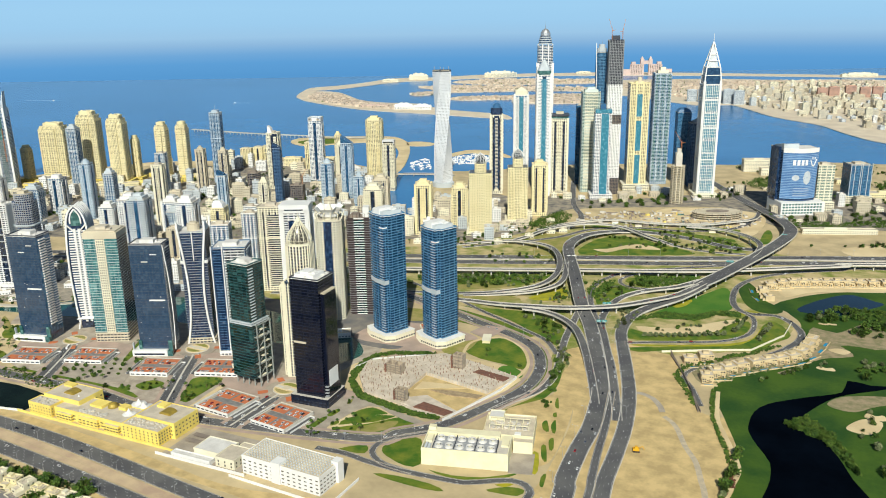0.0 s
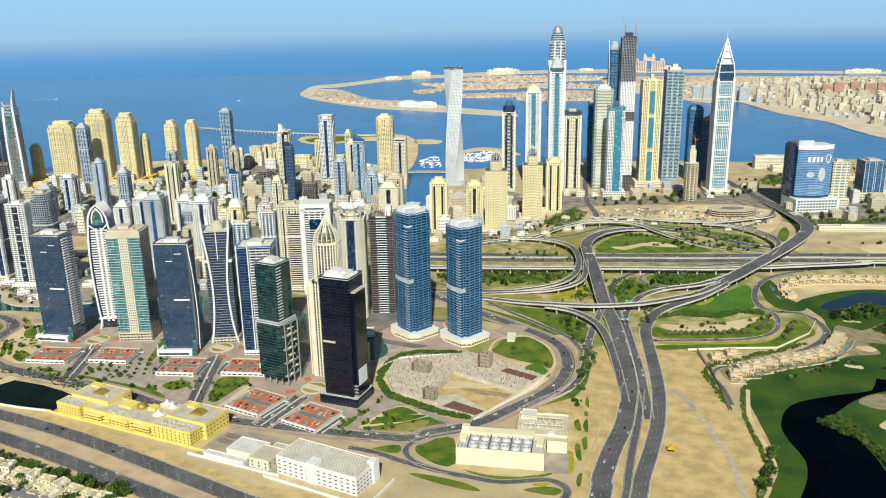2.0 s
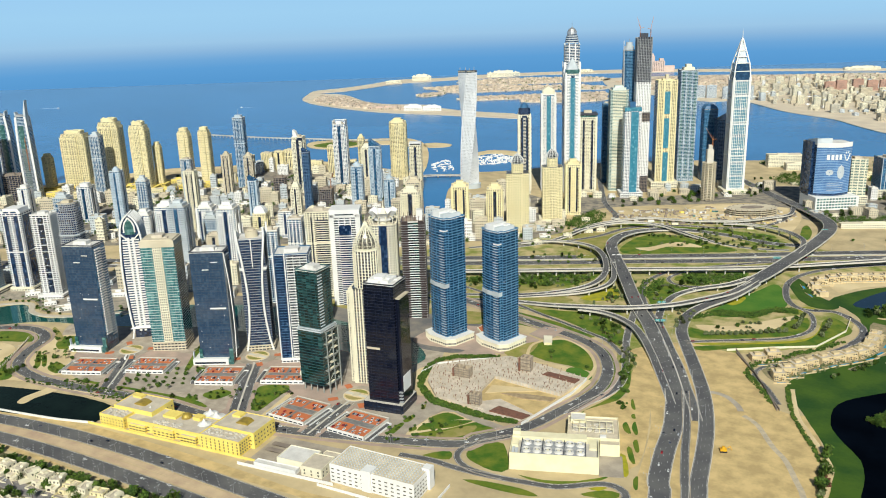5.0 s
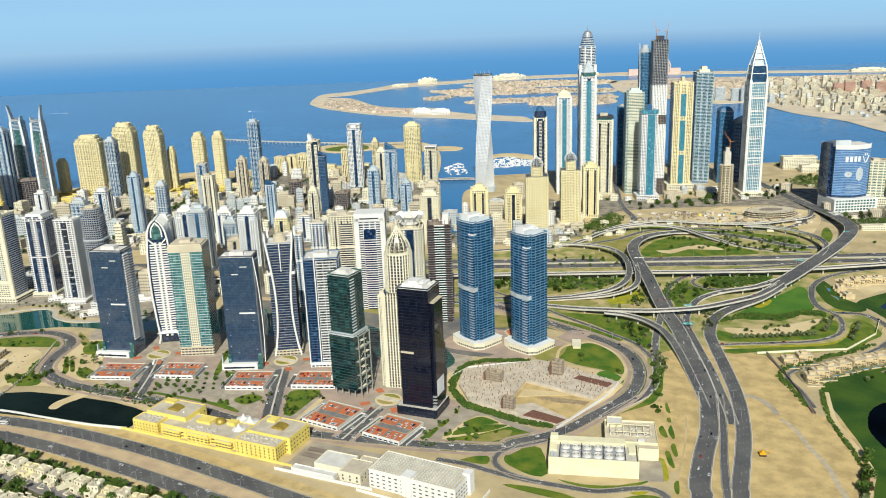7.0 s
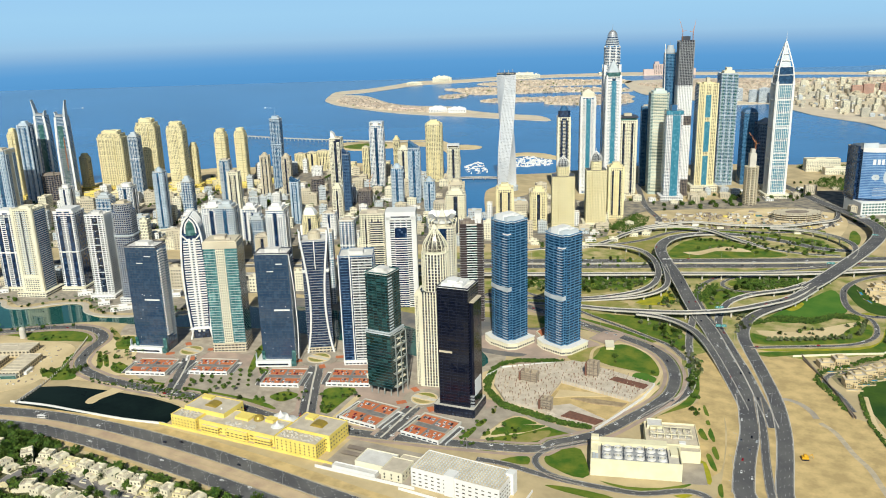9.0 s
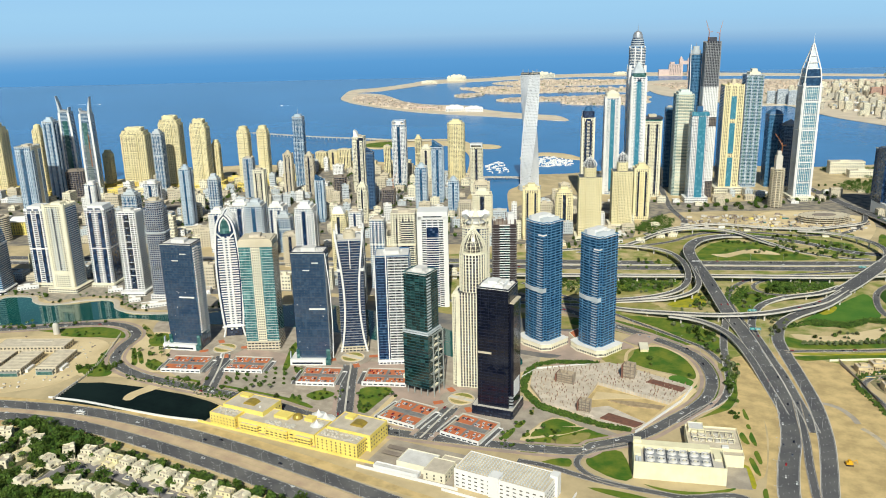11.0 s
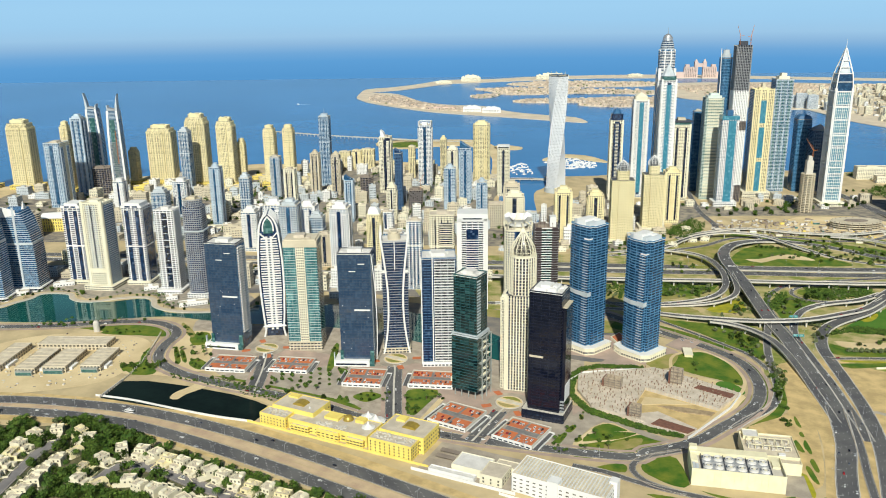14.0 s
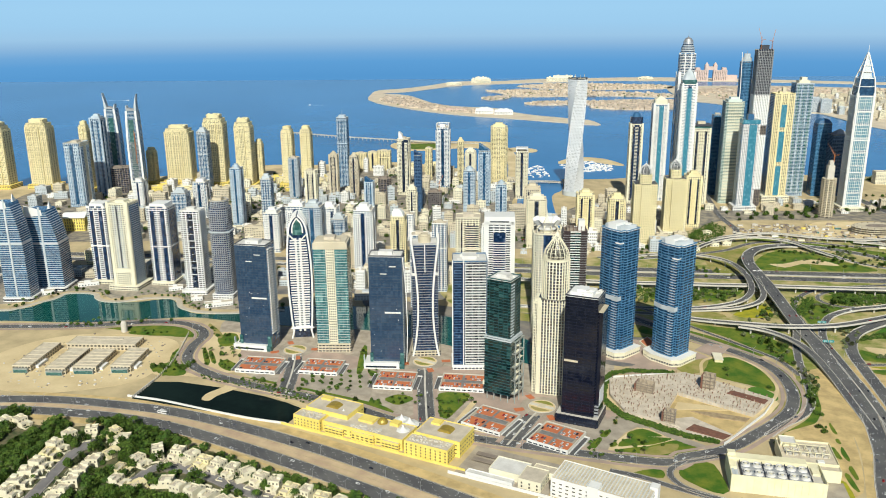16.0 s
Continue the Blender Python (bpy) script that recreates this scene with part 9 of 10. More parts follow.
# pier, canal bridge, boats
road("pier_bridge", "pier", [(-1900, 1858, 6), (-1816, 1854, 6), (-1644, 1853, 6), (-1467, 1871, 6), (-1359, 1889, 5), (-1290, 1925, 2), (-1240, 1960, 0.5)], 9, 2, "long low sea bridge on many piers", raised=True, pier_step=14, category="bridge")
road("canal_bridge", "canal_bridge", [(-950, 1435, 1), (-914, 1455, 4), (-875, 1475, 5), (-835, 1495, 4), (-790, 1515, 1)], 12, 4, "pale low bridge over the canal", raised=True, category="bridge")
set_piers()
FOAM = mat("foam", (0.75, 0.80, 0.83), (0.55, 0.66, 0.76), size=6, fine=1.5, rough=0.7)
hull = Geo().loft([[(-6, -1.6, z), (3, -1.6, z), (6, 0, z), (3, 1.6, z), (-6, 1.6, z)] for z in (-0.4, 1.2)])
boat = thing("motor_boat", -2438, 2639, -1.2, 200, "small white motor boat with a wake", "boat", "boats")
part("hull", hull, WHITE, boat)
part("cabin", Geo().box(-2, -1.1, 1.2, 2, 1.1, 2.6), WHITE, boat)
part("windscreen", Geo().box(2.0, -1.0, 1.4, 2.15, 1.0, 2.4), G_SMOKE, boat)
copy_thing(boat, pose(-3347, 2435, -1.2, 0, 0, 20))
rng = random.Random(12)
MOORED = [(boat, pose(x, y, -1.0, 0, 0, rng.choice((30, 120, 210)))) for x, y in strewn([(-919, 1736), (-871, 1813), (-800, 1770), (-780, 1700), (-867, 1652)], 84, rng, 8) + strewn([(-980, 1647), (-956, 1702), (-874, 1568), (-908, 1538)], 26, rng, 9)]
for k in range(20):
    copy_thing(*MOORED[k])
mass("moored_boats", "many small white boats moored in the harbour", "boats", MOORED[20:])
for x, y, yaw, ln in ((-2438, 2639, 200, 70), (-3347, 2435, 20, 150)):
    c, s = math.cos(radians(yaw)), math.sin(radians(yaw))
    setting("wake", Geo().prism([(x - c * 5 - s * 2, y - s * 5 + c * 2), (x - c * ln, y - s * ln), (x - c * 5 + s * 2, y - s * 5 - c * 2)], -1.2, -1.12), FOAM, "white boat wake on the sea", "wake")

# ---- villas ----
VILLA = []


def villa(kind, wall):
    """A stepped villa; its street side faces -y."""
    t = thing("villa", 0, 0, 0, 0, "cream two-storey villa with stepped flat roofs", "villa", "villas")
    w, d, hi = ((10.0, 11.5, 5.7), (9.0, 13, 6.0), (11.5, 10.5, 5.5))[kind]
    x0, x1, y0, y1 = -w / 2, w / 2, -d / 2, d / 2
    part("main_block", Geo().box(x0, y0 + 3, 0.1, x1, y1, hi), wall, t)
    part("front_block", Geo().box(x0, y0 - 1.5, 0.1, x0 + w * 0.56, y0 + 3, 3.6), wall, t)
    part("garage", Geo().box(x1 - w * 0.4, y0 - 3.2, 0.1, x1, y0 + 3, 3.0), wall, t)
    part("garage_door", Geo().box(x1 - w * 0.4 + 0.6, y0 - 3.27, 0.1, x1 - 0.6, y0 - 3.1, 2.4), BEIGE, t)
    part("roof", Geo().box(x0 + 0.35, y0 + 3.35, hi, x1 - 0.35, y1 - 0.35, hi + 0.1), ROOF, t)
    part("terrace", Geo().box(x0 + 0.3, y0 - 1.2, 3.6, x0 + w * 0.56 - 0.3, y0 + 3, 3.7), ROOF, t)
    g = Geo()
    for a in ((x0, y0 + 3, x1, y0 + 3.35), (x0, y1 - 0.35, x1, y1), (x0, y0 + 3.35, x0 + 0.35, y1 - 0.35), (x1 - 0.35, y0 + 3.35, x1, y1 - 0.35)):
        g.box(a[0], a[1], hi, a[2], a[3], hi + 1.0)
    g.box(x0, y0 - 1.5, 3.6, x0 + w * 0.56, y0 - 1.2, 4.5).box(x0, y0 - 1.2, 3.6, x0 + 0.3, y0 + 3, 4.5)
    part("parapet", g, wall, t)
    s = 1 if kind == 1 else -1
    part("stair_head", Geo().box(min(s * w * 0.12, s * w * 0.46), 1.0, hi + 0.1, max(s * w * 0.12, s * w * 0.46), y1 - 0.8, hi + 1.9), wall, t)
    g = Geo()
    for k in range(4):
        g.box(-s * w * 0.4 - 0.1, y0 + 4.2 + 1.1 * k, hi + 1.5, -s * w * 0.05 + 0.1, y0 + 4.4 + 1.1 * k, hi + 1.7)
    for u in (-s * w * 0.4, -s * w * 0.05):
        g.box(u - 0.12, y0 + 4.1, hi + 0.1, u + 0.12, y0 + 4.35, hi + 1.5).box(u - 0.12, y0 + 7.4, hi + 0.1, u + 0.12, y0 + 7.65, hi + 1.5)
    part("pergola", g, wall, t)
    for k in range(3):
        u = x0 + w * (k + 0.5) / 3
        part("window", Geo().box(u - 0.6, y0 + 2.94, 4.2, u + 0.6, y0 + 3.1, 5.7), G_BROWN, t)
        part("window", Geo().box(u - 0.5, y1 - 0.1, 3.9, u + 0.5, y1 + 0.06, 5.2), G_BROWN, t)
    for v in (-0.6, 3.0):
        part("window", Geo().box(x1 - 0.1, v, 4.0, x1 + 0.06, v + 1.2, 5.3), G_BROWN, t)
    part("window", Geo().box(x0 + 1.2, y0 - 1.56, 0.9, x0 + 3.6, y0 - 1.4, 2.5), G_BROWN, t)
    part("garden_wall", Geo().box(x0 - 0.6, y0 - 7, 0.1, x1 - w * 0.42, y0 - 6.7, 1.5).box(x0 - 0.9, y0 - 7, 0.1, x0 - 0.6, y1 + 3, 1.7), wall, t)
    VILLA.append(t)


VILLACREAM = mat("villa_render", (0.79, 0.73, 0.55), (0.70, 0.64, 0.47), size=9, fine=1.0, rough=0.9)
villa(0, VILLACREAM)
villa(1, VILLACREAM)
villa(2, YCREAM)
# garden soil and green; the dark tone also paints shade between the trees
area("villa_gardens", [(-900, 190), (-860, 258), (-800, 282), (-760, 306), (-700, 312), (-640, 318), (-540, 312), (-440, 300), (-440, 120), (-900, 60)], 0.10, mat("shaded_garden_ground", (0.16, 0.14, 0.075), (0.035, 0.060, 0.018), size=7, fine=1.5, rough=0.95), "green villa gardens with tree shade in the colour", "garden")
area("front_yards", [(-676, 296), (-640, 295), (-590, 295), (-520, 297), (-450, 299), (-450, 290), (-520, 288), (-590, 284), (-640, 284), (-668, 276), (-676, 284)], 0.14, PAVING, "pale paved front yards along the street", "pavement", step=6)
HOMES = [(-670 + 14.2 * k, 299 + 0.55 * k) for k in range(16)]
HOMES += [(-645 + 14.3 * k, 264 + 0.9 * k) for k in range(9)]
HOMES += [(-688, 276), (-686, 293), (-690, 260), (-677, 247), (-660, 251), (-718, 273), (-719, 258), (-714, 243), (-708, 230), (-704, 218), (-698, 206)]
HOMES += [(-771, 275), (-761, 288), (-744, 297), (-727, 292), (-766, 258), (-760, 247), (-753, 234), (-747, 221), (-742, 209), (-736, 197), (-841, 262), (-832, 270), (-846, 246)]
STREETGREY = mat("worn_street", (0.24, 0.225, 0.22), (0.17, 0.16, 0.16), size=12, fine=1.2, rough=0.95)
for key in ("villa_a", "villa_b"):
    g = Geo()
    ribbon(g, LINES[key][0], -LINES[key][1] / 2 - 1.2, LINES[key][1] / 2 + 1.2, -0.05, 0.07)
    setting("villa_street", g, STREETGREY, "worn grey villa street without markings", "road")
for x, y in ((-747, 277), (-668, 256)):
    setting("turning_head", Geo().prism(shift(oval(17, 17, 20), x, y), 0.2, 0.74), STREETGREY, "round turning head of the villa street", "road")
STREET = [p for key in ("villa_a", "villa_b") for p in LINES[key][0]]
rng = random.Random(3)
for k, (x, y) in enumerate(HOMES):
    near = min(STREET, key=lambda q: (q.x - x) ** 2 + (q.y - y) ** 2)
    m = pose(x, y, 0.1, 0, 0, math.degrees(math.atan2(near.x - x, y - near.y)) + rng.uniform(-4, 4)) @ Matrix.Diagonal((1, 1, rng.uniform(0.92, 1.08), 1))
    if k < 3:
        VILLA[k].matrix_world = m
    else:
        copy_thing(VILLA[rng.choice((0, 0, 0, 1, 1, 1, 2))], m)
SANDSTONE = mat("sandstone_render", (0.66, 0.53, 0.31), (0.55, 0.43, 0.25), size=9, fine=1.0, rough=0.9)
TOWN = thing("terrace_villa", -110, 711, 0, 20, "sand-coloured terraced villa with stepped roofs", "villa", "golf villas")
part("main_block", Geo().box(-5.6, -5, -0.2, 5.6, 5, 6.2), SANDSTONE, TOWN)
part("front_bay", Geo().box(-5.2, -7.5, -0.2, -1.5, -5, 4.6), SANDSTONE, TOWN)
part("front_bay", Geo().box(1.5, -7.5, -0.2, 4.4, -5, 3.2), SANDSTONE, TOWN)
part("roof", Geo().box(-5.2, -4.6, 6.2, 5.2, 4.6, 6.4), ROOF, TOWN)
part("parapet", Geo().box(-5.6, -5, 6.2, 5.6, -4.6, 7).box(-5.6, 4.6, 6.2, 5.6, 5, 7).box(-5.6, -4.6, 6.2, -5.2, 4.6, 7).box(5.2, -4.6, 6.2, 5.6, 4.6, 7), SANDSTONE, TOWN)
part("stair_head", Geo().box(-2.5, -1, 6.4, 2.5, 3.4, 8.6), SANDSTONE, TOWN)
for u, y0, z in ((-4.2, -7.6, 0.9), (-2.5, -7.6, 0.9), (-4.2, -7.6, 3.0), (-2.5, -7.6, 3.0), (2.6, -7.6, 0.9), (0.2, -5.1, 0.9), (2.2, -5.1, 4.2), (4.2, -5.1, 4.2)):
    part("window", Geo().box(u - 0.6, y0, z, u + 0.6, y0 + 0.2, z + 1.3), G_BROWN, TOWN)
part("pool", Geo().box(-4, -13, 0.12, 4, -10.5, 0.3), mat("pool_water", (0.03, 0.25, 0.45), (0.04, 0.3, 0.5), rough=0.08), TOWN)
part("garden_wall", Geo().box(-7.5, -14, 0.1, 7.5, -13.7, 1.4), SANDSTONE, TOWN)
for x, y, rot in ((-104, 727, 30), (-96, 741, 40), (-87, 753, 45), (-75, 766, 45), (-65, 775, 42), (-55, 785, 45), (-45, 796, 50), (-38, 812, 62), (-34, 831, 75), (-31, 850, 80), (-132, 745, 25), (-120, 760, 25),
                  (-88, 968, -60), (-96, 993, -75), (-91, 1018, 25), (-79, 1032, 25), (-67, 1042, 25), (-55, 1048, 25), (-43, 1053, 25), (-31, 1058, 25), (-19, 1063, 25), (-7, 1068, 25), (6, 1073, 25), (20, 1079, 25), (35, 1085, 25)):
    copy_thing(TOWN, pose(x, y, 0.1, 0, 0, rot) @ Matrix.Diagonal((1.22, 1.1, 0.88, 1)))
area("villa_sand", [(-128, 735), (-112, 700), (-95, 720), (-70, 752), (-40, 785), (-22, 830), (-25, 870), (-48, 830), (-75, 785), (-105, 770)], 0.2, WASTE, "scrubby villa plots above the golf turf", "sand")
area("villa_sand", [(-105, 1035), (-82, 1012), (-70, 985), (-40, 1020), (30, 1050), (60, 1070), (50, 1100), (-60, 1062)], 0.19, SAND2, "sandy villa plots above the golf turf", "sand")

# ---- trees ----
def crown_mesh(rng, r, h, n, leaf):
    g = Geo()
    lobes = [(rng.uniform(-0.5, 0.5) * r, rng.uniform(-0.5, 0.5) * r, rng.uniform(0.35, 0.8) * h, rng.uniform(0.45, 0.7) * r) for _ in range(6)]
    for _ in range(n):
        lx, ly, lz, lr = rng.choice(lobes)
        v = Vector((rng.gauss(0, 1), rng.gauss(0, 1), rng.gauss(0, 0.8))).normalized() * lr * rng.uniform(0.6, 1.05)
        c = Vector((lx + v.x, ly + v.y, max(0.18 * h, lz + v.z)))
        a = Vector((rng.gauss(0, 1), rng.gauss(0, 1), rng.gauss(0, 0.6))).normalized() * leaf * rng.uniform(0.6, 1.2)
        b = a.orthogonal().normalized() * leaf * rng.uniform(0.5, 1.0)
        g.add([tuple(c - a), tuple(c + b), tuple(c + a), tuple(c - b)], [(0, 1, 2, 3)])
    return g


TREES = []
for k, (r, h, m, label) in enumerate(((2.6, 4.6, LEAF, "dark green leafy tree with a rounded crown"), (3.4, 5.6, LEAF, "broad dark green leafy tree"), (2.2, 3.6, LEAF_G, "small grey-green dry-land tree with a sparse crown"), (1.8, 2.6, LEAF, "small dark green clipped tree"))):
    rng = random.Random(50 + k)
    t = thing("tree", 0, 0, 0, 0, label, "tree", "trees")
    g = Geo().rod((0, 0, -0.4), (0.1, 0, h * 0.45), 0.22, 0.13)
    for a in (0.3, 2.2, 4.3):
        g.rod((0.1, 0, h * 0.4), (r * 0.5 * math.cos(a), r * 0.5 * math.sin(a), h * 0.72), 0.11, 0.05, 4)
    part("trunk", g, BARK, t)
    part("crown", crown_mesh(rng, r, h, 230, 0.7), m, t)
    TREES.append(t)
t = thing("palm_tree", 0, 0, 0, 0, "slim date palm with drooping fronds", "palm tree", "palm trees")
part("trunk", Geo().rod((0, 0, -0.4), (0.15, 0, 5.2), 0.2, 0.14, 6), BARK, t)
g = Geo()
rng = random.Random(9)
for i in range(15):
    a, up = 2 * math.pi * i / 15, rng.uniform(0.1, 0.8)
    c, s = math.cos(a), math.sin(a)
    pts = [(0, 5.2), (1.0, 5.5 + up), (1.9, 5.2 + up * 0.8), (2.6, 4.2 + up * 0.5)]
    for (u0, z0), (u1, z1), w0, w1 in zip(pts, pts[1:], (0.15, 0.42, 0.36), (0.42, 0.36, 0.05)):
        g.add([(c * u0 - s * w0, s * u0 + c * w0, z0 - 0.1), (c * u0, s * u0, z0), (c * u1, s * u1, z1), (c * u1 - s * w1, s * u1 + c * w1, z1 - 0.15)], [(0, 1, 2, 3)])
        g.add([(c * u0 + s * w0, s * u0 - c * w0, z0 - 0.1), (c * u0, s * u0, z0), (c * u1, s * u1, z1), (c * u1 + s * w1, s * u1 - c * w1, z1 - 0.15)], [(3, 2, 1, 0)])
part("crown", g, LEAF, t)
TREES.append(t)
PLANTED = []


def plant(k, x, y, rng, size=1.0):
    m = pose(x, y, 0.15, 0, 0, rng.uniform(0, 360)) @ Matrix.Diagonal((size, size, size * rng.uniform(0.85, 1.15), 1))
    PLANTED.append((k, m))


rng = random.Random(77)
near_home = lambda p: min((p[0] - a) ** 2 + (p[1] - b) ** 2 for a, b in HOMES) < 6.4 ** 2 or min((p[0] - q.x) ** 2 + (p[1] - q.y) ** 2 for q in STREET) < 6.5 ** 2
def garden_trees(pts, n, gap):
    """Full-grown trees between the villas, clear of houses and streets."""
    for p in strewn(pts, n, rng, gap):
        if not near_home(p):
            plant(rng.choice((0, 0, 1, 1, 1, 1, 2, 3, 4)), *p, rng, rng.uniform(0.9, 1.6))


garden_trees([(-800, 195), (-790, 240), (-786, 275), (-755, 312), (-700, 308), (-640, 312), (-545, 316), (-450, 318), (-480, 220), (-700, 190), (-780, 170)], 330, 4.6)
garden_trees([(-755, 201), (-799, 230), (-808, 259), (-804, 290), (-790, 288), (-778, 269), (-773, 251), (-765, 231)], 190, 2.8)
garden_trees([(-783, 300), (-775, 308), (-743, 317), (-708, 317), (-676, 316), (-678, 308), (-700, 304), (-721, 304), (-742, 306), (-764, 302)], 110, 2.8)
garden_trees([(-864, 262), (-860, 282), (-843, 282), (-829, 262), (-818, 236), (-830, 215)], 80, 3.2)
garden_trees([(-730, 288), (-711, 303), (-700, 300), (-698, 284), (-709, 278)], 26, 3.0)
garden_trees([(-702, 240), (-692, 252), (-669, 240), (-645, 250), (-612, 254), (-640, 235), (-690, 225)], 70, 3.2)
garden_trees([(-676, 309), (-660, 316), (-640, 313), (-610, 314), (-560, 315), (-500, 321), (-462, 326), (-462, 318), (-500, 315), (-560, 310), (-640, 308)], 40, 4.5)


garden_trees([(-700, 312), (-640, 310), (-545, 314), (-455, 318), (-455, 294), (-545, 290), (-640, 294), (-700, 280)], 36, 3.0)
garden_trees([(-770, 290), (-700, 300), (-640, 276), (-560, 276), (-560, 258), (-640, 250), (-690, 200), (-750, 195)], 55, 3.0)


def scatter(pts, n, kinds):
    """Trees of a few kinds strewn over a patch."""
    for p in strewn(pts, n, rng, 3.0):
        plant(rng.choice(kinds), *p, rng, rng.uniform(0.6, 1.1))


scatter([(-190, 806), (-125, 832), (-108, 860), (-100, 890), (-150, 846)], 16, (2, 2, 0))
scatter([(-490, 885), (-360, 945), (-350, 900), (-440, 842), (-520, 830)], 60, (2, 2, 2, 0))
scatter([(-280, 930), (-225, 1000), (-180, 1010), (-230, 940), (-260, 870)], 40, (2, 2, 1))
scatter([(-330, 850), (-290, 880), (-255, 830), (-320, 800)], 26, (2, 2, 4))
scatter([(-470, 1010), (-380, 1030), (-370, 985), (-450, 960)], 20, (2, 0))
scatter([(-380, 1140), (-300, 1165), (-200, 1172), (-260, 1180), (-340, 1168)], 22, (2, 0))
scatter([(-520, 1010), (-470, 1060), (-430, 1150), (-460, 1200), (-520, 1160), (-560, 1060)], 60, (0, 1, 4))
scatter([(-300, 770), (-250, 720), (-235, 690), (-245, 700), (-290, 750)], 30, (2, 4))
scatter([(-250, 700), (-235, 660), (-215, 580), (-205, 545), (-225, 590)], 22, (0, 3))
scatter([(-366, 470), (-330, 495), (-306, 516), (-345, 512), (-366, 500)], 12, (3, 3, 4))
scatter([(-720, 430), (-690, 450), (-650, 470), (-610, 458), (-600, 446)], 16, (0, 3, 4))
scatter([(-545, 470), (-530, 520), (-500, 505), (-515, 462)], 12, (0, 3, 4))
scatter([(-830, 405), (-800, 440), (-790, 420)], 10, (0, 1))
scatter([(-810, 470), (-780, 505), (-760, 480), (-790, 450)], 16, (0, 4))
scatter([(-38, 650), (-20, 668), (0, 645), (14, 615), (20, 590), (8, 612), (-12, 640)], 46, (0, 1, 1))
scatter([(-20, 960), (20, 980), (40, 970), (10, 945)], 26, (0, 1))
scatter([(10, 700), (60, 760), (120, 720), (80, 600), (40, 560)], 26, (0, 1, 2))
scatter([(-85, 700), (-40, 770), (-20, 800), (-10, 790), (-50, 745)], 22, (2, 0))
scatter([(-70, 1230), (0, 1260), (60, 1310), (100, 1330), (40, 1270)], 26, (0, 1))
scatter([(-260, 1860), (-130, 1940), (30, 1990), (60, 1900), (-60, 1840), (-180, 1790)], 70, (0, 1, 4))
scatter([(-1020, 440), (-960, 490), (-900, 520), (-950, 480), (-1010, 430)], 24, (0, 4))
scatter([(-345, 690), (-270, 690), (-265, 660), (-330, 660)], 3, (0, 4))
for x, y in [(-189 + 74 * k / 13, 791 + 38 * (k / 13) ** 1.3) for k in range(14)] + [(-106 + 1.2 * k, 842 + 9 * k) for k in range(6)] + [(-80 + 1.2 * k, 830 + 9 * k) for k in range(6)]:
    plant(2, x, y, rng, 1.25)


def thicket(name, label, pts, n, lo, hi, seed, m):
    """A mass of leaves over a patch of ground."""
    rng = random.Random(seed)
    g = Geo()
    for x, y in strewn(pts, n, rng, 0.0):
        h = rng.uniform(lo, hi)
        for _ in range(20):
            v = Vector((rng.gauss(0, 1), rng.gauss(0, 1), abs(rng.gauss(0, 0.9)))).normalized() * rng.uniform(0.7, 1.05)
            c = Vector((x + v.x * h * 0.55, y + v.y * h * 0.55, (0.25 + 0.75 * v.z) * h))
            a = Vector((rng.gauss(0, 1), rng.gauss(0, 1), rng.gauss(0, 0.5))).normalized() * rng.uniform(0.5, 0.9)
            b = a.orthogonal().normalized() * rng.uniform(0.4, 0.8)
            g.add([tuple(c - a), tuple(c + b), tuple(c + a), tuple(c - b)], [(0, 1, 2, 3)])
    ob = new(name, g.mesh(name))
    ob.data.materials.append(m)
    return tagged(ob, label, "bushes", kind="stuff")


thicket("shrubbery", "dark green shrubbery on the lawn", [(-209, 830), (-188, 852), (-151, 858), (-130, 887), (-108, 889), (-108, 904), (-131, 901), (-153, 875), (-188, 868), (-206, 845)], 520, 1.5, 3.5, 4, LEAF)
thicket("shrubbery", "dark green shrubs in the interchange", [(-490, 880), (-420, 915), (-360, 935), (-362, 915), (-440, 870), (-500, 850)], 320, 1.0, 2.6, 5, LEAF)
thicket("shrubbery", "dark green shrubs in the interchange", [(-255, 990), (-200, 1000), (-175, 990), (-200, 960), (-235, 945)], 240, 1.2, 3.0, 6, LEAF)
thicket("shrubbery", "dark shrubs along the pond bank", [(-770, 420), (-700, 427), (-640, 424), (-640, 420), (-700, 420), (-768, 414)], 70, 0.8, 1.8, 7, LEAF)
thicket("shore_trees", "dark green trees along the shore villas", [(-262, 1840), (-236, 1940), (-150, 1885), (-110, 1790), (-150, 1770), (-210, 1812)], 480, 4.0, 8.0, 61, LEAF)
thicket("park_trees", "dark green trees beside the shore road", [(-215, 1650), (-200, 1730), (-140, 1700), (-110, 1630), (-150, 1610)], 330, 4.0, 8.0, 62, LEAF)
thicket("garden_trees", "dense green garden trees below the domed towers", [(-485, 1170), (-480, 1225), (-462, 1290), (-436, 1270), (-428, 1210), (-445, 1165)], 300, 3.0, 7.0, 63, LEAF)
thicket("reeds", "reedy trees on the golf island", [(-36, 650), (-22, 674), (-2, 648), (14, 616), (22, 590), (12, 606), (-8, 638)], 260, 1.5, 4.0, 9, LEAF)
thicket("shrubbery", "purple-brown shrubs beside the sand", [(-70, 545), (-62, 560), (-58, 540), (-62, 520)], 60, 0.8, 1.8, 10, mat("russet_leaves", (0.16, 0.06, 0.035), (0.11, 0.05, 0.03), size=3, fine=0.8, rough=0.9, island=0.3))

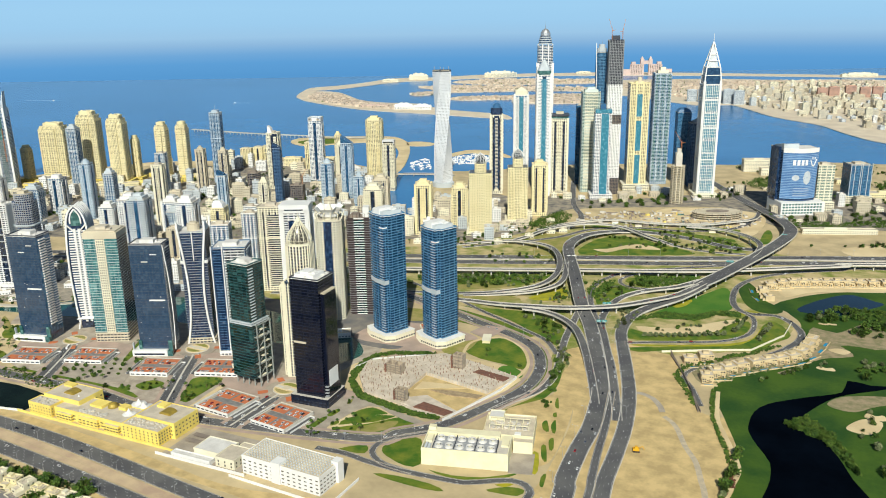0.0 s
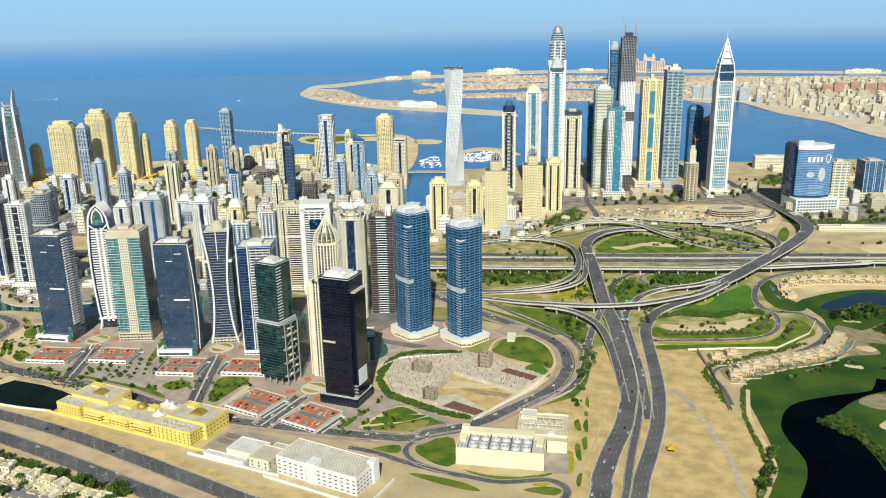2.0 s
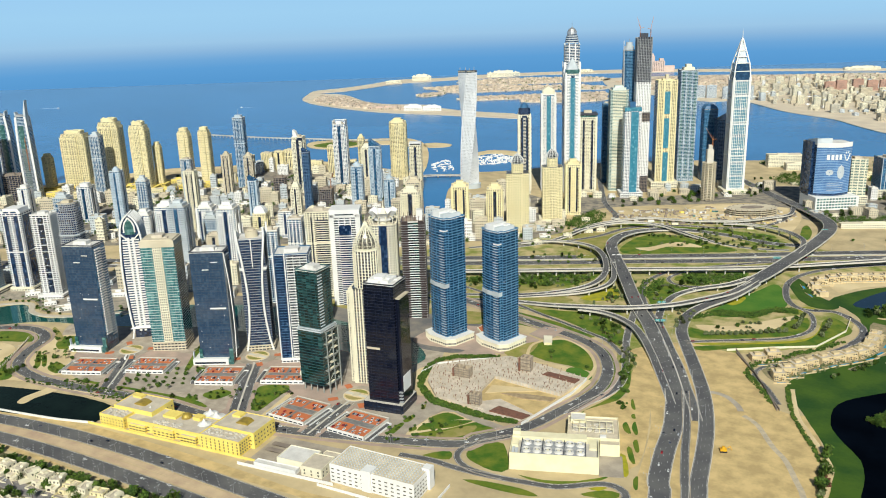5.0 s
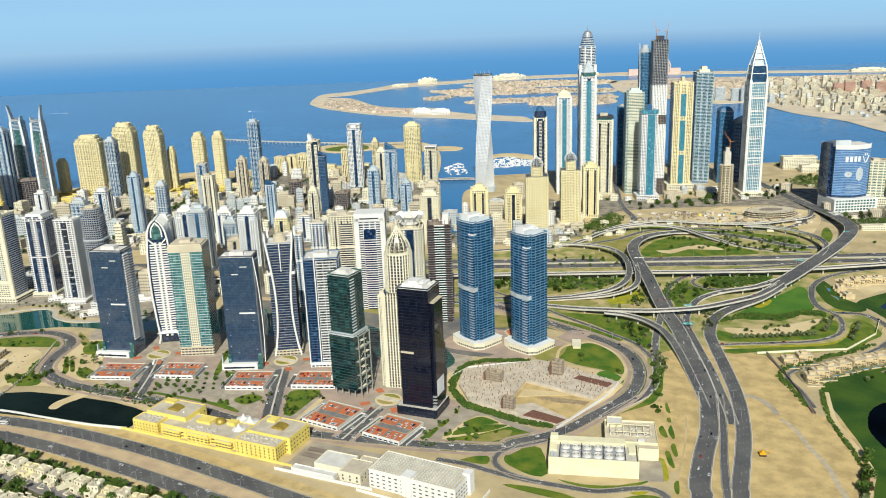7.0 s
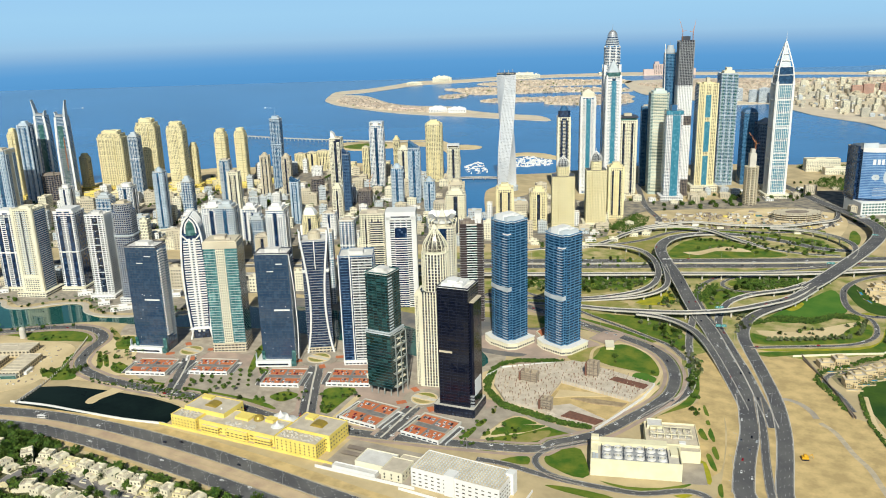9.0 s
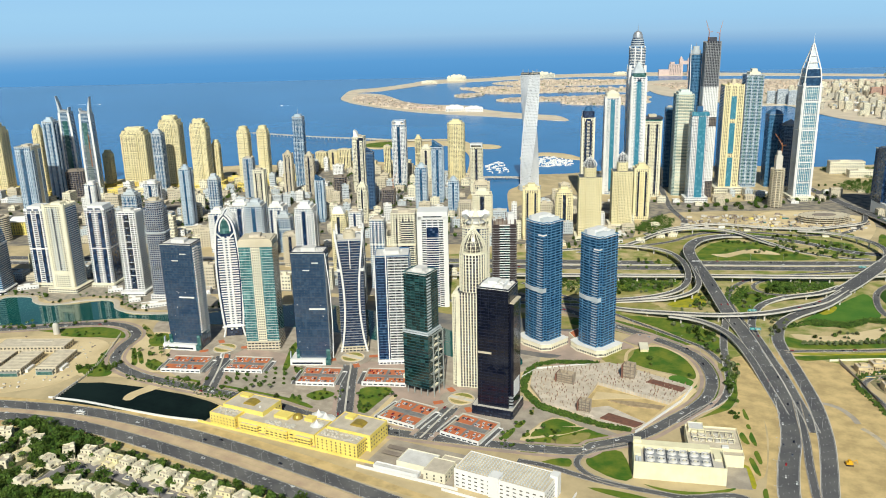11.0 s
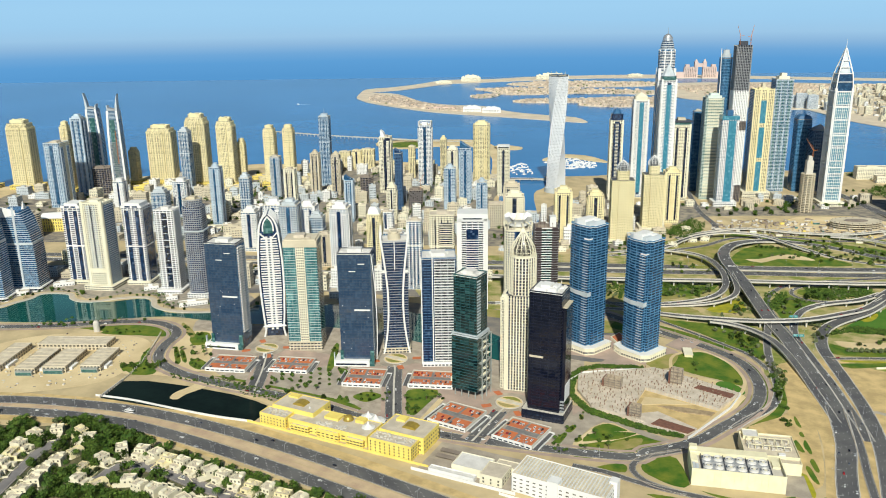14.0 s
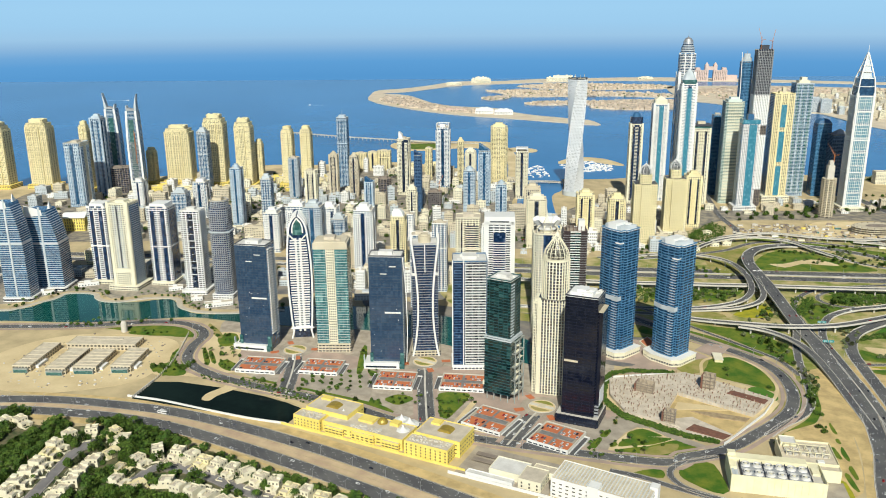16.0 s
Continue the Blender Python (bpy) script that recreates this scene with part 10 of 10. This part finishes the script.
# trees along the city streets and round the towers
for key in [k for k in LINES if k.startswith("street_")]:
    line, width, lanes = LINES[key]
    for off in (-6.5, 6.5):
        for c, yaw in along(side(line, off), 13, 5):
            if rng.random() < 0.75:
                plant(rng.choice((0, 1, 3, 4)), c.x + rng.uniform(-1, 1), c.y + rng.uniform(-1, 1), rng, rng.uniform(0.8, 1.3))
for p in strewn(CITYPOLY, 260, rng, 10):
    plant(rng.choice((0, 1, 2, 4)), *p, rng, rng.uniform(0.8, 1.4))

# lagoon shore
for off in (-9, -16):
    for c, yaw in along(side(spline(SHORE_LINE, 4), off), 8, 3):
        if rng.random() < 0.55 and min((c.x - a) ** 2 + (c.y - b) ** 2 for a, b in TOWERS) > 20 ** 2:
            plant(rng.choice((0, 3, 4, 4)), c.x, c.y, rng, rng.uniform(0.7, 1.1))
for x, y, w, d in ((-1117, 552, 26, 8), (-1000, 596, 18, 9), (-905, 578, 34, 10), (-1138, 498, 30, 10), (-945, 580, 14, 10)):
    block(x, y, 50, w, d, 4.5, WHITE, "lagoon pavilions", "low white pavilion beside the lagoon")
# gardens round the lagoon towers
BEDS = []


def bed(pts, material):
    """A planted bed beside the towers with a few shrubs in it."""
    BEDS.append(area("garden", pts, 0.42 + 0.004 * len(BEDS), material, "planted garden bed beside the towers", "lawn", step=3))
    for p in strewn(pts, 7, rng, 4):
        plant(rng.choice((0, 3, 3, 4)), *p, rng, rng.uniform(0.5, 0.9))


bed([(-814.5, 464.3), (-817.2, 471.5), (-785.2, 446.5), (-783.8, 439.2)], LAWN)
bed([(-808.5, 467.4), (-802.4, 467.2), (-778.4, 448.5), (-783.6, 447.3)], LAWN)
bed([(-776.3, 449.6), (-775.0, 460.0), (-756.0, 454.0), (-751.3, 440.9), (-766.2, 442.3)], LAWN)
bed([(-823.6, 495.1), (-828.4, 511.4), (-817.0, 517.4), (-796.3, 498.6), (-804.0, 483.8)], LAWN)
bed([(-866.9, 526.7), (-831.2, 509.9), (-824.4, 498.4), (-854.9, 512.9)], DRYGRASS)
bed([(-831.0, 435.2), (-842.0, 456.6), (-815.3, 430.5), (-800.2, 419.5), (-811.3, 419.9)], LAWN)
bed([(-822.1, 407.9), (-815.8, 422.2), (-795.1, 422.2), (-785.7, 410.5), (-803.2, 401.1)], LAWN)
bed([(-928.1, 462.6), (-912.4, 480.6), (-880.7, 493.4), (-857.3, 490.4), (-885.4, 473.7), (-916.6, 461.0)], LAWN)
bed([(-581.1, 465.1), (-574.9, 479.0), (-558.1, 478.7), (-562.9, 461.8), (-573.8, 461.1)], LAWN)
bed([(-556.9, 480.6), (-554.8, 487.1), (-545.6, 471.1), (-548.6, 464.4)], LAWN)
bed([(-529.6, 474.6), (-542.5, 499.1), (-525.9, 510.6), (-515.4, 509.5), (-512.0, 479.0), (-511.9, 459.6), (-520.1, 462.4)], LAWN)
bed([(-637.5, 498.5), (-669.3, 551.6), (-667.7, 559.5), (-638.0, 512.1)], LAWN)
bed([(-631.6, 509.2), (-621.2, 510.2), (-609.0, 497.3), (-620.6, 500.0)], LAWN)
bed([(-387, 472), (-386, 488), (-384, 494), (-381, 491), (-381, 475), (-384, 470)], LAWN)
bed([(-385, 497), (-383, 509), (-379, 508), (-380, 496)], LAWN)
bed([(-385, 465), (-375, 470), (-369, 468), (-369, 461), (-379, 459)], LAWN)
bed([(-372, 484), (-371, 493), (-367, 489), (-370, 483)], LAWN)
bed([(-383, 525), (-382, 532), (-379, 525), (-380, 521)], DRYGRASS)
bed([(-519, 459), (-524, 469), (-515, 473), (-511, 463)], LAWN)
bed([(-592, 456), (-584, 459), (-577, 454), (-588, 451)], LAWN)
area("garden_path", [(-826, 470), (-838, 510), (-812, 522), (-790, 500), (-768, 470), (-745, 448), (-752, 436), (-780, 436), (-812, 448)], 0.40, SAND2, "pale paths between curved beds", "path", step=6)
area("car_park", [(-671, 446), (-692, 473), (-659, 484), (-650, 499), (-641, 518), (-601, 473), (-600, 464), (-626, 450)], 0.30, PAVING, "paved car park with rows of trees", "car park", smooth=False)
for r in range(4):
    for k in range(7):
        x, y = -672 + 9.5 * k + 3 * r, 458 + 2.6 * k + 11 * r
        if inside((x, y), [(-671, 446), (-692, 473), (-659, 484), (-650, 499), (-641, 518), (-601, 473), (-600, 464), (-626, 450)]):
            plant(rng.choice((0, 3)), x, y, rng, 0.8)
area("path_bed", [(-372, 484), (-366, 512), (-357, 529), (-336, 526), (-300, 522), (-300, 514), (-318, 494), (-345, 468), (-364, 457), (-374, 458)], 0.165, SAND2, "pale paths between curved lawns", "path", step=5)
area("forecourt", [(-399, 461), (-400, 498), (-391, 513), (-387, 535), (-380, 536), (-357, 534), (-336, 529), (-315, 526), (-299, 522), (-299, 516), (-319, 518), (-338, 523), (-352, 529), (-362, 526), (-368, 512), (-370, 496), (-372, 481), (-366, 458), (-386, 457)], 0.34, PAVING, "grey paved forecourt beside the black tower", "car park", smooth=False)
area("forecourt", [(-543, 448), (-536, 463), (-522, 452), (-519, 442)], 0.30, PINK, "pinkish paved mouth of the boulevard", "pavement", smooth=False)
area("footpath", [(-504, 454), (-499, 459), (-504, 503), (-509, 500), (-505, 466)], 0.30, SAND2, "pale footpath beside the parking deck", "path", smooth=False)
# beds among the sand beside the cooling plant
area("planted_sand", [(-251, 565), (-239, 595), (-226, 620), (-235, 676), (-224, 681), (-199, 592), (-188, 510), (-207, 502)], 0.29, SAND, "sandy strip with planted beds", "sand")
for pts in [[(-220, 611), (-219, 614), (-212, 596), (-216, 598)], [(-213, 585), (-211, 588), (-208, 580), (-211, 580)], [(-207, 564), (-207, 575), (-200, 557), (-201, 553)], [(-215, 565), (-213, 571), (-205, 554), (-210, 555)], [(-200, 541), (-198, 546), (-192, 530), (-194, 527)], [(-202, 530), (-199, 532), (-190, 510), (-195, 513)], [(-186, 489), (-184, 494), (-180, 477), (-183, 478)]]:
    area("garden", pts, 0.36, LAWN, "long green planted bed in the sand", "lawn", step=2)

# golf trees
for pts, n in (([(40, 560), (120, 720), (100, 800), (20, 830), (10, 770), (60, 770), (30, 640)], 60), ([(-10, 870), (60, 900), (90, 980), (30, 940)], 30), ([(-40, 905), (0, 930), (40, 955), (10, 960), (-40, 925)], 26), ([(-64, 520), (-58, 560), (-62, 590), (-68, 570)], 12), ([(-50, 470), (-44, 500), (-38, 480)], 12)):
    for p in strewn(pts, n, rng, 5):
        plant(rng.choice((0, 1, 1, 2)), *p, rng, rng.uniform(0.9, 1.5))
# planting on the office_side of the interchange
for pts, n in (([(-540, 1390), (-420, 1330), (-330, 1400), (-240, 1480), (-160, 1640), (-330, 1560), (-420, 1440)], 60), ([(-140, 1360), (-20, 1400), (60, 1420), (120, 1600), (-20, 1640), (-60, 1560), (-140, 1420)], 90), ([(-270, 1640), (-100, 1700), (60, 1700), (80, 1820), (-120, 1800)], 110)):
    for p in strewn(pts, n, rng, 6):
        plant(rng.choice((0, 1, 1, 4)), *p, rng, rng.uniform(0.9, 1.6))
for pts, n, kinds_ in (([(-490, 885), (-360, 945), (-350, 900), (-440, 842), (-520, 830)], 60, (0, 1, 2)), ([(-330, 790), (-300, 790), (-270, 770), (-262, 745), (-300, 760)], 14, (1, 2)), ([(-360, 1080), (-280, 1150), (-170, 1160), (-260, 1110)], 16, (0, 2)),
                      ([(-285, 1225), (-240, 1243), (-180, 1214), (-135, 1165), (-190, 1120), (-250, 1155)], 60, (0, 2, 2)), ([(-230, 850), (-212, 866), (-212, 790), (-222, 800)], 14, (2, 2)), ([(-320, 965), (-300, 935), (-290, 870), (-320, 850)], 20, (2, 0)), ([(-250, 690), (-240, 650), (-236, 640), (-236, 690), (-244, 705)], 16, (0, 2))):
    for p in strewn(pts, n, rng, 4):
        plant(rng.choice(kinds_), *p, rng, rng.uniform(0.8, 1.3))

PLANTED.sort(key=lambda c: c[1].translation.y)
settle([(TREES[k], m) for k, m in PLANTED], 250, "grove", "many leafy trees farther off", "trees")

thicket("hedge", "broad clipped green hedge round the building plot", [(-406, 561), (-415, 577), (-419, 597), (-417, 614), (-411, 612), (-412, 597), (-408, 577), (-401, 563), (-390, 553), (-381, 545), (-363, 541), (-340, 537), (-319, 534), (-297, 536), (-295, 531), (-316, 528), (-339, 529), (-362, 533), (-378, 535), (-393, 547)], 900, 1.4, 2.6, 1, LEAF)
thicket("hedge", "clipped green hedge behind the building plot", [(-416, 606), (-412, 620), (-401, 632), (-380, 641), (-362, 650), (-364, 655), (-384, 647), (-404, 638), (-418, 625), (-421, 606)], 320, 1.2, 2.4, 2, LEAF)
thicket("hedge", "green hedge on the bank above the pond", [(-724, 426), (-730, 434), (-688, 439), (-660, 435), (-638, 434), (-634, 426), (-658, 426), (-697, 427)], 80, 0.8, 2.2, 21, LEAF)

thicket("hedge", "dark hedge along the golf cart path", [(-99, 691), (-91, 640), (-80, 610), (-71, 588), (-63, 561), (-63, 513), (-65, 513), (-66, 560), (-74, 588), (-83, 610), (-94, 640), (-102, 691)], 260, 0.7, 2.2, 31, LEAF)
thicket("hedge", "dark green hedge along the villa lane", [(-108, 654), (-121, 684), (-134, 707), (-131, 729), (-115, 746), (-98, 770), (-76, 794), (-58, 822), (-63, 824), (-80, 798), (-102, 775), (-119, 751), (-137, 731), (-139, 706), (-126, 683), (-112, 654)], 260, 1.2, 2.8, 36, LEAF)
thicket("hedge", "dark shrubs between golf villas", [(-128, 735), (-100, 700), (-92, 715), (-70, 745), (-40, 778), (-24, 830), (-30, 850), (-50, 800), (-80, 760), (-110, 742)], 170, 0.7, 2.4, 32, LEAF_G)
thicket("hedge", "dark trees beside the upper road", [(-102, 1329), (-96, 1371), (-1, 1422), (60, 1440), (60, 1400), (-1, 1386), (-55, 1356)], 320, 1.5, 4.5, 33, LEAF)
thicket("shrubbery", "dark shrubs in the interchange lawn", [(-240, 985), (-190, 1012), (-172, 1005), (-200, 975), (-235, 950)], 260, 1.5, 3.5, 34, LEAF)
thicket("shrubbery", "dark shrubs in the interchange lawn", [(-290, 900), (-292, 950), (-270, 960), (-262, 915), (-272, 880)], 170, 1.0, 3.0, 35, LEAF)

# odds and ends strewn over the building site
for m, seed in ((BROWN, 1), (CONCRETE, 2), (YELLOW, 3)):
    rng = random.Random(seed)
    g = Geo()
    for x, y in strewn([(-414, 1214), (-427, 1308), (-284, 1383), (-186, 1404), (-146, 1364), (-158, 1307), (-295, 1250)], 150 if seed < 3 else 14, rng, 3):
        g.obox(x, y, -0.1, rng.uniform(1, 9), rng.uniform(0.8, 4), rng.choice((0.8, 1.2, 2.6, 3.4)), rng.choice((0.4, 1.97, 0.9)))
    ob = new("site_clutter", g.mesh("site_clutter"))
    ob.data.materials.append(m)
    tagged(ob, "heaps, huts and formwork on the building site", "site clutter", kind="stuff")

for m, seed in ((BROWN, 5), (CONCRETE, 6)):
    rng = random.Random(seed)
    g = Geo()
    for x, y in strewn([(-985, 320), (-960, 440), (-860, 465), (-820, 392), (-850, 340), (-900, 310)], 90, rng, 4):
        g.obox(x, y, -0.1, rng.uniform(0.6, 3), rng.uniform(0.6, 2), rng.choice((0.4, 0.8, 1.4)), rng.choice((0.4, 1.97, 0.9)))
    ob = new("site_clutter", g.mesh("site_clutter"))
    ob.data.materials.append(m)
    tagged(ob, "stacks and rubble on the sandy yard", "site clutter", kind="stuff")

# boundary wall of the building plot
g = Geo()
ribbon(g, [Vector((*p, 0.0)) for p in ((-417, 587), (-411, 612), (-382, 634), (-350, 653), (-335, 653), (-321, 646), (-299, 638), (-268, 635), (-271, 603), (-281, 566), (-291, 531))], -0.3, 0.3, 0.0, 2.6)
setting("plot_wall", g, WHITE, "low white wall round the building plot", "wall")
g = Geo()
ribbon(g, [Vector((*p, 0.0)) for p in ((-162, 756), (-122, 779), (-83, 799), (-58, 854), (-55, 894))], -0.25, 0.25, 0.0, 2.2)
setting("garden_wall", g, CREAM, "pale boundary wall round the villas", "wall")
g = Geo()
ribbon(g, [Vector((*p, 0.0)) for p in ((-155, 763), (-128, 704), (-102, 642))], -0.3, 0.3, 0.0, 2.4)
setting("villa_wall", g, BROWN, "dark boundary wall between sand and villas", "wall")
# footpath round the park lawn, pale shoulders of the front road
g = Geo()
ribbon(g, spline([(-338, 661, 0), (-345, 690, 0), (-339, 708, 0), (-319, 721, 0), (-291, 704, 0), (-272, 674, 0), (-268, 651, 0), (-269, 634, 0)], 5), -1.6, 1.6, 0.25, 0.42)
setting("footpath", g, SAND2, "pale footpath round the park lawn", "path")
for key, lo, hi in (("frontN", 8.6, 14), ("frontS", -13.5, -8.6), ("jlt", 7.2, 11), ("jlt", -10.5, -7.2)):
    g = Geo()
    ribbon(g, LINES[key][0], lo, hi, -0.12, -0.02)
    setting("shoulder", g, mat("red_shoulder", (0.60, 0.46, 0.28), (0.45, 0.32, 0.22), size=20, fine=1.5, rough=0.95) if key != "jlt" else PINK, "reddish paved shoulder of the road", "pavement")

# ---- cars ----
CAR = []
TINTS = (((0.80, 0.80, 0.78), "white"), ((0.55, 0.56, 0.57), "silver"), ((0.03, 0.03, 0.035), "black"), ((0.40, 0.03, 0.03), "red"), ((0.16, 0.17, 0.19), "grey"))
RUBBER = mat("tyre", (0.02, 0.02, 0.02), rough=0.9)
for tint, word in TINTS:
    paint = mat(word + "_car_paint", tint, rough=0.25, spec=0.6)
    t = thing("car", 0, 0, 0, 0, word + " saloon car on the asphalt", "car", "cars")
    part("body", Geo().loft([[(-1.75, -0.7, z0), (1.75, -0.7, z0), (1.75, 0.7, z0), (-1.75, 0.7, z0)] if i in (0,) else [(-1.7, -0.68, z0), (1.68, -0.68, z0), (1.68, 0.68, z0), (-1.7, 0.68, z0)] for i, z0 in enumerate((0.22, 0.78))]), paint, t)
    part("cabin", Geo().loft([[(-1.2, -0.62, 0.78), (0.75, -0.62, 0.78), (0.75, 0.62, 0.78), (-1.2, 0.62, 0.78)], [(-0.85, -0.5, 1.18), (0.3, -0.5, 1.18), (0.3, 0.5, 1.18), (-0.85, 0.5, 1.18)]]), G_SMOKE, t)
    part("roof_panel", Geo().box(-0.84, -0.49, 1.18, 0.29, 0.49, 1.22), paint, t)
    for u in (-1.1, 1.1):
        for v in (-0.66, 0.66):
            part("wheel", Geo().rod((u, v - 0.08, 0.26), (u, v + 0.08, 0.26), 0.26, n=8), RUBBER, t)
    CAR.append(t)
BUS = thing("bus", 0, 0, 0, 0, "white city bus on the asphalt", "bus", "buses")
part("body", Geo().box(-4.4, -1.0, 0.35, 4.4, 1.0, 2.5), WHITE, BUS)
part("window_band", Geo().box(-4.2, -1.03, 1.3, 4.43, 1.03, 2.1), G_SMOKE, BUS)
for u in (-2.8, 2.8):
    for v in (-0.9, 0.9):
        part("wheel", Geo().rod((u, v - 0.1, 0.38), (u, v + 0.1, 0.38), 0.38, n=8), RUBBER, BUS)
PARKED = []


def put_car(k, x, y, z, yaw):
    if all((x - c[1]) ** 2 + (y - c[2]) ** 2 > (16 if c[0] is None else 49) for c in PARKED):
        PARKED.append((k, x, y, Matrix.Translation((x, y, z)) @ Matrix.Rotation(yaw, 4, "Z")))


rng = random.Random(4)
PICK = (0, 0, 0, 0, 1, 1, 2, 4, 3)
for key, step, ways in (("szr_a", 26, 1), ("szr_b", 26, -1), ("hwyS", 17, -1), ("hwyN", 16, 1), ("frontN", 34, 1), ("frontS", 34, -1), ("jlt", 22, 0), ("fly", 40, 1), ("rampA", 60, 1), ("rloop", 60, 1), ("far", 60, 1), ("street_0", 20, 0), ("street_1", 20, 0), ("street_2", 20, 0), ("street_6", 20, 0),
                        ("rampE", 55, 0), ("spur_a", 14, 0), ("spur_b", 14, 0), ("spur_c", 12, 0), ("jlt2", 40, 0), ("loop", 60, 1), ("service", 60, 1), ("shore", 18, 0), ("villa_b", 40, 0)):
    line, width, lanes = LINES[key]
    for lane in range(lanes):
        off = -width / 2 + width * (lane + 0.5) / lanes
        for c, yaw in along(side(line, off), step * lanes / 2.2, rng.uniform(0, step)):
            if rng.random() < 0.5 and -1250 < c.x < 120 and c.y < 1450:
                back = ways < 0 or (ways == 0 and lane >= lanes / 2)
                j = rng.uniform(-8, 8)
                put_car(9 if rng.random() < 0.012 else rng.choice(PICK), c.x + j * math.cos(yaw), c.y + j * math.sin(yaw), c.z + 0.06 if key not in ("fly",) else c.z + 0.05, yaw + (math.pi if back else 0))
PARKED += [(rng.choice(PICK), x, y, Matrix.Translation((x, y, z)) @ Matrix.Rotation(yaw, 4, "Z")) for x, y, z, yaw in CARS]
PARKED.sort(key=lambda c: c[2])
settle([(BUS if k == 9 else CAR[k], m) for k, _, _, m in PARKED], 150, "traffic", "many small cars on the farther roads", "cars")

# ---- lamp posts and sign gantries ----
LAMP = thing("street_lamp", 0, 0, 0, 0, "tall grey street lamp with two arms", "street lamp", "street lamps")
part("pole", Geo().rod((0, 0, -0.4), (0, 0, 9), 0.14, 0.08, 6), STEEL, LAMP)
for s in (-1, 1):
    part("arm", Geo().rod((0, 0, 8.8), (s * 1.8, 0, 9.3), 0.07, 0.05, 4), STEEL, LAMP)
    part("lamp_head", Geo().box(s * 2.1 - 0.45, -0.18, 9.2, s * 2.1 + 0.45, 0.18, 9.4), LGREY, LAMP)
POSTS = []
for key, step, off in (("frontN", 32, 8.4), ("frontS", 32, 8.4), ("jlt", 30, 7.4), ("szr_a", 44, -9.8), ("szr_b", 44, 9.8), ("hwyN", 36, 7.6), ("hwyS", 36, -8.8)):
    line, width, lanes = LINES[key]
    for c, yaw in along(side(line, off), step, 10):
        if -1000 < c.x < 60 and c.y < 1260 and c.z < 2:
            POSTS.append(pose(c.x, c.y, 0.1, 0, 0, math.degrees(yaw) + 90))
POSTS.sort(key=lambda m: m.translation.y)
settle([(LAMP, m) for m in POSTS], 110, "lamp_posts", "grey street lamps along the farther roads", "street lamps")
for x, y, rot, span, z in ((-238, 800, 20, 12, 0.2), (-147, 1062, 15, 10, 8.2), (-99, 1240, 10, 9, 6.6), (-343, 1000, 25, 14, 7.5), (-250, 858, 22, 10, 0.2)):
    t = thing("sign_gantry", x, y, z, rot, "overhead gantry with teal road signs", "road sign", "sign gantries")
    for s in (-1, 1):
        part("post", Geo().rod((s * span / 2, 0, 0), (s * span / 2, 0, 6), 0.2), STEEL, t)
    part("beam", Geo().box(-span / 2, -0.2, 5.6, span / 2, 0.2, 6), STEEL, t)
    for k in range(2):
        u = -span * 0.24 + span * 0.48 * k
        board = part("sign_board", Geo().box(u - span * 0.2, -0.45, 4.3, u + span * 0.2, -0.25, 7.0), SIGN if x != -343 else WHITE, t)
        for j in range(2):
            part("text_bar", Geo().box(u - span * 0.15, -0.52, 5.0 + j, u + span * 0.12, -0.47, 5.3 + j), PAINT, board)
